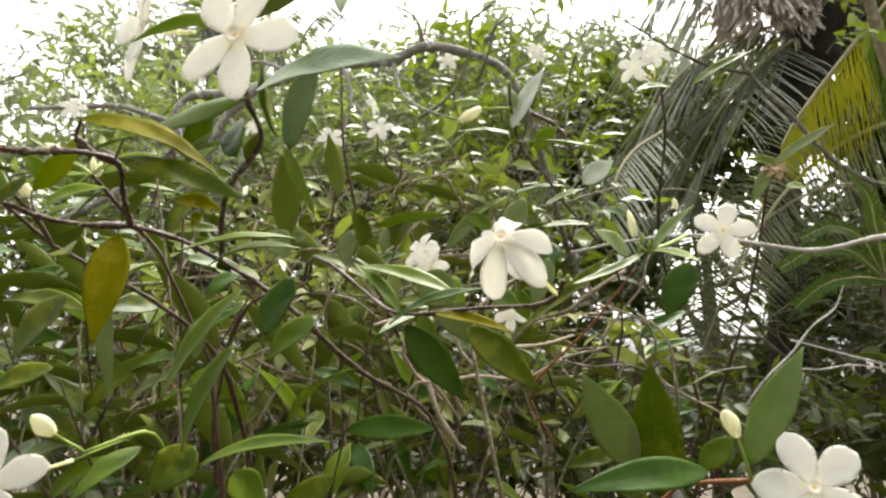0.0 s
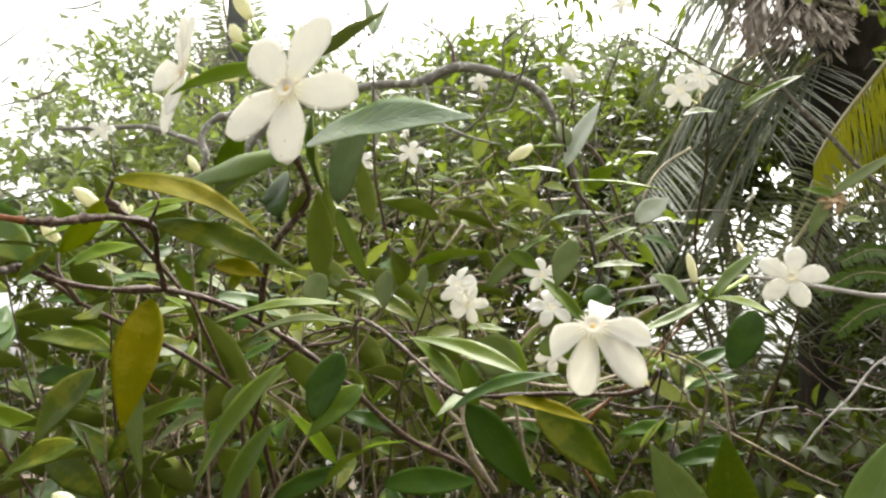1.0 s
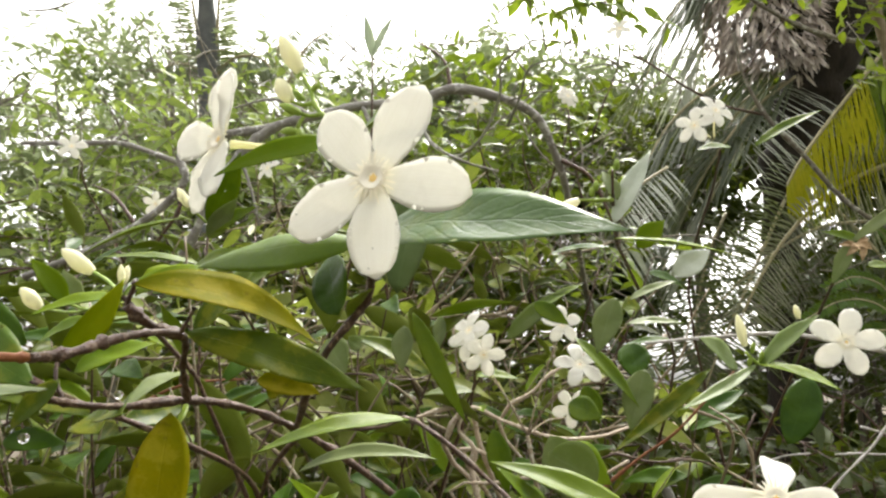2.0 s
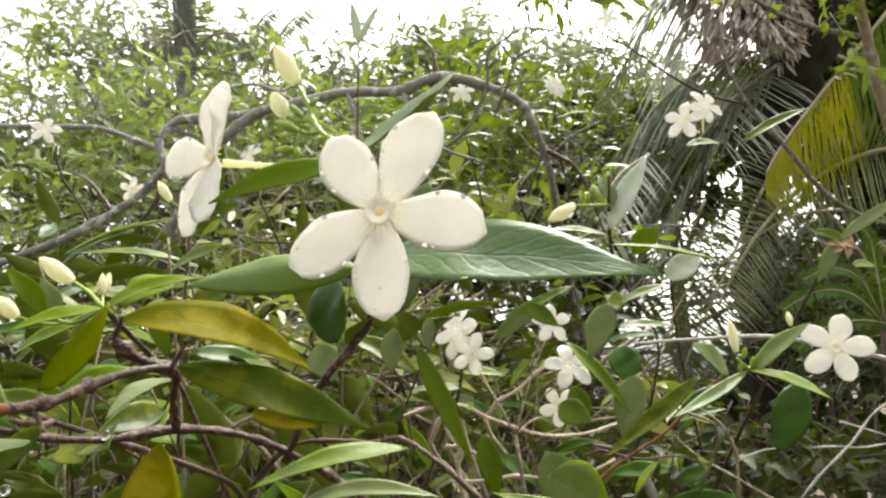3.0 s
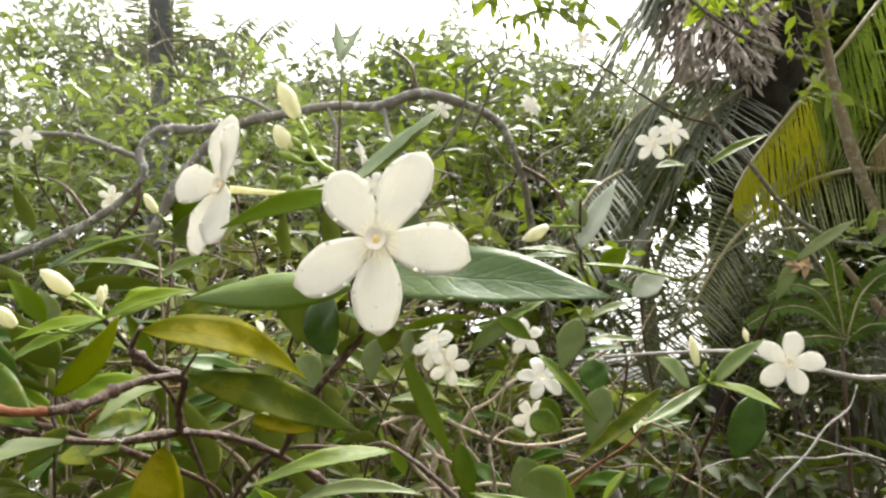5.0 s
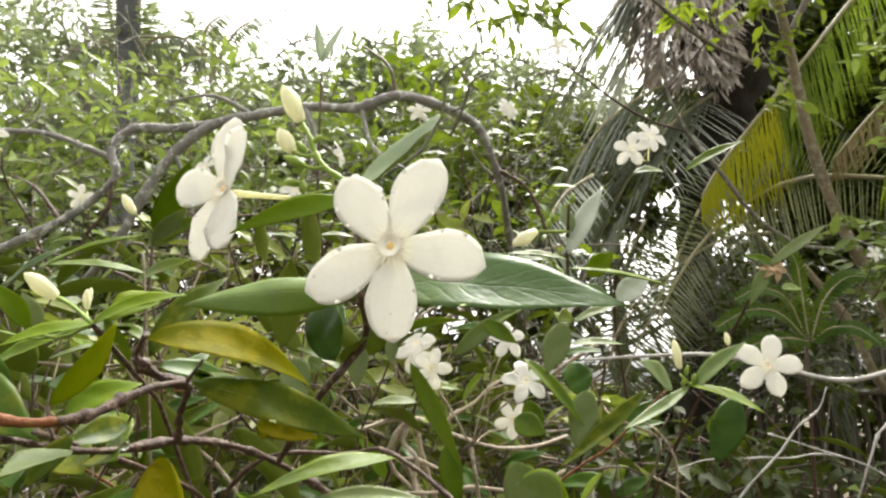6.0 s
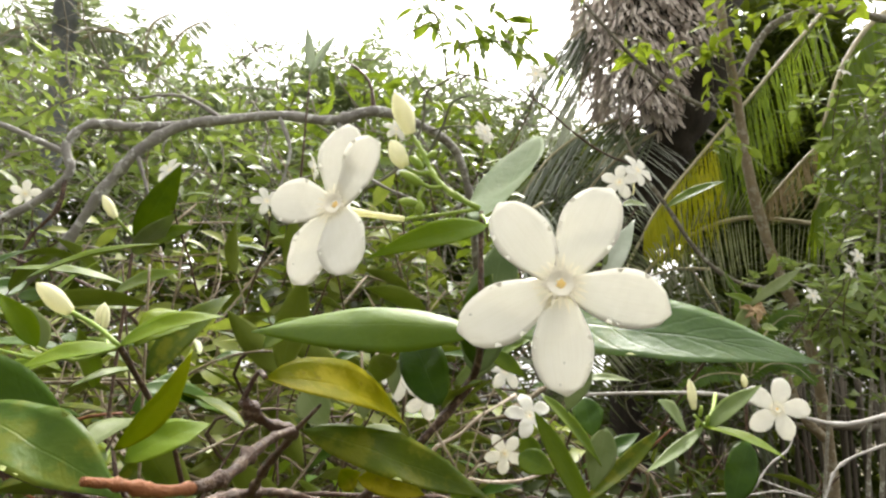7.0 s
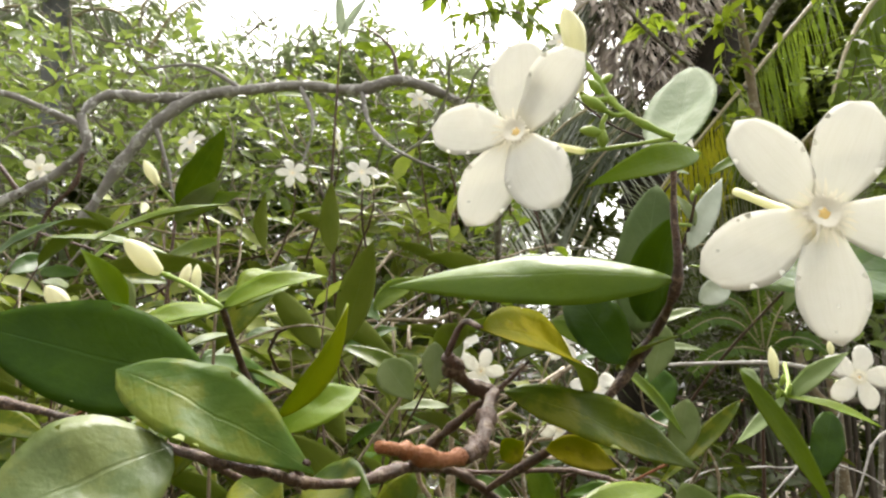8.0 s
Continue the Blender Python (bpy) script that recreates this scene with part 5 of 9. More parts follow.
# the sprig with the upper flower pair before the palm
upper_sprig = thing("flowering_sprig", (0.3500, 0.8500, 0.0000), "thin shoot with a pair of white flowers and a dark leaf", "shrub sprig", "flowering sprigs")
stem(upper_sprig, ((0.5824, 1.4569, 0.0000), (0.4430, 1.2700, 1.1000), (0.3163, 1.0636, 1.5280), (0.2463, 0.7336, 1.6080), (0.2163, 0.6336, 1.6080)), (0.0037, 0.0031, 0.0019, 0.0012, 0.0010), TWIG, "stem", seed=47)
flower(upper_sprig, (0.1873, 0.6136, 1.6220), (-0.50, -0.85, 0.10), 10, 0.0175, (0.2083, 0.6336, 1.6180), wide=0.62, label="open white flower")
flower(upper_sprig, (0.2093, 0.6186, 1.6380), (0.30, -0.90, 0.30), 40, 0.0175, (0.2113, 0.6336, 1.6180), wide=0.62, label="open white flower")
leaf(upper_sprig, (0.2263, 0.6336, 1.6080), (0.1863, 0.6136, 1.5980), 0.0140, (0.00, -0.70, 0.70), GREEN, bend=0.05, fold=0.2)
leaf(upper_sprig, (0.2463, 0.6336, 1.6080), (0.3063, 0.6236, 1.6380), 0.0140, (0.00, -0.70, 0.70), GREEN, bend=0.05, fold=0.2)

# the dry flower on thin grey leaves
dry_sprig = thing("flowering_sprig", (0.4500, 0.8000, 0.0000), "thin shoot with grey-green leaves and one dried brown flower", "shrub sprig", "flowering sprigs")
stem(dry_sprig, ((0.2711, 1.2109, 0.0000), (0.3785, 1.2200, 1.1000), (0.3583, 0.8255, 1.4240), (0.2883, 0.5755, 1.5040)), (0.0037, 0.0031, 0.0015, 0.0012), TWIG, "stem", seed=48)
leaf(dry_sprig, (0.2883, 0.5755, 1.5040), (0.3546, 0.5879, 1.5446), 0.0100, (-0.30, -0.90, 0.20), PALE, bend=0.05, fold=0.2)
leaf(dry_sprig, (0.2883, 0.5755, 1.5040), (0.2686, 0.5754, 1.4694), 0.0120, (-0.30, -0.90, 0.20), PALE, bend=0.05, fold=0.2)
leaf(dry_sprig, (0.2983, 0.5755, 1.5040), (0.2716, 0.5865, 1.5155), 0.0100, (-0.20, -0.80, 0.50), GREEN, bend=0.05, fold=0.2)
leaf(dry_sprig, (0.2983, 0.5755, 1.4840), (0.3262, 0.5903, 1.4863), 0.0100, (-0.20, -0.80, 0.50), GREEN, bend=0.05, fold=0.2)
leaf(dry_sprig, (0.2903, 0.5735, 1.5020), (0.3003, 0.5695, 1.4960), 0.0060, (0.36, -0.80, -0.16), DEAD_PETAL, bend=0.22, fold=0.5, wave=0.25, under=DEAD_PETAL, label="curled dry brown petal")
leaf(dry_sprig, (0.2903, 0.5735, 1.5020), (0.2923, 0.5715, 1.4870), 0.0070, (0.12, -0.80, -0.34), DEAD_PETAL, bend=0.22, fold=0.5, wave=0.25, under=DEAD_PETAL, label="curled dry brown petal")
leaf(dry_sprig, (0.2903, 0.5735, 1.5020), (0.2813, 0.5735, 1.4920), 0.0060, (-0.21, -0.80, -0.24), DEAD_PETAL, bend=0.22, fold=0.5, wave=0.25, under=DEAD_PETAL, label="curled dry brown petal")
leaf(dry_sprig, (0.2903, 0.5735, 1.5020), (0.3013, 0.5755, 1.5070), 0.0050, (0.39, -0.80, 0.06), DEAD_PETAL, bend=0.22, fold=0.5, wave=0.25, under=DEAD_PETAL, label="curled dry brown petal")
leaf(dry_sprig, (0.2903, 0.5735, 1.5020), (0.2793, 0.5775, 1.5020), 0.0050, (-0.27, -0.80, -0.04), DEAD_PETAL, bend=0.22, fold=0.5, wave=0.25, under=DEAD_PETAL, label="curled dry brown petal")

# upright leaf tips against the sky, its haze painted into their colour
sky_shoot = thing("flowering_sprig", (-0.1000, 0.7800, 0.0000), "tall thin shoot with two upright leaves paled for haze", "shrub sprig", "flowering sprigs")
stem(sky_shoot, ((0.2290, 1.3455, 0.0000), (0.0316, 1.2000, 1.1000), (-0.1099, 0.6533, 1.5595), (-0.1099, 0.6333, 1.7095)), (0.0019, 0.0019, 0.0015, 0.0008), TWIG, "stem", seed=61)
leaf(sky_shoot, (-0.1099, 0.6333, 1.7095), (-0.1154, 0.6159, 1.7466), 0.0100, (0.30, -0.90, 0.10), LEAF_HAZED, under=LEAF_HAZED, bend=0.03, fold=0.2)
leaf(sky_shoot, (-0.1099, 0.6333, 1.7095), (-0.0869, 0.6155, 1.7434), 0.0090, (-0.30, -0.90, 0.10), LEAF_HAZED, under=LEAF_HAZED, bend=0.03, fold=0.2)

# ==== the place behind ====

# the old grey branch that arches over the bush
old_branch = thing("old_branch", (0.4500, 1.2500, 0.0000), "thick gnarled grey branch arching over the bush", "branch", "old branches")
stem(old_branch, ((0.4500, 1.2500, 0.0000), (0.4000, 1.1500, 0.9000), (0.2142, 1.2844, 1.4857), (0.1330, 0.9851, 1.6267), (0.1010, 0.8920, 1.6929), (0.0708, 0.8540, 1.7388), (0.0122, 0.8240, 1.7559), (-0.0388, 0.8161, 1.7623), (-0.0817, 0.8220, 1.7481), (-0.1536, 0.8271, 1.7481), (-0.2160, 0.8243, 1.7335), (-0.2627, 0.8203, 1.7191), (-0.3079, 0.8211, 1.6812), (-0.3385, 0.8316, 1.6403), (-0.3824, 0.8500, 1.5654), (-0.4400, 0.8852, 1.5135), (-0.5600, 0.9852, 1.1135)), (0.0172, 0.0112, 0.0048, 0.0046, 0.0048, 0.0055, 0.0064, 0.0067, 0.0062, 0.0060, 0.0058, 0.0058, 0.0058, 0.0056, 0.0052, 0.0052, 0.0043), OLD_BARK, "limb", knots=0.22, seed=50, per=6, sides=10)
stem(old_branch, ((-0.2306, 0.8278, 1.7315), (-0.2879, 0.8246, 1.7171), (-0.3222, 0.8162, 1.7097), (-0.3596, 0.8097, 1.7046), (-0.3768, 0.8058, 1.6795), (-0.3672, 0.8021, 1.6446), (-0.3902, 0.8091, 1.6183), (-0.4312, 0.8082, 1.5864), (-0.4905, 0.8086, 1.5553), (-0.5681, 0.8193, 1.5297)), (0.0053, 0.0052, 0.0048, 0.0046, 0.0046, 0.0048, 0.0048, 0.0043), OLD_BARK, "limb", knots=0.22, seed=51, per=6, sides=9)
stem(old_branch, ((-0.3766, 0.8083, 1.6676), (-0.4092, 0.8079, 1.6808), (-0.4534, 0.8079, 1.6961), (-0.5109, 0.8113, 1.6994), (-0.5920, 0.8161, 1.7040)), (0.0039, 0.0034, 0.0034, 0.0030), OLD_BARK, "limb", knots=0.2, seed=52)
stem(old_branch, ((-0.0460, 0.8000, 1.6530), (-0.0060, 0.8100, 1.6880), (0.0170, 0.8200, 1.7340), (0.0240, 0.8200, 1.7590), (0.0270, 0.8150, 1.7960), (0.0450, 0.8100, 1.8080), (0.0650, 0.8100, 1.8220), (0.0940, 0.8150, 1.8240), (0.1400, 0.8200, 1.8160)), (0.0022, 0.0020, 0.0017, 0.0014, 0.0009), DRAB, "side_twig", knots=0.2, seed=60, per=4, sides=6)
stem(old_branch, ((0.0320, 0.8300, 1.7150), (0.0490, 0.8200, 1.7530), (0.0600, 0.8100, 1.7840), (0.0820, 0.8100, 1.7960)), (0.0020, 0.0016, 0.0013, 0.0008), DRAB, "side_twig", knots=0.2, seed=61, per=4, sides=6)
stem(old_branch, ((0.0650, 0.8100, 1.8220), (0.0660, 0.8100, 1.8560), (0.0620, 0.8000, 1.8780)), (0.0012, 0.0010, 0.0006), DRAB, "side_twig", knots=0.2, seed=71, per=4, sides=6)
stem(old_branch, ((0.0320, 0.8300, 1.7490), (0.0580, 0.8200, 1.7540), (0.0890, 0.8200, 1.7580)), (0.0014, 0.0012, 0.0008), DRAB, "side_twig", knots=0.2, seed=62, per=4, sides=6)
stem(old_branch, ((-0.3706, 0.8023, 1.6446), (-0.3722, 0.8008, 1.6026), (-0.3980, 0.8092, 1.5703), (-0.4057, 0.8078, 1.5298)), (0.0028, 0.0024, 0.0018, 0.0012), TWIG, "side_twig", knots=0.2, seed=63, per=4, sides=6)
stem(old_branch, ((-0.3079, 0.8211, 1.6812), (-0.2902, 0.8185, 1.6374), (-0.2761, 0.8174, 1.5880)), (0.0028, 0.0024, 0.0018, 0.0012), OLD_BARK, "side_twig", knots=0.2, seed=64, per=4, sides=6)
stem(old_branch, ((-0.0388, 0.8164, 1.7609), (-0.0467, 0.8187, 1.8023), (-0.0847, 0.8340, 1.8410)), (0.0028, 0.0024, 0.0018, 0.0012), TWIG, "side_twig", knots=0.2, seed=65, per=4, sides=6)
stem(old_branch, ((-0.2160, 0.8243, 1.7335), (-0.2689, 0.8324, 1.7622), (-0.3334, 0.8572, 1.7635)), (0.0028, 0.0024, 0.0018, 0.0012), OLD_BARK, "side_twig", knots=0.2, seed=66, per=4, sides=6)
stem(old_branch, ((0.1026, 0.8919, 1.6929), (0.1419, 0.8938, 1.6699), (0.1660, 0.9015, 1.6240), (0.1822, 0.9097, 1.5780)), (0.0028, 0.0024, 0.0018, 0.0012), TWIG, "side_twig", knots=0.2, seed=67, per=4, sides=6)
stem(old_branch, ((-0.1536, 0.8271, 1.7481), (-0.1348, 0.8060, 1.6949), (-0.1450, 0.7986, 1.6345)), (0.0028, 0.0024, 0.0018, 0.0012), OLD_BARK, "side_twig", knots=0.2, seed=68, per=4, sides=6)
stem(old_branch, ((-0.4246, 0.8078, 1.5864), (-0.4694, 0.8216, 1.6344), (-0.5085, 0.8409, 1.6538)), (0.0028, 0.0024, 0.0018, 0.0012), TWIG, "side_twig", knots=0.2, seed=69, per=4, sides=6)
stem(old_branch, ((-0.0817, 0.8220, 1.7481), (-0.0654, 0.8025, 1.6881), (-0.0236, 0.7859, 1.6545), (0.0171, 0.7857, 1.6412)), (0.0028, 0.0024, 0.0018, 0.0012), OLD_BARK, "side_twig", knots=0.2, seed=70, per=4, sides=6)

# bare pale twigs inside the bush
bare_twig = thing("bare_twig", (0.0044, 0.6576, 1.2582), "thin bare crooked twig with pale bark", "twig", "bare twigs")
stem(bare_twig, ((0.0044, 0.6576, 1.2582), (-0.0156, 0.5676, 1.3182), (-0.0179, 0.5647, 1.3331), (-0.0160, 0.5617, 1.3471), (-0.0275, 0.5597, 1.3607), (-0.0216, 0.5560, 1.3769)), (0.0025, 0.0023, 0.0021, 0.0018, 0.0016, 0.0014), PALE_TWIG, "stem", knots=0.25, seed=1, per=4, sides=7)
bare_twig = thing("bare_twig", (0.0040, 0.6517, 1.2871), "thin bare crooked twig with pale bark", "twig", "bare twigs")
stem(bare_twig, ((0.0040, 0.6517, 1.2871), (-0.0160, 0.5617, 1.3471), (-0.0042, 0.5620, 1.3416), (0.0089, 0.5622, 1.3360)), (0.0018, 0.0017, 0.0014, 0.0011), PALE_TWIG, "stem", knots=0.25, seed=18, per=4, sides=7)
bare_twig = thing("bare_twig", (0.0321, 0.6637, 1.3189), "thin bare crooked twig with pale bark", "twig", "bare twigs")
stem(bare_twig, ((0.0321, 0.6637, 1.3189), (0.0121, 0.5737, 1.3789), (0.0300, 0.5703, 1.3890), (0.0397, 0.5676, 1.3988), (0.0607, 0.5738, 1.4113), (0.0764, 0.5813, 1.4192)), (0.0016, 0.0015, 0.0013, 0.0012, 0.0010, 0.0014), PALE_TWIG, "stem", knots=0.25, seed=19, per=4, sides=7)
bare_twig = thing("bare_twig", (0.0078, 0.6713, 1.2901), "thin bare crooked twig with pale bark", "twig", "bare twigs")
stem(bare_twig, ((0.0078, 0.6713, 1.2901), (-0.0122, 0.5813, 1.3501), (-0.0207, 0.5562, 1.3756), (-0.0329, 0.5465, 1.3774), (-0.0462, 0.5377, 1.3747), (-0.0572, 0.5290, 1.3714)), (0.0022, 0.0020, 0.0018, 0.0016, 0.0014, 0.0012), PALE_TWIG, "stem", knots=0.25, seed=2, per=4, sides=7)
bare_twig = thing("bare_twig", (-0.0127, 0.6492, 1.3050), "thin bare crooked twig with pale bark", "twig", "bare twigs")
stem(bare_twig, ((-0.0127, 0.6492, 1.3050), (-0.0327, 0.5592, 1.3650), (-0.0216, 0.5560, 1.3769), (0.0048, 0.5663, 1.3676), (0.0485, 0.5762, 1.3537), (0.0845, 0.5837, 1.3545), (0.1100, 0.5907, 1.3618)), (0.0020, 0.0018, 0.0016, 0.0015, 0.0013, 0.0012, 0.0010), PALE_TWIG, "stem", knots=0.25, seed=3, per=4, sides=7)
bare_twig = thing("bare_twig", (-0.0038, 0.6363, 1.2649), "thin bare crooked twig with pale bark", "twig", "bare twigs")
stem(bare_twig, ((-0.0038, 0.6363, 1.2649), (-0.0238, 0.5463, 1.3249), (-0.0030, 0.5448, 1.3249), (0.0219, 0.5422, 1.3290), (0.0635, 0.5398, 1.3266), (0.0924, 0.5347, 1.3413)), (0.0010, 0.0009, 0.0014, 0.0012, 0.0011, 0.0009), PALE_TWIG, "stem", knots=0.25, seed=4, per=4, sides=7)
bare_twig = thing("bare_twig", (0.4490, 0.7300, 1.2730), "thin bare crooked twig with pale bark", "twig", "bare twigs")
stem(bare_twig, ((0.5650, 0.7200, 1.3870), (0.5250, 0.7200, 1.3750), (0.4940, 0.7200, 1.3630), (0.4790, 0.7200, 1.3520), (0.4710, 0.7200, 1.3370), (0.4610, 0.7200, 1.3160), (0.4490, 0.7300, 1.2730)), (0.0016, 0.0015, 0.0014, 0.0013, 0.0011, 0.0010), GREY, "stem", knots=0.4, seed=5, per=4, sides=7)
bare_twig = thing("bare_twig", (0.4770, 0.7600, 1.3200), "thin bare crooked twig with pale bark", "twig", "bare twigs")
stem(bare_twig, ((0.3390, 0.7400, 1.3250), (0.3620, 0.7400, 1.3260), (0.3880, 0.7400, 1.3250), (0.4170, 0.7400, 1.3290), (0.4770, 0.7600, 1.3200)), (0.0007, 0.0009, 0.0009, 0.0008, 0.0005), GREY, "stem", knots=0.4, seed=6, per=4, sides=7)
bare_twig = thing("bare_twig", (0.5280, 0.7000, 1.3120), "thin bare crooked twig with pale bark", "twig", "bare twigs")
stem(bare_twig, ((0.3340, 0.6800, 1.3550), (0.3550, 0.6800, 1.3490), (0.3900, 0.6800, 1.3380), (0.4310, 0.6800, 1.3250), (0.4670, 0.6900, 1.3090), (0.5280, 0.7000, 1.3120)), (0.0008, 0.0008, 0.0008, 0.0008, 0.0008), GREY, "stem", knots=0.4, seed=7, per=4, sides=7)
bare_twig = thing("bare_twig", (0.2650, 0.6300, 1.2950), "thin bare crooked twig with pale bark", "twig", "bare twigs")
stem(bare_twig, ((0.3590, 0.6200, 1.4010), (0.3500, 0.6200, 1.3820), (0.3270, 0.6200, 1.3650), (0.3100, 0.6200, 1.3450), (0.2810, 0.6200, 1.3190), (0.2650, 0.6300, 1.2950)), (0.0004, 0.0006, 0.0008, 0.0008, 0.0008), GREY, "stem", knots=0.4, seed=8, per=4, sides=7)
bare_twig = thing("bare_twig", (0.2046, 0.6434, 1.2583), "thin bare crooked twig with pale bark", "twig", "bare twigs")
stem(bare_twig, ((0.2046, 0.6434, 1.2583), (0.1846, 0.5534, 1.3183), (0.1797, 0.5467, 1.3523), (0.1709, 0.5448, 1.3651), (0.1608, 0.5636, 1.3767)), (0.0011, 0.0010, 0.0009, 0.0007, 0.0006), TAN, "stem", knots=0.25, seed=9, per=4, sides=7)
bare_twig = thing("bare_twig", (0.0915, 0.6090, 1.2652), "thin bare crooked twig with pale bark", "twig", "bare twigs")
stem(bare_twig, ((0.0915, 0.6090, 1.2652), (0.0715, 0.5190, 1.3252), (0.0923, 0.5031, 1.3461), (0.1089, 0.4779, 1.3633), (0.1235, 0.4628, 1.3822), (0.1373, 0.4479, 1.4002)), (0.0011, 0.0010, 0.0009, 0.0008, 0.0007, 0.0006), RED, "stem", knots=0.25, seed=10, per=4, sides=7)
bare_twig = thing("bare_twig", (-0.2329, 0.7427, 1.4245), "thin bare crooked twig with pale bark", "twig", "bare twigs")
stem(bare_twig, ((-0.2329, 0.7427, 1.4245), (-0.2529, 0.6527, 1.4845), (-0.2948, 0.6515, 1.5049), (-0.3313, 0.6520, 1.5151), (-0.3678, 0.6526, 1.5253)), (0.0015, 0.0014, 0.0012, 0.0010, 0.0008), TWIG, "stem", knots=0.25, seed=11, per=4, sides=7)
bare_twig = thing("bare_twig", (-0.3006, 0.8362, 1.4913), "thin bare crooked twig with pale bark", "twig", "bare twigs")
stem(bare_twig, ((-0.3006, 0.8362, 1.4913), (-0.3206, 0.7462, 1.5513), (-0.3385, 0.7523, 1.5275), (-0.3563, 0.7585, 1.5036), (-0.3801, 0.7662, 1.4738)), (0.0018, 0.0017, 0.0015, 0.0013, 0.0010), BARK, "stem", knots=0.25, seed=12, per=4, sides=7)
bare_twig = thing("bare_twig", (-0.3168, 0.6595, 1.3601), "thin bare crooked twig with pale bark", "twig", "bare twigs")
stem(bare_twig, ((-0.3168, 0.6595, 1.3601), (-0.3368, 0.5695, 1.4201), (-0.2717, 0.5658, 1.4159), (-0.2068, 0.5603, 1.4202), (-0.1547, 0.5583, 1.4117)), (0.0015, 0.0014, 0.0012, 0.0010, 0.0008), TAN, "stem", knots=0.25, seed=13, per=4, sides=7)
bare_twig = thing("bare_twig", (-0.1855, 0.5652, 1.2755), "thin bare crooked twig with pale bark", "twig", "bare twigs")
stem(bare_twig, ((-0.1855, 0.5652, 1.2755), (-0.2055, 0.4752, 1.3355), (-0.1782, 0.4886, 1.3606), (-0.1421, 0.5127, 1.3804), (-0.1146, 0.5281, 1.3953)), (0.0014, 0.0013, 0.0011, 0.0009, 0.0008), TAN, "stem", knots=0.25, seed=14, per=4, sides=7)
bare_twig = thing("bare_twig", (-0.1283, 0.7437, 1.3837), "thin bare crooked twig with pale bark", "twig", "bare twigs")
stem(bare_twig, ((-0.1283, 0.7437, 1.3837), (-0.1483, 0.6537, 1.4437), (-0.1070, 0.6465, 1.4641), (-0.0656, 0.6415, 1.4744)), (0.0015, 0.0014, 0.0011, 0.0009), TWIG, "stem", knots=0.25, seed=15, per=4, sides=7)
bare_twig = thing("bare_twig", (-0.1301, 0.6515, 1.3347), "thin bare crooked twig with pale bark", "twig", "bare twigs")
stem(bare_twig, ((-0.1301, 0.6515, 1.3347), (-0.1501, 0.5615, 1.3947), (-0.1113, 0.5570, 1.4032), (-0.0603, 0.5747, 1.3987), (-0.0335, 0.6007, 1.4124)), (0.0012, 0.0011, 0.0009, 0.0008, 0.0007), TWIG, "stem", knots=0.25, seed=16, per=4, sides=7)
bare_twig = thing("bare_twig", (-0.2467, 0.6131, 1.3127), "thin bare crooked twig with pale bark", "twig", "bare twigs")
stem(bare_twig, ((-0.2467, 0.6131, 1.3127), (-0.2667, 0.5231, 1.3727), (-0.2203, 0.5151, 1.3957), (-0.1839, 0.5322, 1.3993)), (0.0013, 0.0012, 0.0010, 0.0008), RED, "stem", knots=0.25, seed=17, per=4, sides=7)
bare_twig = thing("bare_twig", (0.2400, 0.7000, 1.3140), "thin bare crooked twig with pale bark", "twig", "bare twigs")
stem(bare_twig, ((0.2400, 0.7000, 1.3140), (0.2510, 0.7000, 1.3200), (0.2700, 0.7000, 1.3270), (0.2960, 0.7000, 1.3300)), (0.0006, 0.0007, 0.0007, 0.0004), GREY, "stem", knots=0.4, seed=30, per=4, sides=7)
bare_twig = thing("bare_twig", (0.1780, 0.6121, 1.3062), "thin bare crooked twig with pale bark", "twig", "bare twigs")
stem(bare_twig, ((0.1780, 0.6121, 1.3062), (0.1580, 0.5221, 1.3662), (0.1274, 0.4940, 1.3768), (0.1273, 0.5487, 1.3866), (0.1107, 0.5242, 1.4074)), (0.0010, 0.0009, 0.0008, 0.0007, 0.0006), TAN, "stem", knots=0.25, seed=31, per=4, sides=7)
bare_twig = thing("bare_twig", (-0.2558, 0.7576, 1.4024), "thin bare crooked twig with pale bark", "twig", "bare twigs")
stem(bare_twig, ((-0.2558, 0.7576, 1.4024), (-0.2758, 0.6676, 1.4624), (-0.2375, 0.6459, 1.4777), (-0.2205, 0.6528, 1.5047), (-0.2300, 0.6696, 1.5394)), (0.0011, 0.0010, 0.0009, 0.0008, 0.0006), TWIG, "stem", knots=0.25, seed=50, per=4, sides=7)
bare_twig = thing("bare_twig", (-0.0817, 0.7575, 1.2995), "thin bare crooked twig with pale bark", "twig", "bare twigs")
stem(bare_twig, ((-0.0817, 0.7575, 1.2995), (-0.1017, 0.6675, 1.3595), (-0.1362, 0.6543, 1.3693), (-0.1828, 0.7006, 1.3745), (-0.2048, 0.6795, 1.3987)), (0.0011, 0.0010, 0.0009, 0.0008, 0.0006), TAN, "stem", knots=0.25, seed=51, per=4, sides=7)
bare_twig = thing("bare_twig", (-0.1607, 0.6852, 1.3643), "thin bare crooked twig with pale bark", "twig", "bare twigs")
stem(bare_twig, ((-0.1607, 0.6852, 1.3643), (-0.1807, 0.5952, 1.4243), (-0.1535, 0.5841, 1.4388), (-0.1241, 0.5798, 1.4456), (-0.0995, 0.6068, 1.4436)), (0.0011, 0.0010, 0.0009, 0.0008, 0.0006), TAN, "stem", knots=0.25, seed=52, per=4, sides=7)
bare_twig = thing("bare_twig", (-0.3894, 0.8899, 1.3748), "thin bare crooked twig with pale bark", "twig", "bare twigs")
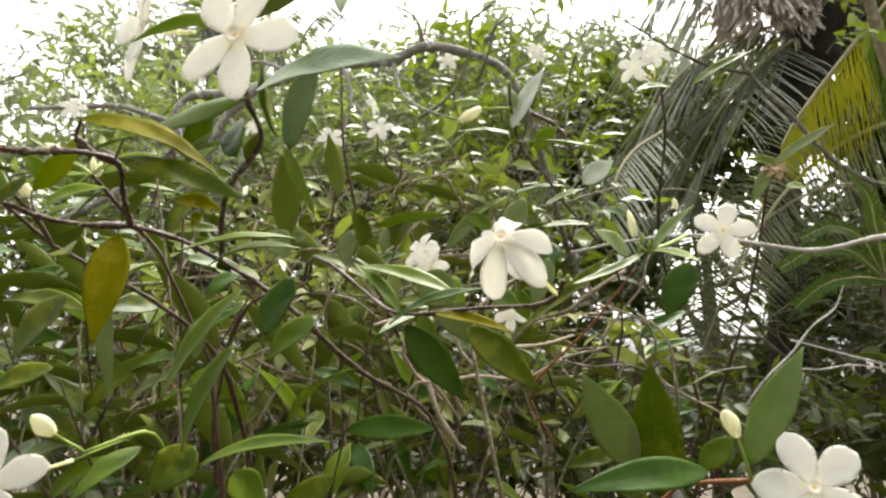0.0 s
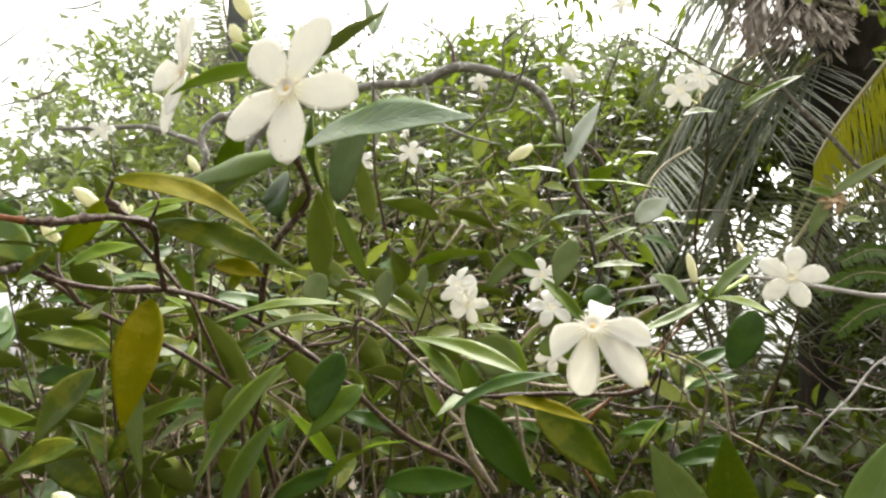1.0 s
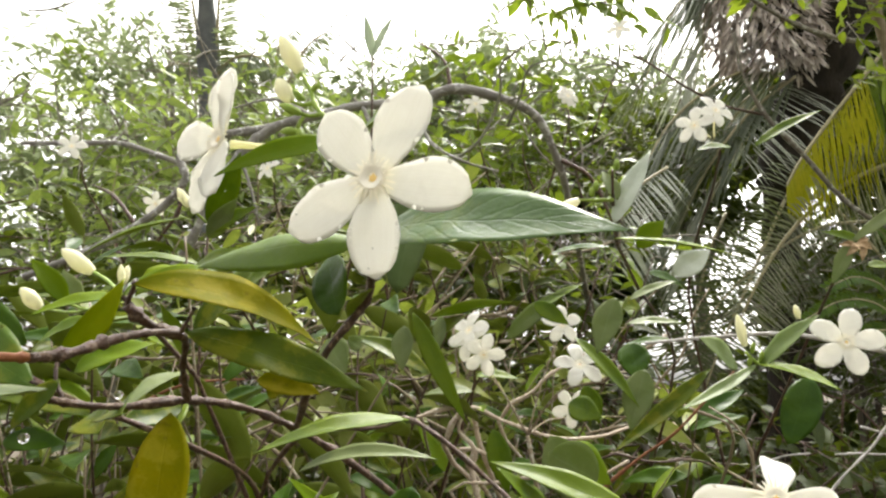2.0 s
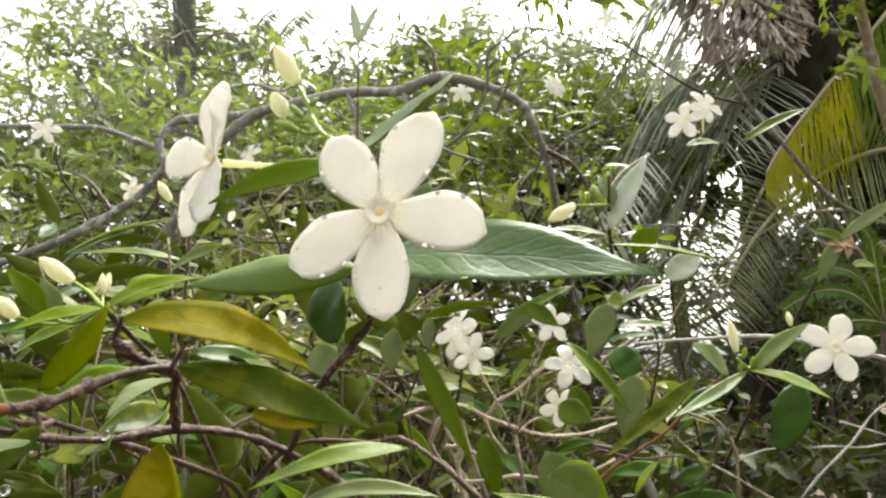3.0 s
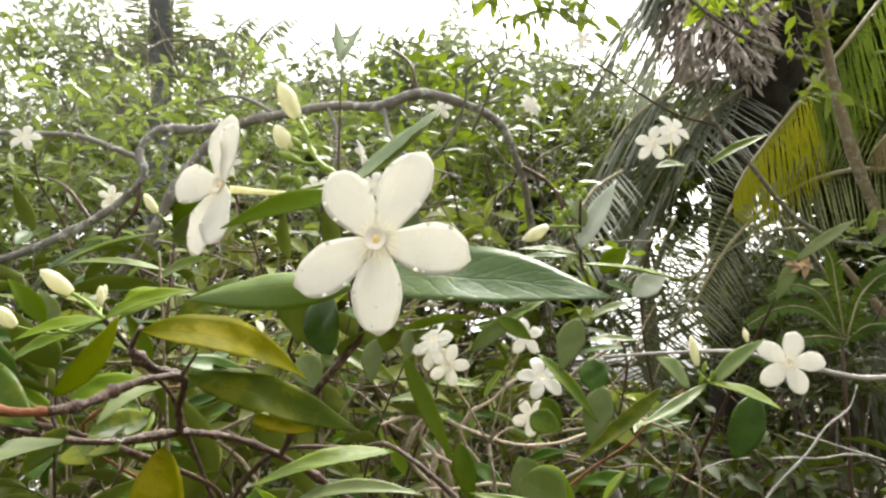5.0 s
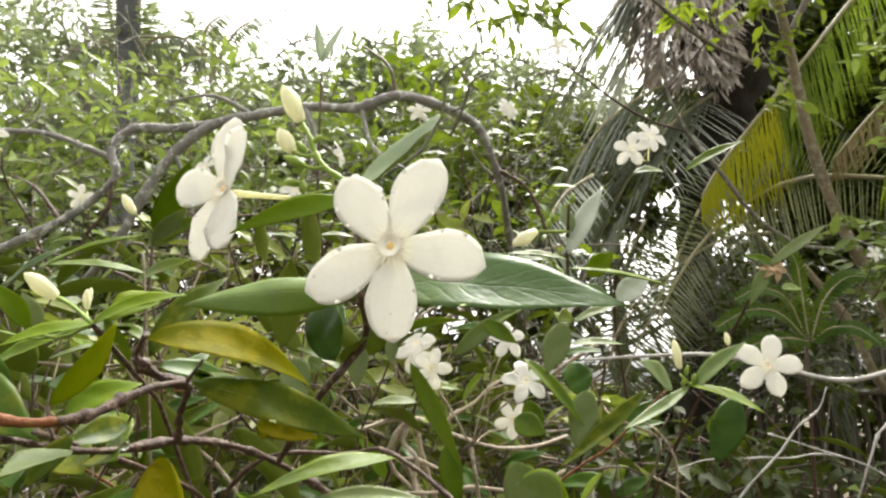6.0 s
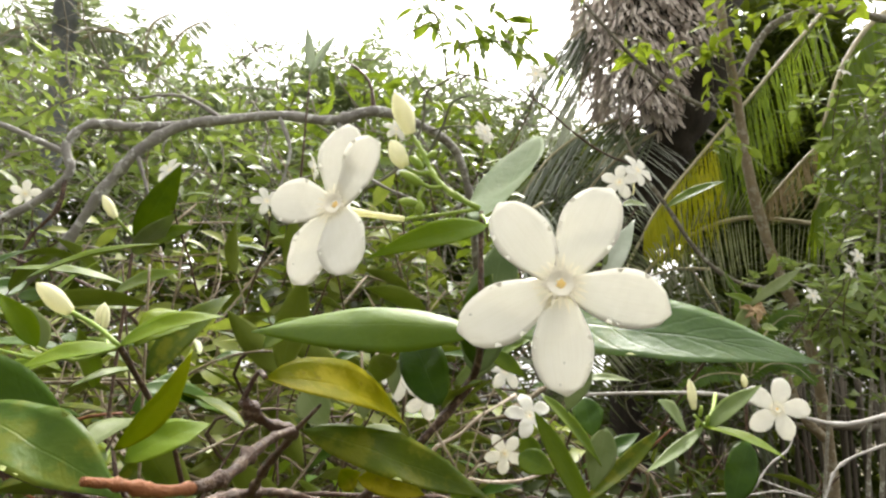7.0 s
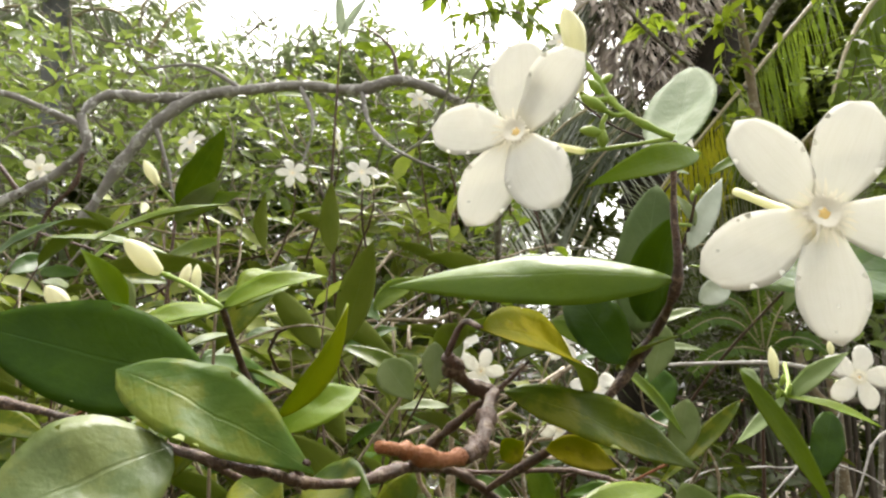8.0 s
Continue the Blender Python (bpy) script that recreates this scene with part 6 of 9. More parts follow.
stem(bare_twig, ((-0.3894, 0.8899, 1.3748), (-0.4094, 0.7999, 1.4348), (-0.4601, 0.7965, 1.4383), (-0.5130, 0.8096, 1.4623), (-0.5522, 0.7894, 1.4665)), (0.0011, 0.0010, 0.0009, 0.0008, 0.0006), TWIG, "stem", knots=0.25, seed=53, per=4, sides=7)
bare_twig = thing("bare_twig", (-0.3475, 0.9084, 1.3508), "thin bare crooked twig with pale bark", "twig", "bare twigs")
stem(bare_twig, ((-0.3475, 0.9084, 1.3508), (-0.3675, 0.8184, 1.4108), (-0.3076, 0.7995, 1.4062), (-0.2501, 0.7816, 1.4178), (-0.2135, 0.7808, 1.4445)), (0.0011, 0.0010, 0.0009, 0.0008, 0.0006), TAN, "stem", knots=0.25, seed=54, per=4, sides=7)
bare_twig = thing("bare_twig", (-0.0556, 0.6539, 1.3332), "thin bare crooked twig with pale bark", "twig", "bare twigs")
stem(bare_twig, ((-0.0556, 0.6539, 1.3332), (-0.0756, 0.5639, 1.3932), (-0.1026, 0.5727, 1.4025), (-0.1265, 0.5610, 1.4009), (-0.1432, 0.5553, 1.3896)), (0.0011, 0.0010, 0.0009, 0.0008, 0.0006), TAN, "stem", knots=0.25, seed=55, per=4, sides=7)
bare_twig = thing("bare_twig", (0.1160, 0.6874, 1.2800), "thin bare crooked twig with pale bark", "twig", "bare twigs")
stem(bare_twig, ((0.1160, 0.6874, 1.2800), (0.0960, 0.5974, 1.3400), (0.1216, 0.5903, 1.3343), (0.1567, 0.6029, 1.3348), (0.1914, 0.6241, 1.3232)), (0.0011, 0.0010, 0.0009, 0.0008, 0.0006), TWIG, "stem", knots=0.25, seed=56, per=4, sides=7)
bare_twig = thing("bare_twig", (-0.2547, 0.8403, 1.3641), "thin bare crooked twig with pale bark", "twig", "bare twigs")
stem(bare_twig, ((-0.2547, 0.8403, 1.3641), (-0.2747, 0.7503, 1.4241), (-0.3112, 0.7271, 1.4221), (-0.3669, 0.7640, 1.4138), (-0.3907, 0.7712, 1.3929)), (0.0011, 0.0010, 0.0009, 0.0008, 0.0006), TAN, "stem", knots=0.25, seed=57, per=4, sides=7)
bare_twig = thing("bare_twig", (-0.1828, 0.9001, 1.3266), "thin bare crooked twig with pale bark", "twig", "bare twigs")
stem(bare_twig, ((-0.1828, 0.9001, 1.3266), (-0.2028, 0.8101, 1.3866), (-0.1497, 0.8278, 1.3919), (-0.0884, 0.7791, 1.3949), (-0.0374, 0.8129, 1.4109)), (0.0011, 0.0010, 0.0009, 0.0008, 0.0006), TAN, "stem", knots=0.25, seed=58, per=4, sides=7)
bare_twig = thing("bare_twig", (-0.2324, 0.8260, 1.3764), "thin bare crooked twig with pale bark", "twig", "bare twigs")
stem(bare_twig, ((-0.2324, 0.8260, 1.3764), (-0.2524, 0.7360, 1.4364), (-0.3037, 0.7630, 1.4574), (-0.3429, 0.7433, 1.4633), (-0.3659, 0.7105, 1.4816)), (0.0011, 0.0010, 0.0009, 0.0008, 0.0006), TWIG, "stem", knots=0.25, seed=59, per=4, sides=7)

# the coconut palm behind
palm = thing("coconut_palm", (1.4523, 3.2098, 0.0000), "tall coconut palm with shade-darkened trunk, dead skirt and drooping fronds", "palm tree", "palms")
stem(palm, ((1.4523, 3.2098, 0.0000), (1.4300, 3.1600, 1.1288), (1.3850, 3.0200, 1.7940), (1.3540, 2.9200, 2.0980), (1.3540, 2.8600, 2.2980), (1.4040, 2.8000, 2.4960), (1.4780, 2.7400, 2.6780), (1.5170, 2.6800, 2.9400), (1.5070, 2.6000, 3.4010)), (0.1500, 0.1150, 0.0850, 0.0750, 0.0750, 0.0950, 0.1250, 0.2000, 0.2500), PALM_SHADED, "trunk", knots=0.25, seed=70, sides=14, per=6)
# dark core added behind the skirt, standing for shade between its bits
stem(palm, ((1.3684, 2.5223, 4.0744), (1.4080, 2.7166, 3.1655), (1.4617, 2.7516, 2.8318)), (0.2400, 0.2200, 0.1000), PALM_SHADED, "crown_base", knots=0.2, seed=71, sides=12, per=6)
rnd = random.Random(9)
core = Vector((1.2750, 2.5770, 3.1454))
skirt = []
for i in range(7500):
    a, v = rnd.uniform(math.pi * 0.8, math.pi * 2.2), rnd.uniform(-1, 1.3)
    w = 0.35 + 0.65 * rnd.random() ** 0.6
    f = math.sqrt(max(0.0, 1 - 0.75 * (v if v < 0 else 0.3 * v) ** 2)) * w
    b = core + Vector((0.33 * f * math.cos(a), 0.28 * f * math.sin(a), 0.50 * v))
    if b.x > 1.36 and b.z < 2.98:
        continue
    size = rnd.uniform(0.03, 0.085)
    e = b + Vector((0.02 * math.cos(a) + rnd.uniform(-0.035, 0.035), 0.03 * math.sin(a), -size))
    if i < 260 and v < 0.4:
        leaf(palm, b, e, size * rnd.uniform(0.12, 0.24), (math.cos(a), math.sin(a), 0.2), DEAD, 0.06, 0.3, under=DEAD)
    else:
        skirt.append((b, e, size * rnd.uniform(0.12, 0.24)))
verts, faces = [], []
for b, e, w in skirt:
    m, length = basis(b, e, (rnd.uniform(-1.3, 1.3), -1, 0.1))
    o = len(verts)
    for s, h in ((0, 0.2), (0.4, 1.0), (0.75, 0.7), (1, 0.05)):
        for v in (-1, 0, 1):
            verts.append(m @ Vector((s * length, v * h * w / 2, 0.15 * w * abs(v) + 0.1 * length * s * s)))
    for s in range(3):
        for v in (0, 1):
            faces.append((o + 3 * s + v, o + 3 * s + v + 1, o + 3 * s + v + 4, o + 3 * s + v + 3))
tagged(part("dead_skirt", mesh_of("dead_skirt", verts, faces, [DEAD]), palm, Matrix.Identity(4)), "skirt of dead grey-brown hanging leaf bits", kind="stuff")
frond(palm, ((2.0860, 2.4000, 3.2410), (1.8130, 2.3700, 2.9350), (1.6280, 2.3450, 2.7230), (1.4640, 2.3250, 2.5400), (1.3240, 2.3050, 2.3820), (1.2040, 2.2850, 2.2450), (1.1160, 2.2650, 2.1360), (1.0680, 2.2500, 2.0630)), (0.10, 0.05, -0.98), 0.420, FROND_M, pairs=290, both=False, single=True, label="yellowing frond with leaflets hanging in a curtain", seed=3, width=0.0058, tip_mat=FROND_Y, turn=0.46, taper=0.62, along=(0.10, 0.34), spread=0.30, ribs=(0.009, 0.008, 0.007, 0.004))
frond(palm, ((2.3090, 2.6000, 2.2480), (1.8740, 2.4600, 2.2270), (1.5610, 2.3900, 2.1930), (1.3720, 2.3500, 2.1220), (1.1930, 2.3000, 2.0100), (1.0470, 2.2600, 1.8810), (0.9370, 2.2200, 1.7480), (0.8500, 2.2000, 1.6100)), (0.10, -0.55, -0.60), 0.330, FROND_L, pairs=94, single=True, label="arched grey-green frond with thin leaflets spread to both sides", seed=4, width=0.0062, spread=1.0, droop=0.30, even=True, sagging=0.6, back=0.9, ribs=(0.010, 0.009, 0.007, 0.004))
frond(palm, ((1.6512, 2.7540, 2.0583), (1.3778, 2.6712, 2.0121), (1.1654, 2.6508, 1.8977), (0.9605, 2.6428, 1.7195), (0.7630, 2.6531, 1.4479)), (0.00, -1.00, -0.30), 0.340, FROND_G, pairs=54, label="low spreading frond with dark leaflets", seed=26, width=0.0085, spread=1.0, droop=0.2, even=True, back=0.8, sagging=0.8, ribs=(0.007, 0.006, 0.005, 0.003))
frond(palm, ((1.0762, 2.8139, 2.1197), (0.9664, 2.7541, 1.9282), (0.9022, 2.7446, 1.7315), (0.8635, 2.7465, 1.4725)), (0.00, -1.00, -0.30), 0.260, FROND_G, pairs=28, label="low spreading frond with dark leaflets", seed=27, width=0.0080, spread=1.0, droop=0.2, even=True, sagging=0.8, ribs=(0.007, 0.006, 0.005, 0.003))
frond(palm, ((1.4020, 2.7500, 2.3170), (1.2550, 2.6800, 2.1150), (1.1300, 2.6200, 1.9180), (1.0090, 2.5800, 1.7130), (0.8960, 2.5600, 1.5120), (0.8190, 2.5600, 1.3400)), (0.00, -0.80, -0.45), 0.300, FROND_G, pairs=56, label="low spreading frond with dark leaflets", seed=30, width=0.0070, spread=1.0, droop=0.25, even=True, sagging=0.7, back=0.5, ribs=(0.008, 0.007, 0.005, 0.003))
# fronds made pale so their leaflets look lit by the sky
frond(palm, ((1.1383, 2.6050, 3.4136), (1.0140, 2.5743, 3.0785), (0.9610, 2.5833, 2.7868), (0.9690, 2.5929, 2.4810)), (-0.60, -0.05, -0.78), 0.500, FROND_SKYLIT, pairs=44, both=False, label="drooping frond, silvery sky sheen painted on long slanting leaflets", seed=21, width=0.0075, spread=0.1, sagging=0.5, ribs=(0.006, 0.005, 0.004, 0.002))
frond(palm, ((1.3220, 2.7384, 2.7098), (1.1409, 2.6711, 2.5686), (0.9816, 2.6111, 2.3873), (0.8593, 2.6139, 2.1395)), (-0.60, -0.05, -0.78), 0.460, FROND_SKYLIT, pairs=40, both=False, label="drooping frond, silvery sky sheen painted on long slanting leaflets", seed=22, width=0.0075, spread=0.1, sagging=0.5, ribs=(0.006, 0.005, 0.004, 0.002))
frond(palm, ((1.3371, 2.6962, 2.6630), (1.1811, 2.6180, 2.5720), (1.0765, 2.5889, 2.4809), (0.9868, 2.5657, 2.3579)), (0.90, -0.20, -0.25), 0.340, FROND_SKYLIT, pairs=26, both=False, label="frond with silvery sheen painted on leaflets arching over the trunk", seed=23, width=0.0058, spread=0.1, sagging=2.2, ribs=(0.006, 0.005, 0.004, 0.002))
frond(palm, ((1.1999, 2.7405, 2.4655), (1.0492, 2.6798, 2.2859), (0.9299, 2.6205, 2.0935), (0.8218, 2.6254, 1.8325)), (-0.58, -0.05, -0.78), 0.400, FROND_SKYLIT, pairs=36, both=False, label="drooping frond, silvery sky sheen painted on long slanting leaflets", seed=24, width=0.0068, spread=0.1, sagging=0.5, ribs=(0.006, 0.005, 0.004, 0.002))
frond(palm, ((1.2950, 2.6600, 3.4220), (1.1070, 2.6200, 3.1070), (0.9800, 2.6000, 2.8290), (0.9060, 2.6000, 2.5670)), (-0.55, -0.05, -0.80), 0.380, FROND_SKYLIT, pairs=40, both=False, label="drooping frond, silvery sky sheen painted on long slanting leaflets", seed=28, width=0.0065, spread=0.1, sagging=0.5, ribs=(0.006, 0.005, 0.004, 0.002))
frond(palm, ((1.4950, 2.8000, 3.1620), (1.2490, 2.7400, 2.9550), (1.0690, 2.7000, 2.7330), (0.9520, 2.7000, 2.4910)), (-0.60, -0.05, -0.76), 0.420, FROND_G, pairs=44, both=False, label="drooping grey-green frond", seed=29, width=0.0075, spread=0.15, sagging=0.5, ribs=(0.006, 0.005, 0.004, 0.002))
# small frond, likewise with skylight painted on
frond(palm, ((0.6579, 2.2153, 2.1286), (0.5332, 2.1372, 2.0316), (0.4538, 2.0634, 1.9047), (0.4344, 2.0432, 1.7531)), (0.70, -0.30, -0.60), 0.200, FROND_SKYLIT, pairs=26, both=False, label="small curled frond with pale sheen painted on its leaflets", seed=25, width=0.0085, spread=0.1, sagging=1.0, ribs=(0.006, 0.005, 0.004, 0.002))
frond(palm, ((1.3188, 2.5715, 2.7064), (1.0328, 2.5284, 2.6108), (0.7912, 2.4985, 2.4276), (0.5537, 2.5240, 1.9896)), (-0.55, 0.00, -0.80), 0.460, FROND_G, pairs=46, spread=0.6, label="drooping grey-green frond", seed=5, width=0.0085, ribs=(0.007, 0.006, 0.005, 0.003))
frond(palm, ((1.3220, 2.5873, 2.6325), (1.1113, 2.5487, 2.4692), (0.8940, 2.5345, 2.1997), (0.6965, 2.5476, 1.7929)), (-0.62, 0.00, -0.75), 0.460, FROND_G, pairs=46, spread=0.6, label="drooping grey-green frond", seed=15, width=0.0085, ribs=(0.007, 0.006, 0.005, 0.003))
frond(palm, ((1.4249, 2.6686, 3.1382), (1.1407, 2.5949, 3.1811), (0.9296, 2.5502, 3.0458), (0.6957, 2.5756, 2.6062)), (-0.50, 0.00, -0.85), 0.440, FROND_G, pairs=46, spread=0.6, label="drooping grey-green frond", seed=7, width=0.0085, ribs=(0.007, 0.006, 0.005, 0.003))
frond(palm, ((2.4860, 2.3000, 2.9920), (2.2360, 2.3000, 2.8030), (1.9670, 2.3000, 2.5800), (1.7650, 2.3000, 2.3880), (1.6310, 2.3000, 2.2460)), (0.15, 0.00, -0.98), 0.190, FROND_D, width=0.007, pairs=80, spread=0.7, label="dry brown frond", seed=8, ribs=(0.010, 0.009, 0.007, 0.004))
frond(palm, ((1.5227, 2.7765, 2.1164), (1.6285, 2.7066, 1.8980), (1.7014, 2.6489, 1.6452), (1.7225, 2.6149, 1.3169)), (0.35, 0.00, -0.90), 0.360, FROND_G, pairs=44, label="low drooping frond", seed=10, width=0.0085, ribs=(0.007, 0.006, 0.005, 0.003))
frond(palm, ((0.3272, 2.5412, 2.0528), (0.0977, 2.4754, 2.0251), (-0.1945, 2.4319, 1.9354), (-0.4380, 2.4062, 1.7343)), (-0.30, 0.00, -0.95), 0.360, FROND_G, pairs=50, label="low frond behind the bush", seed=11, width=0.0085, ribs=(0.007, 0.006, 0.005, 0.003))
frond(palm, ((2.2955, 2.0422, 3.0951), (1.9931, 2.0092, 2.9637), (1.7749, 1.9903, 2.7162), (1.6299, 1.9705, 2.4264)), (0.10, 0.00, -0.95), 0.400, FROND_M, pairs=60, label="green frond overhead", seed=13)
frond(palm, ((2.4946, 2.2870, 2.7972), (2.2189, 2.2380, 2.7221), (1.9627, 2.2150, 2.5166), (1.7683, 2.2087, 2.1964)), (0.10, 0.00, -0.95), 0.360, FROND_M, pairs=50, label="green frond overhead", seed=14)

# the thin leaning tree beside the palm
thin_tree = thing("tree", (1.6721, 1.9618, 0.0000), "slender leaning tree with smooth grey-brown trunk and yellow-green leaves", "tree", "trees behind the shrub")
stem(thin_tree, ((1.6721, 1.9618, 0.0000), (1.5221, 1.9618, 1.1235), (1.4286, 1.8597, 1.4113), (1.3325, 1.7753, 1.6202), (1.1745, 1.6951, 1.8486), (1.0534, 1.6092, 2.0800), (1.0032, 1.5606, 2.2383), (0.9218, 1.4886, 2.4761), (0.8725, 1.4367, 2.7429)), (0.0220, 0.0180, 0.0165, 0.0155, 0.0145, 0.0135, 0.0125, 0.0115, 0.0105), TREE_BARK, "trunk", knots=0.12, seed=80, sides=10, per=6)
stem(thin_tree, ((0.9940, 1.5700, 2.2140), (0.8450, 1.5500, 2.2380), (0.7280, 1.5100, 2.2700), (0.6310, 1.4700, 2.3090), (0.5460, 1.4400, 2.3640), (0.4630, 1.4300, 2.4390)), (0.0065, 0.0055, 0.0048, 0.0040, 0.0032), BARK, "limb", knots=0.15, seed=81)
stem(thin_tree, ((0.7080, 1.5800, 2.0400), (0.5790, 1.5300, 2.0510), (0.4860, 1.5000, 2.0880), (0.4030, 1.4700, 2.1310), (0.3380, 1.4500, 2.1580)), (0.0030, 0.0028, 0.0024, 0.0018), TWIG, "limb", knots=0.15, seed=82)
stem(thin_tree, ((1.2260, 1.7200, 1.7620), (1.0490, 1.7000, 1.7750), (0.9170, 1.6600, 1.8390), (0.8080, 1.6200, 1.9490), (0.7080, 1.5800, 2.0400), (0.6510, 1.5500, 2.1370), (0.6270, 1.5200, 2.2300)), (0.0065, 0.0060, 0.0055, 0.0045, 0.0030), BARK, "limb", knots=0.15, seed=83)
stem(thin_tree, ((0.6510, 1.5500, 2.1370), (0.7150, 1.5300, 2.2180), (0.7620, 1.5100, 2.2820), (0.7880, 1.5000, 2.3790)), (0.0026, 0.0022, 0.0016), TWIG, "limb", knots=0.2, seed=86)
stem(thin_tree, ((1.4315, 1.8738, 1.3452), (1.3253, 1.8224, 1.4104), (1.2536, 1.8005, 1.5546), (1.1152, 1.7809, 1.7302)), (0.0140, 0.0130, 0.0110, 0.0080), TREE_BARK, "limb", knots=0.15, seed=84)
stem(thin_tree, ((0.9825, 1.5410, 2.2936), (1.0980, 1.5156, 2.4780), (1.2866, 1.5223, 2.5648), (1.5035, 1.5421, 2.5744), (1.7974, 1.5533, 2.5754)), (0.0090, 0.0100, 0.0120, 0.0140), BARK, "limb", knots=0.15, seed=85)
foliage("crown", (((0.895, 1.491, 2.341), (0.075, 0.100, 0.120), 46), ((0.923, 1.516, 2.210), (0.060, 0.080, 0.090), 34), ((0.721, 1.473, 2.346), (0.088, 0.080, 0.058), 28), ((1.185, 1.448, 2.495), (0.106, 0.150, 0.076), 40), ((1.002, 1.464, 2.537), (0.182, 0.200, 0.091), 90), ((0.860, 1.538, 2.055), (0.059, 0.100, 0.059), 14),), 0.052, FRESH_MASS, "", "", 0.45, 0.5, 0.8, 31, thin_tree, BARK)
foliage("crown", (((0.123, 1.460, 2.344), (0.105, 0.100, 0.047), 54), ((0.256, 1.460, 2.289), (0.049, 0.080, 0.060), 36), ((0.345, 1.470, 2.315), (0.043, 0.080, 0.043), 27), ((0.240, 1.440, 2.488), (0.200, 0.200, 0.064), 80),), 0.062, MASS_MID, "", "", 0.32, 0.85, 0.6, 32, thin_tree, TWIG)

# the thicket beside the fence
right_shrub = thing("shrub", (1.1652, 1.4746, 0.0000), "dense shrub of small dark green leaves beside the fence", "shrub", "thicket shrubs")
stem(right_shrub, ((1.3621, 1.7822, 0.0000), (1.0852, 1.5246, 0.8913), (1.1652, 1.4746, 1.6826)), (0.0074, 0.0056, 0.0019), BARK, "stem", seed=101, sides=6, knots=0.15)
stem(right_shrub, ((1.3779, 1.8070, 0.0000), (1.2170, 1.5014, 1.1748), (1.3488, 1.4281, 2.2497)), (0.0074, 0.0056, 0.0019), BARK, "stem", seed=102, sides=6, knots=0.15)
stem(right_shrub, ((1.1106, 1.7749, 0.0000), (1.2758, 1.5513, 1.0535), (1.3865, 1.5279, 2.0069)), (0.0074, 0.0056, 0.0019), BARK, "stem", seed=103, sides=6, knots=0.15)
stem(right_shrub, ((1.1753, 1.8321, 0.0000), (1.2701, 1.5305, 0.8243), (1.2949, 1.4863, 1.5485)), (0.0074, 0.0056, 0.0019), BARK, "stem", seed=104, sides=6, knots=0.15)
stem(right_shrub, ((1.5861, 1.5487, 0.0000), (1.4157, 1.5189, 1.0460), (1.5063, 1.4631, 1.9920)), (0.0074, 0.0056, 0.0019), BARK, "stem", seed=105, sides=6, knots=0.15)
foliage("crown", (((1.165, 1.475, 1.683), (0.153, 0.200, 0.153), 420), ((1.349, 1.428, 2.250), (0.133, 0.250, 0.207), 360), ((1.387, 1.528, 2.007), (0.106, 0.200, 0.198), 260), ((1.295, 1.486, 1.549), (0.167, 0.250, 0.195), 120), ((1.506, 1.463, 1.992), (0.177, 0.300, 0.443), 700),), 0.050, MASS, "", "", 0.42, 0.3, 0.70, 101, right_shrub, BARK)
twig_mass("twig_tangle", (((1.165, 1.475, 1.683), (0.153, 0.200, 0.153), 420), ((1.349, 1.428, 2.250), (0.133, 0.250, 0.207), 360), ((1.387, 1.528, 2.007), (0.106, 0.200, 0.198), 260), ((1.295, 1.486, 1.549), (0.167, 0.250, 0.195), 120), ((1.506, 1.463, 1.992), (0.177, 0.300, 0.443), 700),), 5, 0.200, 0.0018, BARK, "", 106, right_shrub)
# low shrub whose leaf colour already holds the palm's shade
fern_shrub = thing("shrub", (1.5924, 2.5626, 0.0000), "low shrub under the palm, leaves coloured dark as shade", "shrub", "thicket shrubs")
stem(fern_shrub, ((1.2648, 2.6385, 0.0000), (1.5124, 2.6126, 0.8681), (1.5924, 2.5626, 1.6361)), (0.0074, 0.0056, 0.0019), BARK, "stem", seed=102, sides=6, knots=0.15)
stem(fern_shrub, ((2.0314, 2.7252, 0.0000), (1.6322, 2.5938, 0.9035), (1.7520, 2.5251, 1.7071)), (0.0074, 0.0056, 0.0019), BARK, "stem", seed=103, sides=6, knots=0.15)
foliage("crown", (((1.592, 2.563, 1.636), (0.211, 0.250, 0.129), 340), ((1.752, 2.525, 1.707), (0.211, 0.250, 0.141), 340), ((1.335, 2.334, 1.426), (0.229, 0.300, 0.115), 300), ((1.241, 2.390, 1.701), (0.130, 0.150, 0.206), 300), ((1.096, 2.396, 1.527), (0.096, 0.150, 0.128), 90), ((0.861, 2.717, 2.331), (0.202, 0.200, 0.252), 400), ((0.750, 3.028, 2.396), (0.278, 0.200, 0.306), 800),), 0.065, MASS_SHADED, "", "", 0.30, 0.3, 0.70, 102, fern_shrub, BARK)
twig_mass("twig_tangle", (((1.592, 2.563, 1.636), (0.211, 0.250, 0.129), 340), ((1.752, 2.525, 1.707), (0.211, 0.250, 0.141), 340), ((1.335, 2.334, 1.426), (0.229, 0.300, 0.115), 300), ((1.241, 2.390, 1.701), (0.130, 0.150, 0.206), 300), ((1.096, 2.396, 1.527), (0.096, 0.150, 0.128), 90), ((0.861, 2.717, 2.331), (0.202, 0.200, 0.252), 400), ((0.750, 3.028, 2.396), (0.278, 0.200, 0.306), 800),), 5, 0.260, 0.0023, BARK, "", 107, fern_shrub)
left_shrub = thing("shrub", (-0.7227, 1.4167, 0.0000), "tall shrub with yellow-green leaves behind the old branch", "shrub", "thicket shrubs")
stem(left_shrub, ((-0.6087, 1.5220, 0.0000), (-0.8027, 1.4667, 1.0245), (-0.7227, 1.4167, 1.9491)), (0.0074, 0.0056, 0.0019), BARK, "stem", seed=103, sides=6, knots=0.15)
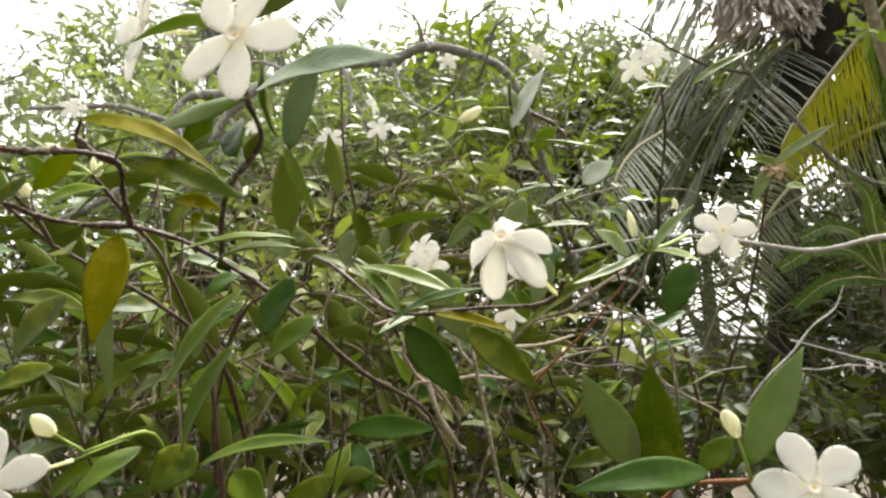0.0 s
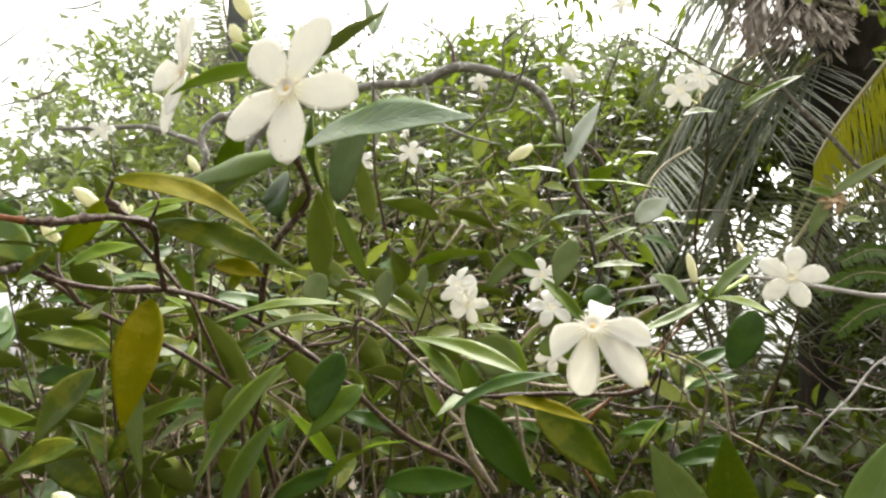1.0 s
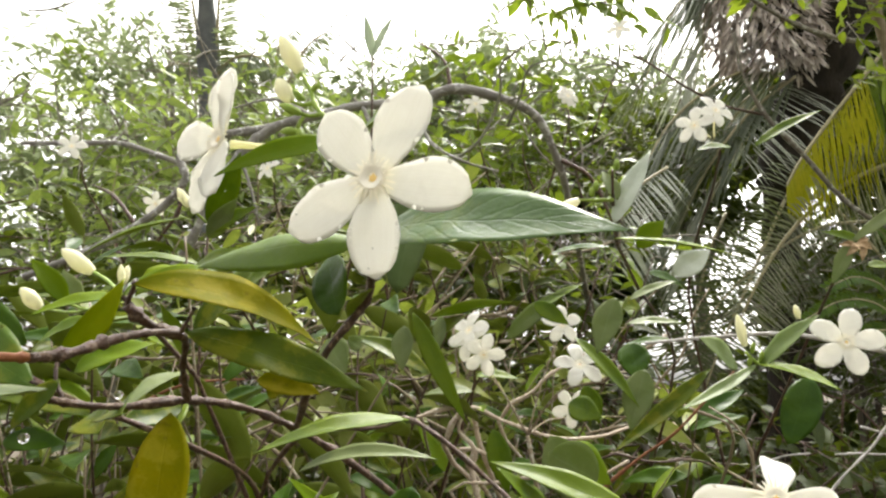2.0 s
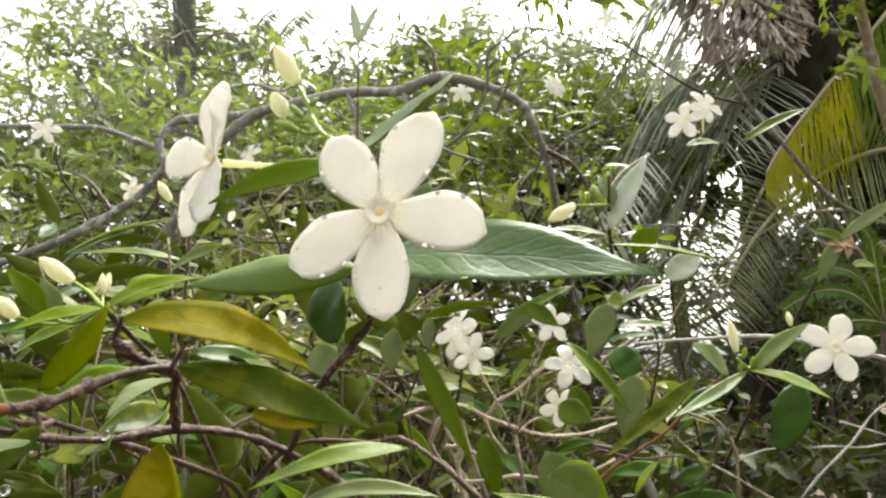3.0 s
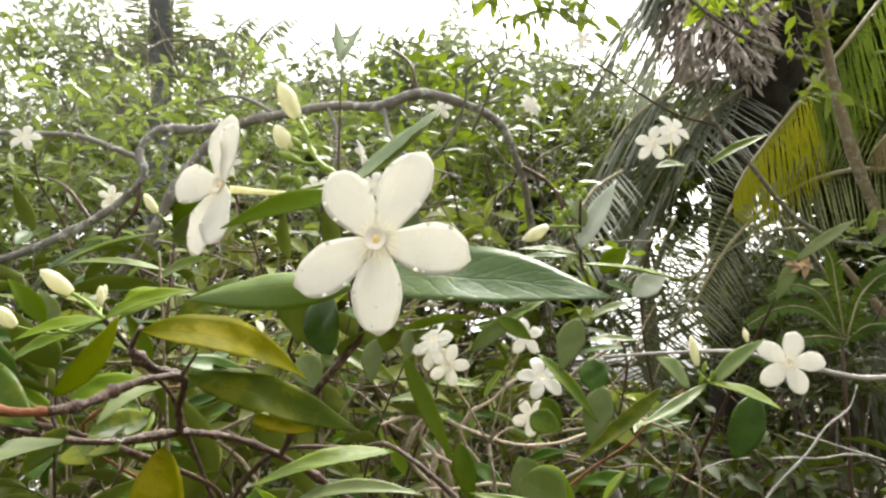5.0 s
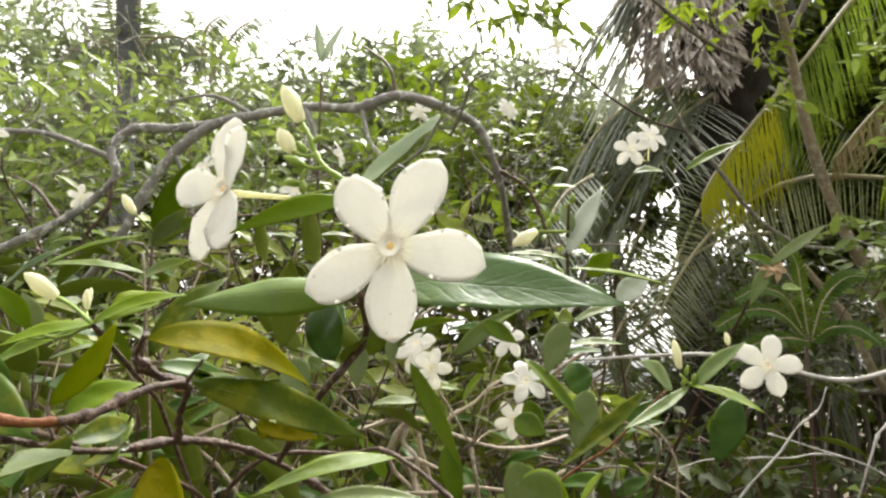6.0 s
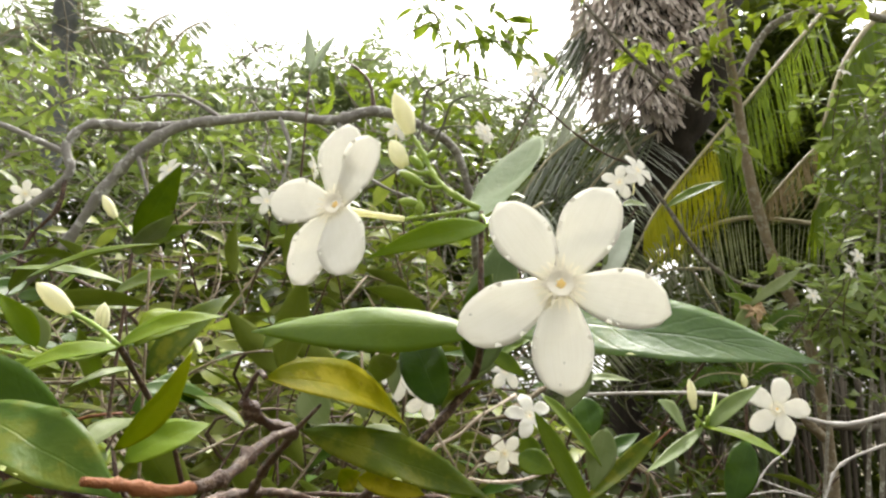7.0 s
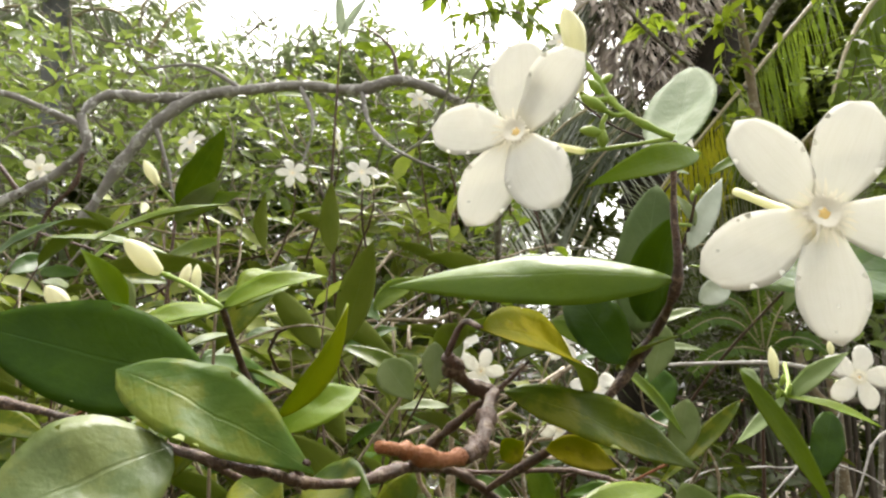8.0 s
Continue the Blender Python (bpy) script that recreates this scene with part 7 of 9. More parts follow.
stem(left_shrub, ((-0.6962, 1.5617, 0.0000), (-0.6195, 1.4924, 1.0530), (-0.4364, 1.4682, 2.0060)), (0.0074, 0.0056, 0.0019), BARK, "stem", seed=104, sides=6, knots=0.15)
stem(left_shrub, ((-0.8169, 1.6415, 0.0000), (-0.6607, 1.4353, 0.8936), (-0.5986, 1.3539, 1.6872)), (0.0074, 0.0056, 0.0019), BARK, "stem", seed=105, sides=6, knots=0.15)
stem(left_shrub, ((-0.5869, 1.7632, 0.0000), (-0.4751, 1.4782, 0.9603), (-0.3074, 1.4396, 1.8205)), (0.0074, 0.0056, 0.0019), BARK, "stem", seed=106, sides=6, knots=0.15)
stem(left_shrub, ((-0.4789, 1.7818, 0.0000), (-0.7722, 1.4782, 0.9353), (-0.9818, 1.4398, 1.7706)), (0.0074, 0.0056, 0.0019), BARK, "stem", seed=107, sides=6, knots=0.15)
foliage("crown", (((-0.723, 1.417, 1.949), (0.305, 0.300, 0.129), 588), ((-0.436, 1.468, 2.006), (0.239, 0.300, 0.101), 392), ((-0.599, 1.354, 1.687), (0.261, 0.250, 0.163), 672), ((-0.307, 1.440, 1.821), (0.219, 0.300, 0.146), 475), ((-0.982, 1.440, 1.771), (0.248, 0.300, 0.339), 588), ((-0.882, 1.639, 2.212), (0.208, 0.300, 0.069), 182),), 0.043, MASS, "", "", 0.36, 0.3, 0.70, 103, left_shrub, BARK)
twig_mass("twig_tangle", (((-0.723, 1.417, 1.949), (0.305, 0.300, 0.129), 420), ((-0.436, 1.468, 2.006), (0.239, 0.300, 0.101), 280), ((-0.599, 1.354, 1.687), (0.261, 0.250, 0.163), 480), ((-0.307, 1.440, 1.821), (0.219, 0.300, 0.146), 340), ((-0.982, 1.440, 1.771), (0.248, 0.300, 0.339), 420), ((-0.882, 1.639, 2.212), (0.208, 0.300, 0.069), 130),), 22, 0.200, 0.0018, BARK, "", 108, left_shrub)
middle_shrub = thing("shrub", (-0.0684, 1.5001, 0.0000), "shrub with fresh leaves behind the flowers", "shrub", "thicket shrubs")
stem(middle_shrub, ((0.2524, 1.8470, 0.0000), (-0.1484, 1.5501, 0.9831), (-0.0684, 1.5001, 1.8662)), (0.0074, 0.0056, 0.0019), BARK, "stem", seed=104, sides=6, knots=0.15)
stem(middle_shrub, ((0.1058, 1.5672, 0.0000), (0.0062, 1.5734, 1.0407), (0.1608, 1.5467, 1.9814)), (0.0074, 0.0056, 0.0019), BARK, "stem", seed=105, sides=6, knots=0.15)
stem(middle_shrub, ((0.2962, 1.8577, 0.0000), (-0.0076, 1.4632, 0.8706), (0.0531, 1.3263, 1.6413)), (0.0074, 0.0056, 0.0019), BARK, "stem", seed=106, sides=6, knots=0.15)
stem(middle_shrub, ((0.3559, 1.7293, 0.0000), (0.1424, 1.5416, 0.9154), (0.2732, 1.4830, 1.7308)), (0.0074, 0.0056, 0.0019), BARK, "stem", seed=107, sides=6, knots=0.15)
stem(middle_shrub, ((0.2041, 1.6140, 0.0000), (0.1758, 1.6955, 1.1593), (0.2600, 1.7908, 2.2186)), (0.0074, 0.0056, 0.0019), BARK, "stem", seed=108, sides=6, knots=0.15)
foliage("crown", (((-0.068, 1.500, 1.866), (0.235, 0.300, 0.156), 460), ((0.161, 1.547, 1.981), (0.153, 0.300, 0.139), 220), ((0.053, 1.326, 1.641), (0.226, 0.250, 0.113), 380), ((0.273, 1.483, 1.731), (0.078, 0.300, 0.130), 90), ((0.260, 1.791, 2.219), (0.182, 0.300, 0.083), 150), ((-0.080, 1.751, 2.141), (0.250, 0.300, 0.094), 320),), 0.052, MASS_MID, "", "", 0.36, 0.3, 0.70, 104, middle_shrub, BARK)
twig_mass("twig_tangle", (((-0.068, 1.500, 1.866), (0.235, 0.300, 0.156), 460), ((0.161, 1.547, 1.981), (0.153, 0.300, 0.139), 330), ((0.053, 1.326, 1.641), (0.226, 0.250, 0.113), 380), ((0.273, 1.483, 1.731), (0.078, 0.300, 0.130), 120), ((0.260, 1.791, 2.219), (0.182, 0.300, 0.083), 240), ((-0.080, 1.751, 2.141), (0.250, 0.300, 0.094), 320),), 20, 0.208, 0.0018, BARK, "", 109, middle_shrub)
pale_shrub = thing("shrub", (-0.0918, 0.8735, 0.0000), "tangled shrub of pale grey-green leaves and tan twigs", "shrub", "thicket shrubs")
stem(pale_shrub, ((0.2067, 1.0743, 0.0000), (-0.1718, 0.9235, 0.7708), (-0.0918, 0.8735, 1.4417)), (0.0074, 0.0056, 0.0019), TAN, "stem", seed=105, sides=6, knots=0.15)
stem(pale_shrub, ((-0.2653, 0.9057, 0.0000), (-0.0877, 1.0277, 0.8569), (-0.0036, 1.0818, 1.6139)), (0.0074, 0.0056, 0.0019), TAN, "stem", seed=106, sides=6, knots=0.15)
foliage("crown", (((-0.092, 0.874, 1.442), (0.160, 0.220, 0.076), 190), ((-0.004, 1.082, 1.614), (0.173, 0.120, 0.082), 150), ((-0.320, 1.124, 1.618), (0.146, 0.120, 0.064), 90), ((-0.305, 0.905, 1.432), (0.167, 0.220, 0.083), 190), ((0.130, 0.960, 1.380), (0.125, 0.150, 0.070), 100), ((-0.060, 0.893, 1.333), (0.181, 0.220, 0.063), 170), ((-0.335, 0.931, 1.330), (0.181, 0.220, 0.063), 170),), 0.050, MASS_PALE, "", "", 0.38, 0.3, 1.00, 105, pale_shrub, TAN)
twig_mass("twig_tangle", (((-0.092, 0.874, 1.442), (0.160, 0.220, 0.076), 190), ((-0.004, 1.082, 1.614), (0.173, 0.120, 0.082), 150), ((-0.320, 1.124, 1.618), (0.146, 0.120, 0.064), 90), ((-0.305, 0.905, 1.432), (0.167, 0.220, 0.083), 190), ((0.130, 0.960, 1.380), (0.125, 0.150, 0.070), 100), ((-0.060, 0.893, 1.333), (0.181, 0.220, 0.063), 170), ((-0.335, 0.931, 1.330), (0.181, 0.220, 0.063), 170),), 11, 0.200, 0.0018, TAN, "", 110, pale_shrub)
# inner leaves, near black to paint the shade inside the bush
deep_shrub = thing("shrub", (-0.1712, 1.2344, 0.0000), "inner leaves of the bush, coloured dark green as shade", "shrub", "thicket shrubs")
stem(deep_shrub, ((0.1473, 1.5808, 0.0000), (-0.2512, 1.2844, 0.7972), (-0.1712, 1.2344, 1.4944)), (0.0074, 0.0056, 0.0019), TWIG, "stem", seed=106, sides=6, knots=0.15)
stem(deep_shrub, ((-0.5216, 1.5246, 0.0000), (-0.4082, 1.3163, 0.7750), (-0.5652, 1.2982, 1.4499)), (0.0074, 0.0056, 0.0019), TWIG, "stem", seed=107, sides=6, knots=0.15)
foliage("crown", (((-0.171, 1.234, 1.494), (0.420, 0.220, 0.160), 650), ((-0.565, 1.298, 1.450), (0.300, 0.220, 0.200), 480), ((0.178, 1.256, 1.411), (0.188, 0.140, 0.125), 250), ((-0.103, 1.272, 1.280), (0.559, 0.250, 0.120), 650), ((0.552, 1.346, 1.240), (0.248, 0.140, 0.090), 200), ((-0.824, 1.296, 1.388), (0.191, 0.150, 0.287), 300), ((-1.156, 1.350, 1.639), (0.197, 0.150, 0.172), 420),), 0.055, MASS_SHADED, "", "", 0.36, 0.3, 1.00, 106, deep_shrub, TWIG)
twig_mass("twig_tangle", (((-0.171, 1.234, 1.494), (0.420, 0.220, 0.160), 650), ((-0.565, 1.298, 1.450), (0.300, 0.220, 0.200), 480), ((0.178, 1.256, 1.411), (0.188, 0.140, 0.125), 250), ((-0.103, 1.272, 1.280), (0.559, 0.250, 0.120), 650), ((0.552, 1.346, 1.240), (0.248, 0.140, 0.090), 200), ((-0.824, 1.296, 1.388), (0.191, 0.150, 0.287), 300),), 5, 0.220, 0.0019, TWIG, "", 111, deep_shrub)
# hedge at the foot, its shade painted in by dark leaves
low_hedge = thing("shrub", (-0.8914, 2.1614, 0.0000), "low hedge coloured dark as shade at the foot of the bush", "shrub", "thicket shrubs")
stem(low_hedge, ((-0.9720, 2.2141, 0.0000), (-0.9714, 2.2114, 0.6756), (-0.8914, 2.1614, 1.2511)), (0.0074, 0.0056, 0.0019), TWIG, "stem", seed=107, sides=6, knots=0.15)
stem(low_hedge, ((-1.0569, 2.4404, 0.0000), (-0.4405, 2.1461, 0.6661), (0.0904, 2.0309, 1.2322)), (0.0074, 0.0056, 0.0019), TWIG, "stem", seed=108, sides=6, knots=0.15)
foliage("crown", (((-0.891, 2.161, 1.251), (0.693, 0.350, 0.314), 900), ((0.090, 2.031, 1.232), (0.693, 0.350, 0.281), 900), ((1.050, 2.032, 1.100), (0.521, 0.200, 0.139), 300), ((-1.628, 2.258, 1.273), (0.495, 0.150, 0.429), 600), ((-0.357, 1.915, 1.101), (1.329, 0.300, 0.133), 900),), 0.085, MASS_SHADED, "", "", 0.40, 0.3, 1.00, 107, low_hedge, TWIG)
twig_mass("twig_tangle", (((-0.891, 2.161, 1.251), (0.693, 0.350, 0.314), 900), ((0.090, 2.031, 1.232), (0.693, 0.350, 0.281), 900), ((1.050, 2.032, 1.100), (0.521, 0.200, 0.139), 300), ((-1.628, 2.258, 1.273), (0.495, 0.150, 0.429), 600), ((-0.357, 1.915, 1.101), (1.329, 0.300, 0.133), 900),), 8, 0.340, 0.0030, TWIG, "", 112, low_hedge)

# unseen thicket added behind and beside the camera to block low light
blocker_thicket = thing("shrub", (-1.9000, -2.0000, 0.0000), "unseen dense dark shrub added to block light round the camera", "shrub", "thicket shrubs")
stem(blocker_thicket, ((-1.5645, -1.9845, 0.0000), (-2.2000, -1.9000, 1.3000), (-2.5000, -2.0000, 2.0000)), (0.0186, 0.0124, 0.0050), BARK, "stem", seed=0, sides=6)
stem(blocker_thicket, ((-1.6969, -1.9843, 0.0000), (-1.9000, -1.9000, 1.3000), (-1.9000, -1.9000, 2.0000)), (0.0186, 0.0124, 0.0050), BARK, "stem", seed=1, sides=6)
stem(blocker_thicket, ((-1.5034, -1.8842, 0.0000), (-1.6000, -1.9000, 1.3000), (-1.3000, -1.8000, 2.0000)), (0.0186, 0.0124, 0.0050), BARK, "stem", seed=2, sides=6)
foliage("crown", (((-1.90, -2.00, 1.30), (1.30, 0.60, 1.40), 2600),), 0.13, MASS_SHADED, "", "", 0.4, 0.3, 0.8, 300, blocker_thicket)
blocker_thicket = thing("shrub", (0.3000, -2.5000, 0.0000), "unseen dense dark shrub added to block light round the camera", "shrub", "thicket shrubs")
stem(blocker_thicket, ((0.6428, -2.1568, 0.0000), (0.0000, -2.4000, 1.2000), (-0.3000, -2.5000, 1.8500)), (0.0186, 0.0124, 0.0050), BARK, "stem", seed=3, sides=6)
stem(blocker_thicket, ((0.4049, -2.1505, 0.0000), (0.3000, -2.4000, 1.2000), (0.3000, -2.4000, 1.8500)), (0.0186, 0.0124, 0.0050), BARK, "stem", seed=4, sides=6)
stem(blocker_thicket, ((0.3287, -2.4731, 0.0000), (0.6000, -2.4000, 1.2000), (0.9000, -2.3000, 1.8500)), (0.0186, 0.0124, 0.0050), BARK, "stem", seed=5, sides=6)
foliage("crown", (((0.30, -2.50, 1.20), (1.40, 0.60, 1.30), 2600),), 0.13, MASS_SHADED, "", "", 0.4, 0.3, 0.8, 301, blocker_thicket)
blocker_thicket = thing("shrub", (2.4000, -1.8000, 0.0000), "unseen dense dark shrub added to block light round the camera", "shrub", "thicket shrubs")
stem(blocker_thicket, ((2.4898, -1.7890, 0.0000), (2.1000, -1.7000, 1.3000), (1.8000, -1.8000, 2.0000)), (0.0186, 0.0124, 0.0050), BARK, "stem", seed=6, sides=6)
stem(blocker_thicket, ((2.2276, -1.6572, 0.0000), (2.4000, -1.7000, 1.3000), (2.4000, -1.7000, 2.0000)), (0.0186, 0.0124, 0.0050), BARK, "stem", seed=7, sides=6)
stem(blocker_thicket, ((2.6994, -1.7453, 0.0000), (2.7000, -1.7000, 1.3000), (3.0000, -1.6000, 2.0000)), (0.0186, 0.0124, 0.0050), BARK, "stem", seed=8, sides=6)
foliage("crown", (((2.40, -1.80, 1.30), (1.30, 0.70, 1.40), 2600),), 0.13, MASS_SHADED, "", "", 0.4, 0.3, 0.8, 302, blocker_thicket)
blocker_thicket = thing("shrub", (-3.2000, 0.3000, 0.0000), "unseen dense dark shrub added to block light round the camera", "shrub", "thicket shrubs")
stem(blocker_thicket, ((-3.6118, 0.6037, 0.0000), (-3.5000, 0.4000, 1.2000), (-3.8000, 0.3000, 1.8500)), (0.0186, 0.0124, 0.0050), BARK, "stem", seed=9, sides=6)
stem(blocker_thicket, ((-3.2676, 0.6355, 0.0000), (-3.2000, 0.4000, 1.2000), (-3.2000, 0.4000, 1.8500)), (0.0186, 0.0124, 0.0050), BARK, "stem", seed=10, sides=6)
stem(blocker_thicket, ((-2.6430, 0.4322, 0.0000), (-2.9000, 0.4000, 1.2000), (-2.6000, 0.5000, 1.8500)), (0.0186, 0.0124, 0.0050), BARK, "stem", seed=11, sides=6)
foliage("crown", (((-3.20, 0.30, 1.20), (0.60, 1.30, 1.30), 2600),), 0.13, MASS_SHADED, "", "", 0.4, 0.3, 0.8, 303, blocker_thicket)
blocker_thicket = thing("shrub", (3.6000, 0.6000, 0.0000), "unseen dense dark shrub added to block light round the camera", "shrub", "thicket shrubs")
stem(blocker_thicket, ((3.5644, 0.7820, 0.0000), (3.3000, 0.7000, 1.3000), (3.0000, 0.6000, 2.0000)), (0.0186, 0.0124, 0.0050), BARK, "stem", seed=12, sides=6)
stem(blocker_thicket, ((3.8295, 0.8085, 0.0000), (3.6000, 0.7000, 1.3000), (3.6000, 0.7000, 2.0000)), (0.0186, 0.0124, 0.0050), BARK, "stem", seed=13, sides=6)
stem(blocker_thicket, ((3.8533, 0.8170, 0.0000), (3.9000, 0.7000, 1.3000), (4.2000, 0.8000, 2.0000)), (0.0186, 0.0124, 0.0050), BARK, "stem", seed=14, sides=6)
foliage("crown", (((3.60, 0.60, 1.30), (0.60, 1.30, 1.40), 2600),), 0.13, MASS_SHADED, "", "", 0.4, 0.3, 0.8, 304, blocker_thicket)

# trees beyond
# these crowns are pale because haze is painted into their leaves
tree((-0.6597, 6.6866, 0.0000), (-0.6597, 6.6866, 4.7877), (((-0.660, 6.687, 4.488), (1.216, 0.800, 0.365), 1485), ((0.181, 6.556, 4.559), (0.790, 0.800, 0.365), 1080), ((-1.314, 6.818, 4.300), (0.790, 0.800, 0.304), 810), ((-0.314, 6.560, 4.849), (0.182, 0.400, 0.182), 108), ((0.162, 6.467, 4.974), (0.182, 0.400, 0.304), 148),), 0.080, 0.150, MASS_HAZED, "leafy tree with a ragged, haze-tinted grey-green crown", 201, ratio=0.36, twigs=3)
tree((1.1140, 6.9621, 0.0000), (1.1140, 6.9621, 4.7776), (((1.114, 6.962, 4.478), (0.977, 0.800, 0.521), 1215), ((2.025, 6.876, 4.299), (0.847, 0.800, 0.521), 1080), ((1.420, 6.835, 4.864), (0.391, 0.500, 0.261), 216),), 0.080, 0.150, MASS_HAZED, "leafy tree with a ragged, haze-tinted grey-green crown", 202, ratio=0.36, twigs=3)
tree((-2.5644, 5.0067, 0.0000), (-2.5644, 5.0067, 4.2192), (((-2.564, 5.007, 3.919), (0.782, 0.700, 0.304), 810), ((-1.828, 4.931, 3.802), (0.521, 0.700, 0.217), 567), ((-3.348, 5.070, 4.121), (0.782, 0.700, 0.565), 810), ((-1.577, 4.859, 3.975), (0.261, 0.500, 0.130), 121), ((-2.753, 4.949, 4.299), (0.434, 0.500, 0.217), 175),), 0.060, 0.110, MASS_HAZED, "tall tree with loose feathery haze-tinted crown against the sky", 203, ratio=0.36, twigs=3)
# two trees with the thicket's shade in their leaf colour
tree((-0.6714, 5.5202, 0.0000), (-0.6714, 5.5202, 3.0518), (((-0.671, 5.520, 2.752), (2.006, 0.600, 0.812), 3740), ((-2.328, 5.300, 2.437), (1.824, 0.600, 0.869), 3400), ((0.565, 5.378, 2.629), (1.242, 0.600, 0.860), 2890),), 0.060, 0.160, MASS_SHADED, "tree in shade-dark colour filling the back of the thicket", 204, ratio=0.36, twigs=3)
tree((3.3152, 3.9994, 0.0000), (3.3152, 3.9994, 2.7840), (((3.315, 3.999, 2.484), (1.173, 0.500, 0.938), 4420), ((4.359, 3.848, 2.990), (1.318, 0.500, 1.398), 4420), ((2.933, 3.842, 3.908), (0.799, 0.500, 0.879), 3400), ((2.839, 3.853, 2.978), (0.650, 0.400, 0.726), 3600), ((2.426, 3.927, 2.897), (0.344, 0.400, 0.459), 1190),), 0.060, 0.160, MASS_SHADED, "tree in shade-dark colour filling the back of the thicket", 205, ratio=0.36, twigs=2)
# back layer of trees, again in the haze-tinted leaf colour
tree((-1.2233, 6.2396, 0.0000), (-1.2233, 6.2396, 3.8828), (((-1.223, 6.240, 3.583), (1.806, 0.500, 0.657), 2970), ((-3.030, 6.183, 3.556), (1.720, 0.500, 0.730), 2970), ((0.643, 6.182, 3.623), (1.242, 0.500, 0.565), 2025), ((-4.631, 6.397, 3.585), (1.303, 0.500, 1.042), 1620),), 0.070, 0.170, MASS_HAZED, "broad tree behind the hedge, tinted grey-green with haze", 208, ratio=0.36, twigs=2)
# bushes in the same shaded leaf colour, dark between trunks and fronds
tree((1.2315, 3.9103, 0.0000), (1.2315, 3.9103, 3.0793), (((1.231, 3.900, 2.708), (0.350, 0.300, 0.359), 2900), ((0.720, 3.900, 2.658), (0.219, 0.300, 0.402), 1700), ((0.835, 4.050, 2.022), (0.254, 0.300, 0.412), 1800), ((1.934, 3.950, 1.825), (0.198, 0.300, 0.322), 1500), ((2.414, 3.950, 1.853), (0.280, 0.300, 0.385), 1900), ((1.851, 4.000, 2.973), (0.198, 0.300, 0.350), 1100), ((1.747, 4.000, 1.254), (0.223, 0.300, 0.250), 900), ((0.930, 3.900, 2.920), (0.340, 0.250, 0.190), 1300), ((1.480, 3.900, 2.330), (0.130, 0.250, 0.150), 160), ((1.425, 4.000, 1.925), (0.319, 0.250, 0.317), 80),), 0.050, 0.120, MASS_SHADED, "bush in shade-dark colour behind the palm fronds", 207, ratio=0.36, twigs=2)
tree((-1.1426, 4.3566, 0.0000), (-1.1426, 4.3566, 1.5900), (((-1.143, 4.357, 1.290), (2.084, 0.500, 0.591), 4420), ((1.105, 4.101, 1.049), (1.459, 0.500, 0.347), 2550), ((2.887, 3.903, 1.308), (1.496, 0.500, 0.534), 3740),), 0.060, 0.130, MASS_SHADED, "low bushes in shade-dark colour under the trees", 206, ratio=0.36, twigs=2)
# distant palm, haze put into the colour of trunk and fronds
far_palm = thing("coconut_palm", (-1.9220, 4.3640, 0.0000), "distant palm with a dark, haze-tinted crown against the bright sky", "palm tree", "palms")
stem(far_palm, ((-1.9220, 4.3640, 0.0000), (-1.8720, 4.3640, 2.1736), (-1.9220, 4.3640, 3.6226), (-1.9405, 4.1778, 4.4816)), (0.0700, 0.0550, 0.0650, 0.0850, 0.0300), HAZED_BARK, "trunk", seed=90, sides=9)
frond(far_palm, ((-1.9220, 4.3640, 3.6226), (-1.9902, 4.3161, 3.8832), (-2.0410, 4.2575, 4.1814), (-2.0730, 4.1963, 4.4798)), (-0.80, 0.00, -0.20), 0.24, FROND_HAZED, pairs=34, width=0.014, seed=120, spread=0.5)
frond(far_palm, ((-1.9031, 4.3614, 3.6229), (-1.8577, 4.2975, 3.8850), (-1.8329, 4.2284, 4.1842), (-1.8081, 4.1592, 4.4834)), (0.80, 0.00, -0.20), 0.24, FROND_HAZED, pairs=34, width=0.014, seed=121, spread=0.5)
frond(far_palm, ((-1.9204, 4.3720, 3.5853), (-2.0783, 4.3613, 3.7326), (-2.2675, 4.3878, 3.7300), (-2.4123, 4.4409, 3.5786)), (0.00, 0.00, -1.00), 0.24, FROND_HAZED, pairs=34, width=0.014, seed=122, spread=0.5)
frond(far_palm, ((-1.9015, 4.3693, 3.5855), (-1.7377, 4.3135, 3.7372), (-1.5485, 4.2870, 3.7398), (-1.3906, 4.2978, 3.5925)), (0.00, 0.00, -1.00), 0.24, FROND_HAZED, pairs=34, width=0.014, seed=123, spread=0.5)
frond(far_palm, ((-1.3462, 4.3244, 3.4437), (-1.2598, 4.2712, 3.6316), (-1.1528, 4.2234, 3.7825), (-1.0050, 4.1846, 3.8667)), (0.30, 0.00, -0.80), 0.15, FROND_HAZED, pairs=26, width=0.013, seed=130, spread=0.8)
frond(far_palm, ((-1.3873, 4.3137, 3.5178), (-1.3955, 4.2738, 3.7045), (-1.3625, 4.2446, 3.8170), (-1.2523, 4.2127, 3.8933)), (0.30, 0.00, -0.80), 0.15, FROND_HAZED, pairs=26, width=0.013, seed=131, spread=0.8)

# small flowers scattered through the bush
blossom = thing("blossom_shoot", (-0.2332, 0.8883, 1.5257), "thin upright shoot ending in a small white flower", "flower", "small blossoms")
stem(blossom, ((-0.2332, 0.8883, 1.5257), (-0.2467, 0.8623, 1.5747), (-0.2602, 0.8213, 1.6237), (-0.2602, 0.8163, 1.6437)), (0.0014, 0.0013, 0.0011, 0.0009), TWIG, "stem", per=3, sides=6, seed=0)
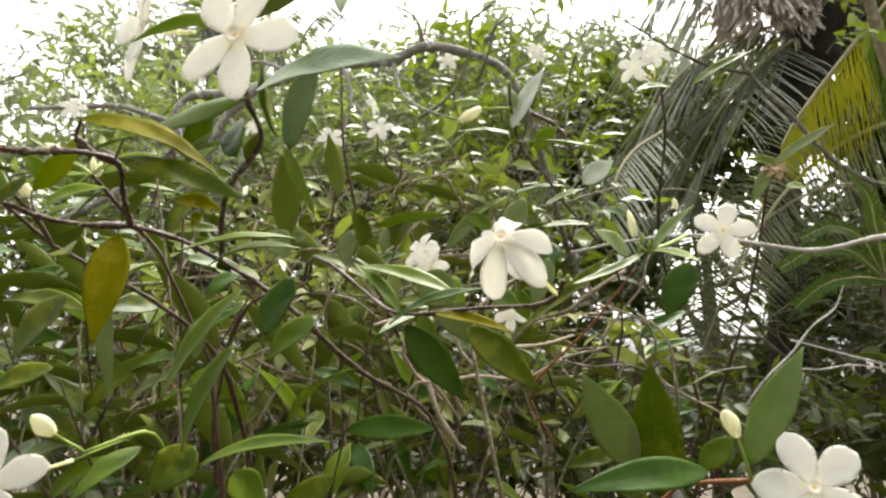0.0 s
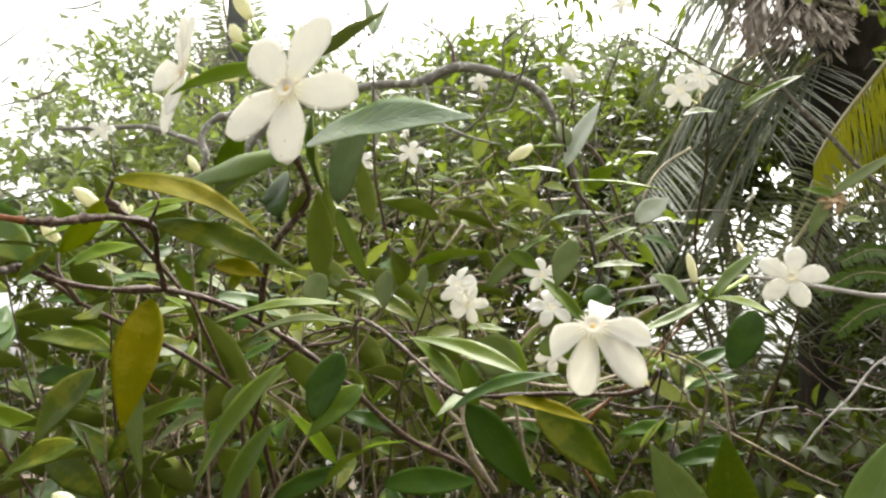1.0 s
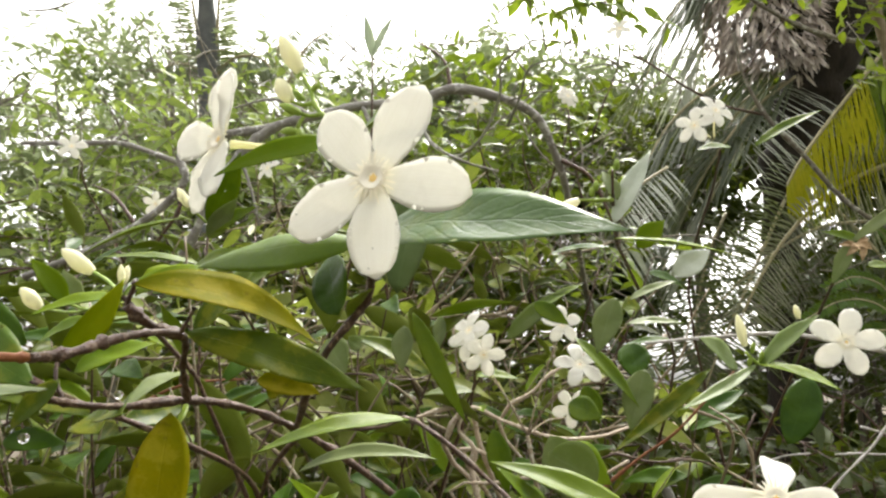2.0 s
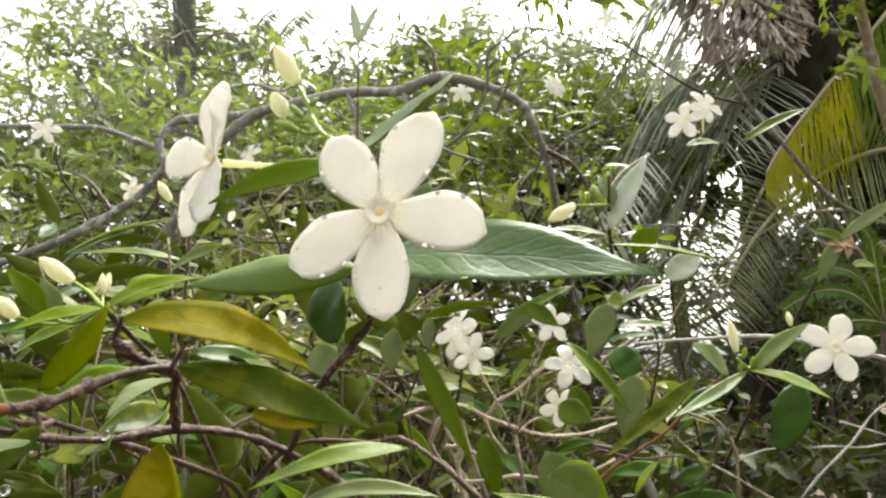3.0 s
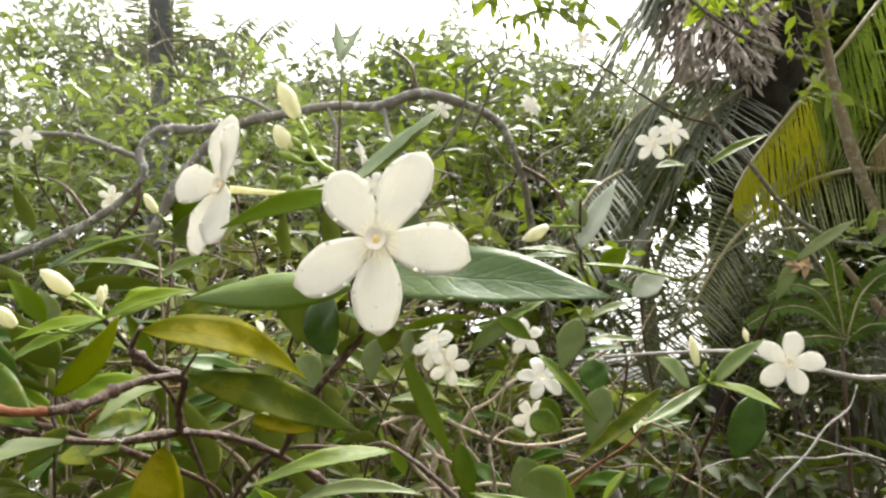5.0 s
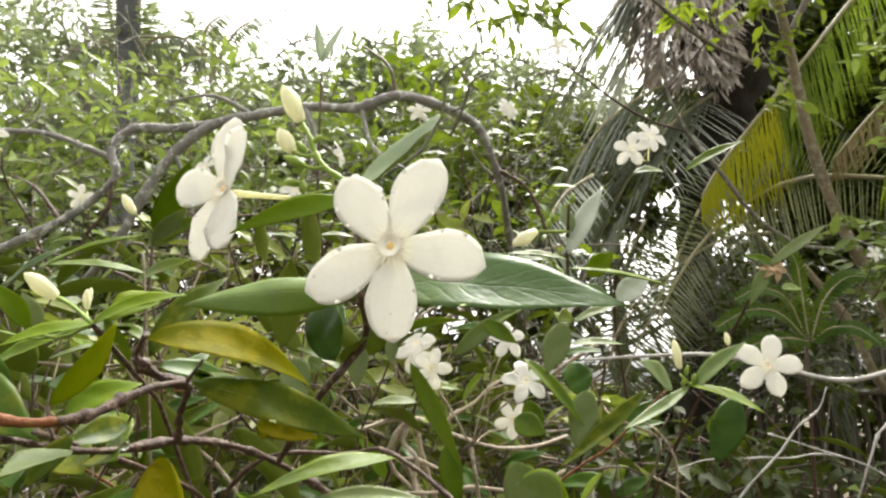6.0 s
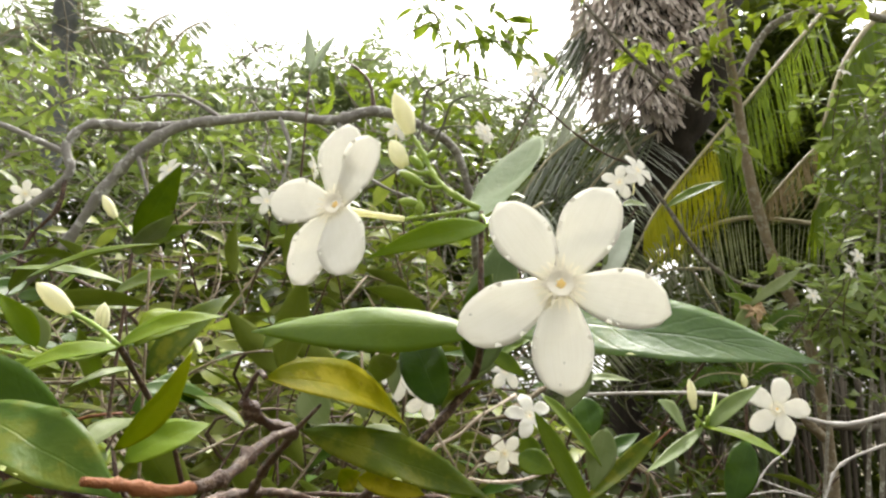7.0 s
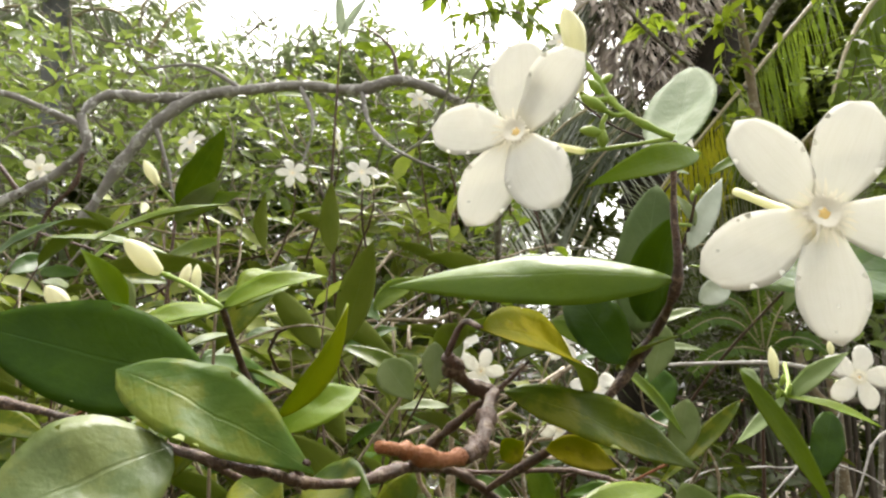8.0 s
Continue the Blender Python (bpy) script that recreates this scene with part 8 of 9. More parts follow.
flower(blossom, (-0.2632, 0.7983, 1.6557), (-0.40, -0.80, 0.30), 0, 0.0165, (-0.2602, 0.8163, 1.6437), wide=0.6, bend=0.08, cup=0.15)
leaf(blossom, (-0.2602, 0.8193, 1.6287), (-0.2152, 0.8103, 1.6354), 0.0130, (0.00, -0.50, 0.85), GREEN, bend=0.06, fold=0.2)
leaf(blossom, (-0.2602, 0.8193, 1.6167), (-0.2829, 0.8259, 1.6234), 0.0130, (0.00, -0.50, 0.85), PALE, bend=0.06, fold=0.2)
leaf(blossom, (-0.2602, 0.8193, 1.6047), (-0.2822, 0.7947, 1.6114), 0.0130, (0.00, -0.50, 0.85), FRESH, bend=0.06, fold=0.2)
blossom = thing("blossom_shoot", (-0.0976, 0.8383, 1.4902), "thin upright shoot ending in a small white flower", "flower", "small blossoms")
stem(blossom, ((-0.0976, 0.8383, 1.4902), (-0.0811, 0.8123, 1.5392), (-0.0646, 0.7713, 1.5882), (-0.0646, 0.7663, 1.6082)), (0.0014, 0.0013, 0.0011, 0.0009), TWIG, "stem", per=3, sides=6, seed=1)
flower(blossom, (-0.0676, 0.7483, 1.6202), (0.10, -0.50, 0.80), 37, 0.0165, (-0.0646, 0.7663, 1.6082), wide=0.6, bend=0.08, cup=0.15)
leaf(blossom, (-0.0646, 0.7693, 1.5932), (-0.0526, 0.7777, 1.5883), 0.0130, (0.00, -0.50, 0.85), PALE, bend=0.06, fold=0.2)
leaf(blossom, (-0.0646, 0.7693, 1.5812), (-0.1081, 0.7557, 1.5764), 0.0130, (0.00, -0.50, 0.85), FRESH, bend=0.06, fold=0.2)
leaf(blossom, (-0.0646, 0.7693, 1.5692), (-0.0327, 0.7476, 1.5645), 0.0130, (0.00, -0.50, 0.85), GREEN, bend=0.06, fold=0.2)
blossom = thing("blossom_shoot", (0.0223, 0.9350, 1.6238), "thin upright shoot ending in a small white flower", "flower", "small blossoms")
stem(blossom, ((0.0223, 0.9350, 1.6238), (0.0088, 0.9090, 1.6728), (-0.0047, 0.8680, 1.7218), (-0.0047, 0.8630, 1.7418)), (0.0014, 0.0013, 0.0011, 0.0009), TWIG, "stem", per=3, sides=6, seed=2)
flower(blossom, (-0.0077, 0.8450, 1.7538), (0.00, -0.90, 0.30), 2, 0.0165, (-0.0047, 0.8630, 1.7418), wide=0.6, bend=0.08, cup=0.15)
leaf(blossom, (-0.0047, 0.8660, 1.7268), (-0.0433, 0.8663, 1.7272), 0.0130, (0.00, -0.50, 0.85), FRESH, bend=0.06, fold=0.2)
leaf(blossom, (-0.0047, 0.8660, 1.7148), (-0.0053, 0.8390, 1.7151), 0.0130, (0.00, -0.50, 0.85), GREEN, bend=0.06, fold=0.2)
leaf(blossom, (-0.0047, 0.8660, 1.7028), (0.0344, 0.8659, 1.7030), 0.0130, (0.00, -0.50, 0.85), PALE, bend=0.06, fold=0.2)
blossom = thing("blossom_shoot", (0.0870, 0.9648, 1.6458), "thin upright shoot ending in a small white flower", "flower", "small blossoms")
stem(blossom, ((0.0870, 0.9648, 1.6458), (0.1035, 0.9388, 1.6948), (0.1200, 0.8978, 1.7438), (0.1200, 0.8928, 1.7638)), (0.0014, 0.0013, 0.0011, 0.0009), TWIG, "stem", per=3, sides=6, seed=3)
flower(blossom, (0.1170, 0.8748, 1.7758), (0.40, -0.80, 0.20), 39, 0.0165, (0.1200, 0.8928, 1.7638), wide=0.6, bend=0.08, cup=0.15)
leaf(blossom, (0.1200, 0.8958, 1.7488), (0.0874, 0.8744, 1.7532), 0.0130, (0.00, -0.50, 0.85), GREEN, bend=0.06, fold=0.2)
leaf(blossom, (0.1200, 0.8958, 1.7368), (0.1633, 0.8817, 1.7413), 0.0130, (0.00, -0.50, 0.85), PALE, bend=0.06, fold=0.2)
leaf(blossom, (0.1200, 0.8958, 1.7248), (0.1091, 0.9042, 1.7293), 0.0130, (0.00, -0.50, 0.85), FRESH, bend=0.06, fold=0.2)
blossom = thing("blossom_shoot", (-0.4111, 0.9684, 1.5073), "thin upright shoot ending in a small white flower", "flower", "small blossoms")
stem(blossom, ((-0.4111, 0.9684, 1.5073), (-0.4246, 0.9424, 1.5563), (-0.4381, 0.9014, 1.6053), (-0.4381, 0.8964, 1.6253)), (0.0014, 0.0013, 0.0011, 0.0009), TWIG, "stem", per=3, sides=6, seed=4)
flower(blossom, (-0.4411, 0.8784, 1.6373), (0.20, -0.90, -0.20), 4, 0.0165, (-0.4381, 0.8964, 1.6253), wide=0.6, bend=0.08, cup=0.15)
leaf(blossom, (-0.4381, 0.8994, 1.6103), (-0.4170, 0.8745, 1.6036), 0.0130, (0.00, -0.50, 0.85), PALE, bend=0.06, fold=0.2)
leaf(blossom, (-0.4381, 0.8994, 1.5983), (-0.4144, 0.9057, 1.5916), 0.0130, (0.00, -0.50, 0.85), FRESH, bend=0.06, fold=0.2)
leaf(blossom, (-0.4381, 0.8994, 1.5863), (-0.4831, 0.8909, 1.5796), 0.0130, (0.00, -0.50, 0.85), GREEN, bend=0.06, fold=0.2)
blossom = thing("blossom_shoot", (0.8563, 1.3008, 1.5171), "thin upright shoot ending in a small white flower", "flower", "small blossoms")
stem(blossom, ((0.8563, 1.3008, 1.5171), (0.8728, 1.2748, 1.5661), (0.8893, 1.2338, 1.6151), (0.8893, 1.2288, 1.6351)), (0.0014, 0.0013, 0.0011, 0.0009), TWIG, "stem", per=3, sides=6, seed=5)
flower(blossom, (0.8863, 1.2108, 1.6471), (0.00, -0.90, 0.20), 41, 0.0165, (0.8893, 1.2288, 1.6351), wide=0.6, bend=0.08, cup=0.15)
leaf(blossom, (0.8893, 1.2318, 1.6201), (0.9333, 1.2266, 1.6255), 0.0130, (0.00, -0.50, 0.85), FRESH, bend=0.06, fold=0.2)
leaf(blossom, (0.8893, 1.2318, 1.6081), (0.8588, 1.2360, 1.6134), 0.0130, (0.00, -0.50, 0.85), GREEN, bend=0.06, fold=0.2)
leaf(blossom, (0.8893, 1.2318, 1.5961), (0.8762, 1.2055, 1.6013), 0.0130, (0.00, -0.50, 0.85), PALE, bend=0.06, fold=0.2)
blossom = thing("blossom_shoot", (1.0023, 1.2710, 1.5988), "thin upright shoot ending in a small white flower", "flower", "small blossoms")
stem(blossom, ((1.0023, 1.2710, 1.5988), (0.9888, 1.2450, 1.6478), (0.9753, 1.2040, 1.6968), (0.9753, 1.1990, 1.7168)), (0.0014, 0.0013, 0.0011, 0.0009), TWIG, "stem", per=3, sides=6, seed=6)
flower(blossom, (0.9723, 1.1810, 1.7288), (0.00, -0.90, 0.20), 6, 0.0165, (0.9753, 1.1990, 1.7168), wide=0.6, bend=0.08, cup=0.15)
leaf(blossom, (0.9753, 1.2020, 1.7018), (0.9777, 1.2110, 1.7008), 0.0130, (0.00, -0.50, 0.85), GREEN, bend=0.06, fold=0.2)
leaf(blossom, (0.9753, 1.2020, 1.6898), (0.9353, 1.1848, 1.6889), 0.0130, (0.00, -0.50, 0.85), PALE, bend=0.06, fold=0.2)
leaf(blossom, (0.9753, 1.2020, 1.6778), (1.0132, 1.1833, 1.6770), 0.0130, (0.00, -0.50, 0.85), FRESH, bend=0.06, fold=0.2)
blossom = thing("blossom_shoot", (0.9267, 1.2792, 1.5710), "thin upright shoot ending in a small white flower", "flower", "small blossoms")
stem(blossom, ((0.9267, 1.2792, 1.5710), (0.9432, 1.2532, 1.6200), (0.9597, 1.2122, 1.6690), (0.9597, 1.2072, 1.6890)), (0.0014, 0.0013, 0.0011, 0.0009), TWIG, "stem", per=3, sides=6, seed=7)
flower(blossom, (0.9567, 1.1892, 1.7010), (0.30, -0.80, 0.20), 43, 0.0165, (0.9597, 1.2072, 1.6890), wide=0.6, bend=0.08, cup=0.15)
leaf(blossom, (0.9597, 1.2102, 1.6740), (0.9171, 1.2070, 1.6702), 0.0130, (0.00, -0.50, 0.85), PALE, bend=0.06, fold=0.2)
leaf(blossom, (0.9597, 1.2102, 1.6620), (0.9688, 1.1836, 1.6582), 0.0130, (0.00, -0.50, 0.85), FRESH, bend=0.06, fold=0.2)
leaf(blossom, (0.9597, 1.2102, 1.6500), (0.9931, 1.2133, 1.6461), 0.0130, (0.00, -0.50, 0.85), GREEN, bend=0.06, fold=0.2)
blossom = thing("blossom_shoot", (1.1088, 1.3594, 2.0703), "thin upright shoot ending in a small white flower", "flower", "small blossoms")
stem(blossom, ((1.1088, 1.3594, 2.0703), (1.0953, 1.3334, 2.1193), (1.0818, 1.2924, 2.1683), (1.0818, 1.2874, 2.1883)), (0.0014, 0.0013, 0.0011, 0.0009), TWIG, "stem", per=3, sides=6, seed=8)
flower(blossom, (1.0788, 1.2694, 2.2003), (0.00, -0.70, 0.60), 8, 0.0165, (1.0818, 1.2874, 2.1883), wide=0.6, bend=0.08, cup=0.15)
leaf(blossom, (1.0818, 1.2904, 2.1733), (1.0566, 1.2665, 2.1798), 0.0130, (0.00, -0.50, 0.85), FRESH, bend=0.06, fold=0.2)
leaf(blossom, (1.0818, 1.2904, 2.1613), (1.1267, 1.2802, 2.1679), 0.0130, (0.00, -0.50, 0.85), GREEN, bend=0.06, fold=0.2)
leaf(blossom, (1.0818, 1.2904, 2.1493), (1.0617, 1.2975, 2.1559), 0.0130, (0.00, -0.50, 0.85), PALE, bend=0.06, fold=0.2)
blossom = thing("blossom_shoot", (0.1661, 0.9819, 1.7535), "thin upright shoot ending in a small white flower", "flower", "small blossoms")
stem(blossom, ((0.1661, 0.9819, 1.7535), (0.1826, 0.9559, 1.8025), (0.1991, 0.9149, 1.8515), (0.1991, 0.9099, 1.8715)), (0.0014, 0.0013, 0.0011, 0.0009), TWIG, "stem", per=3, sides=6, seed=9)
flower(blossom, (0.1961, 0.8919, 1.8835), (-0.20, -0.90, 0.10), 45, 0.0165, (0.1991, 0.9099, 1.8715), wide=0.6, bend=0.08, cup=0.15)
leaf(blossom, (0.1991, 0.9129, 1.8565), (0.2282, 0.8902, 1.8507), 0.0130, (0.00, -0.50, 0.85), GREEN, bend=0.06, fold=0.2)
leaf(blossom, (0.1991, 0.9129, 1.8445), (0.2140, 0.9209, 1.8387), 0.0130, (0.00, -0.50, 0.85), PALE, bend=0.06, fold=0.2)
leaf(blossom, (0.1991, 0.9129, 1.8325), (0.1549, 0.9005, 1.8268), 0.0130, (0.00, -0.50, 0.85), FRESH, bend=0.06, fold=0.2)
blossom = thing("blossom_shoot", (-0.4619, 0.8560, 1.5474), "thin upright shoot ending in a small white flower", "flower", "small blossoms")
stem(blossom, ((-0.4619, 0.8560, 1.5474), (-0.4754, 0.8300, 1.5964), (-0.4889, 0.7890, 1.6454), (-0.4889, 0.7840, 1.6654)), (0.0014, 0.0013, 0.0011, 0.0009), TWIG, "stem", per=3, sides=6, seed=10)
flower(blossom, (-0.4919, 0.7660, 1.6774), (0.30, -0.80, 0.20), 10, 0.0165, (-0.4889, 0.7840, 1.6654), wide=0.6, bend=0.08, cup=0.15)
leaf(blossom, (-0.4889, 0.7870, 1.6504), (-0.4481, 0.7855, 1.6522), 0.0130, (0.00, -0.50, 0.85), PALE, bend=0.06, fold=0.2)
leaf(blossom, (-0.4889, 0.7870, 1.6384), (-0.5258, 0.7882, 1.6401), 0.0130, (0.00, -0.50, 0.85), FRESH, bend=0.06, fold=0.2)
leaf(blossom, (-0.4889, 0.7870, 1.6264), (-0.4924, 0.7600, 1.6280), 0.0130, (0.00, -0.50, 0.85), GREEN, bend=0.06, fold=0.2)
blossom = thing("blossom_shoot", (-0.1364, 0.8929, 1.5468), "thin upright shoot ending in a small white flower", "flower", "small blossoms")
stem(blossom, ((-0.1364, 0.8929, 1.5468), (-0.1199, 0.8669, 1.5958), (-0.1034, 0.8259, 1.6448), (-0.1034, 0.8209, 1.6648)), (0.0014, 0.0013, 0.0011, 0.0009), TWIG, "stem", per=3, sides=6, seed=11)
flower(blossom, (-0.1064, 0.8029, 1.6768), (0.90, -0.30, 0.20), 47, 0.0165, (-0.1034, 0.8209, 1.6648), wide=0.6, bend=0.08, cup=0.15)
leaf(blossom, (-0.1034, 0.8239, 1.6498), (-0.1107, 0.8327, 1.6530), 0.0130, (0.00, -0.50, 0.85), FRESH, bend=0.06, fold=0.2)
leaf(blossom, (-0.1034, 0.8239, 1.6378), (-0.1380, 0.8034, 1.6411), 0.0130, (0.00, -0.50, 0.85), GREEN, bend=0.06, fold=0.2)
leaf(blossom, (-0.1034, 0.8239, 1.6258), (-0.0611, 0.8088, 1.6292), 0.0130, (0.00, -0.50, 0.85), PALE, bend=0.06, fold=0.2)
blossom = thing("blossom_shoot", (0.1473, 0.9673, 1.6443), "thin upright shoot ending in a small white flower", "flower", "small blossoms")
stem(blossom, ((0.1473, 0.9673, 1.6443), (0.1338, 0.9413, 1.6933), (0.1203, 0.9003, 1.7423), (0.1203, 0.8953, 1.7623)), (0.0014, 0.0013, 0.0011, 0.0009), TWIG, "stem", per=3, sides=6, seed=12)
flower(blossom, (0.1173, 0.8773, 1.7743), (0.40, -0.70, 0.30), 12, 0.0165, (0.1203, 0.8953, 1.7623), wide=0.6, bend=0.08, cup=0.15)
leaf(blossom, (0.1203, 0.8983, 1.7473), (0.0756, 0.8913, 1.7409), 0.0130, (0.00, -0.50, 0.85), GREEN, bend=0.06, fold=0.2)
leaf(blossom, (0.1203, 0.8983, 1.7353), (0.1387, 0.8729, 1.7289), 0.0130, (0.00, -0.50, 0.85), PALE, bend=0.06, fold=0.2)
leaf(blossom, (0.1203, 0.8983, 1.7233), (0.1465, 0.9040, 1.7169), 0.0130, (0.00, -0.50, 0.85), FRESH, bend=0.06, fold=0.2)
blossom = thing("blossom_shoot", (-0.1812, 0.8503, 1.4879), "thin upright shoot ending in a small white flower", "flower", "small blossoms")
stem(blossom, ((-0.1812, 0.8503, 1.4879), (-0.1647, 0.8243, 1.5369), (-0.1482, 0.7833, 1.5859), (-0.1482, 0.7783, 1.6059)), (0.0014, 0.0013, 0.0011, 0.0009), TWIG, "stem", per=3, sides=6, seed=13)
flower(blossom, (-0.1512, 0.7603, 1.6179), (0.20, -0.90, 0.20), 49, 0.0165, (-0.1482, 0.7783, 1.6059), wide=0.6, bend=0.08, cup=0.15)
leaf(blossom, (-0.1482, 0.7813, 1.5909), (-0.1648, 0.7556, 1.5970), 0.0130, (0.00, -0.50, 0.85), PALE, bend=0.06, fold=0.2)
leaf(blossom, (-0.1482, 0.7813, 1.5789), (-0.1037, 0.7750, 1.5849), 0.0130, (0.00, -0.50, 0.85), FRESH, bend=0.06, fold=0.2)
leaf(blossom, (-0.1482, 0.7813, 1.5669), (-0.1765, 0.7863, 1.5729), 0.0130, (0.00, -0.50, 0.85), GREEN, bend=0.06, fold=0.2)
blossom = thing("blossom_shoot", (-0.0518, 0.8016, 1.4788), "thin upright shoot ending in a small white flower", "flower", "small blossoms")
stem(blossom, ((-0.0518, 0.8016, 1.4788), (-0.0653, 0.7756, 1.5278), (-0.0788, 0.7346, 1.5768), (-0.0788, 0.7296, 1.5968)), (0.0014, 0.0013, 0.0011, 0.0009), TWIG, "stem", per=3, sides=6, seed=14)
flower(blossom, (-0.0818, 0.7116, 1.6088), (0.00, -0.90, 0.30), 14, 0.0165, (-0.0788, 0.7296, 1.5968), wide=0.6, bend=0.08, cup=0.15)
leaf(blossom, (-0.0788, 0.7326, 1.5818), (-0.0429, 0.7127, 1.5793), 0.0130, (0.00, -0.50, 0.85), FRESH, bend=0.06, fold=0.2)
leaf(blossom, (-0.0788, 0.7326, 1.5698), (-0.0734, 0.7414, 1.5674), 0.0130, (0.00, -0.50, 0.85), GREEN, bend=0.06, fold=0.2)
leaf(blossom, (-0.0788, 0.7326, 1.5578), (-0.1201, 0.7164, 1.5556), 0.0130, (0.00, -0.50, 0.85), PALE, bend=0.06, fold=0.2)
blossom = thing("blossom_shoot", (-0.0479, 0.6455, 1.2978), "thin upright shoot ending in a small white flower", "flower", "small blossoms")
stem(blossom, ((-0.0479, 0.6455, 1.2978), (-0.0314, 0.6195, 1.3468), (-0.0149, 0.5785, 1.3958), (-0.0149, 0.5735, 1.4158)), (0.0014, 0.0013, 0.0011, 0.0009), TWIG, "stem", per=3, sides=6, seed=15)
flower(blossom, (-0.0179, 0.5555, 1.4278), (-0.20, -0.90, 0.20), 51, 0.0165, (-0.0149, 0.5735, 1.4158), wide=0.6, bend=0.08, cup=0.15)
leaf(blossom, (-0.0149, 0.5765, 1.4008), (0.0209, 0.5784, 1.3983), 0.0130, (0.00, -0.50, 0.85), GREEN, bend=0.06, fold=0.2)
leaf(blossom, (-0.0149, 0.5765, 1.3888), (-0.0565, 0.5744, 1.3862), 0.0130, (0.00, -0.50, 0.85), PALE, bend=0.06, fold=0.2)
leaf(blossom, (-0.0149, 0.5765, 1.3768), (-0.0087, 0.5497, 1.3741), 0.0130, (0.00, -0.50, 0.85), FRESH, bend=0.06, fold=0.2)

# leafy shoots filling the bush; mostly dark leaf kinds imitate the canopy's shade
shoots = [leafy_shoot(k, s, n) for n, (k, s) in enumerate((((GREEN, OLD, DARK), 0.055), ((OLD, FRESH, DARK), 0.05), ((DARK, OLD, DARK), 0.06), ((PALE, OLD, DARK), 0.05)))]
shoots[0].matrix_basis = pose(-0.318, 0.758, 1.356, -5, 9, 66)
shoots[1].matrix_basis = pose(-0.426, 0.654, 1.261, -20, 3, 122)
shoots[2].matrix_basis = pose(-0.330, 0.493, 1.277, -15, -20, 134)
shoots[3].matrix_basis = pose(-0.166, 0.533, 1.218, -19, -19, 103)
copy_thing(shoots[0], pose(-0.466, 0.935, 1.211, -3, 10, 156))
copy_thing(shoots[1], pose(-0.134, 0.909, 1.286, 11, 18, 105))
copy_thing(shoots[2], pose(-0.417, 0.631, 1.197, -4, -2, 256))
copy_thing(shoots[3], pose(-0.365, 0.605, 1.351, 21, -19, 138))
copy_thing(shoots[0], pose(0.068, 0.701, 1.346, 0, 21, 9))
copy_thing(shoots[1], pose(-0.065, 0.705, 1.296, -6, -28, 7))
copy_thing(shoots[2], pose(-0.092, 0.596, 1.281, -21, 16, 258))
copy_thing(shoots[3], pose(-0.130, 0.870, 1.247, 13, -18, 263))
copy_thing(shoots[0], pose(0.012, 0.893, 1.322, 8, -15, 228))
copy_thing(shoots[1], pose(-0.511, 0.836, 1.282, -16, 12, 332))
copy_thing(shoots[2], pose(-0.286, 0.490, 1.280, 5, 12, 253))
copy_thing(shoots[3], pose(-0.042, 0.736, 1.195, 12, 23, 201))
copy_thing(shoots[0], pose(-0.093, 0.675, 1.248, 10, -11, 352))
copy_thing(shoots[1], pose(0.080, 0.689, 1.160, -9, -16, 175))
copy_thing(shoots[2], pose(-0.049, 0.757, 1.383, -10, 23, 325))
copy_thing(shoots[3], pose(-0.061, 0.869, 1.108, -14, -5, 177))
copy_thing(shoots[0], pose(-0.352, 0.782, 1.292, -19, 23, 66))
copy_thing(shoots[1], pose(-0.392, 0.556, 1.282, -22, -26, 320))
copy_thing(shoots[2], pose(-0.516, 0.820, 1.386, -6, -3, 83))
copy_thing(shoots[3], pose(-0.398, 0.650, 1.325, -19, -25, 340))
copy_thing(shoots[0], pose(-0.147, 0.868, 1.141, 2, 25, 259))
copy_thing(shoots[1], pose(-0.338, 0.948, 1.127, 20, -12, 306))
copy_thing(shoots[2], pose(-0.340, 0.571, 1.337, -7, 14, 150))
copy_thing(shoots[3], pose(-0.374, 0.752, 1.267, -20, -1, 94))
copy_thing(shoots[0], pose(-0.329, 0.924, 1.231, -12, -13, 228))
copy_thing(shoots[1], pose(-0.026, 0.742, 1.258, -22, -14, 186))
copy_thing(shoots[2], pose(-0.040, 0.845, 1.395, -1, 5, 165))
copy_thing(shoots[3], pose(0.054, 0.842, 1.146, -7, -28, 158))
copy_thing(shoots[0], pose(-0.181, 0.509, 1.294, -9, -8, 93))
copy_thing(shoots[1], pose(-0.333, 0.619, 1.343, -22, -9, 195))
copy_thing(shoots[2], pose(-0.306, 0.481, 1.301, -17, 0, 142))
copy_thing(shoots[3], pose(-0.310, 0.636, 1.303, 10, 11, 102))
copy_thing(shoots[0], pose(-0.572, 0.979, 1.136, -7, 2, 2))
copy_thing(shoots[1], pose(-0.141, 0.501, 1.280, -17, -14, 45))
copy_thing(shoots[2], pose(-0.377, 0.595, 1.304, -13, -5, 300))
copy_thing(shoots[3], pose(-0.136, 0.683, 1.383, -20, -5, 11))
copy_thing(shoots[0], pose(0.211, 0.782, 1.159, -3, -11, 322))
copy_thing(shoots[1], pose(-0.262, 0.543, 1.300, -8, -25, 299))
copy_thing(shoots[2], pose(0.045, 0.814, 1.248, 11, 24, 79))
copy_thing(shoots[3], pose(-0.342, 0.837, 1.340, 20, 27, 305))
copy_thing(shoots[0], pose(0.233, 0.832, 1.152, 2, 18, 166))
copy_thing(shoots[1], pose(-0.111, 0.468, 1.302, 9, -21, 145))
copy_thing(shoots[2], pose(-0.420, 0.593, 1.317, 17, 11, 74))
copy_thing(shoots[3], pose(-0.024, 0.684, 1.160, -20, 22, 262))
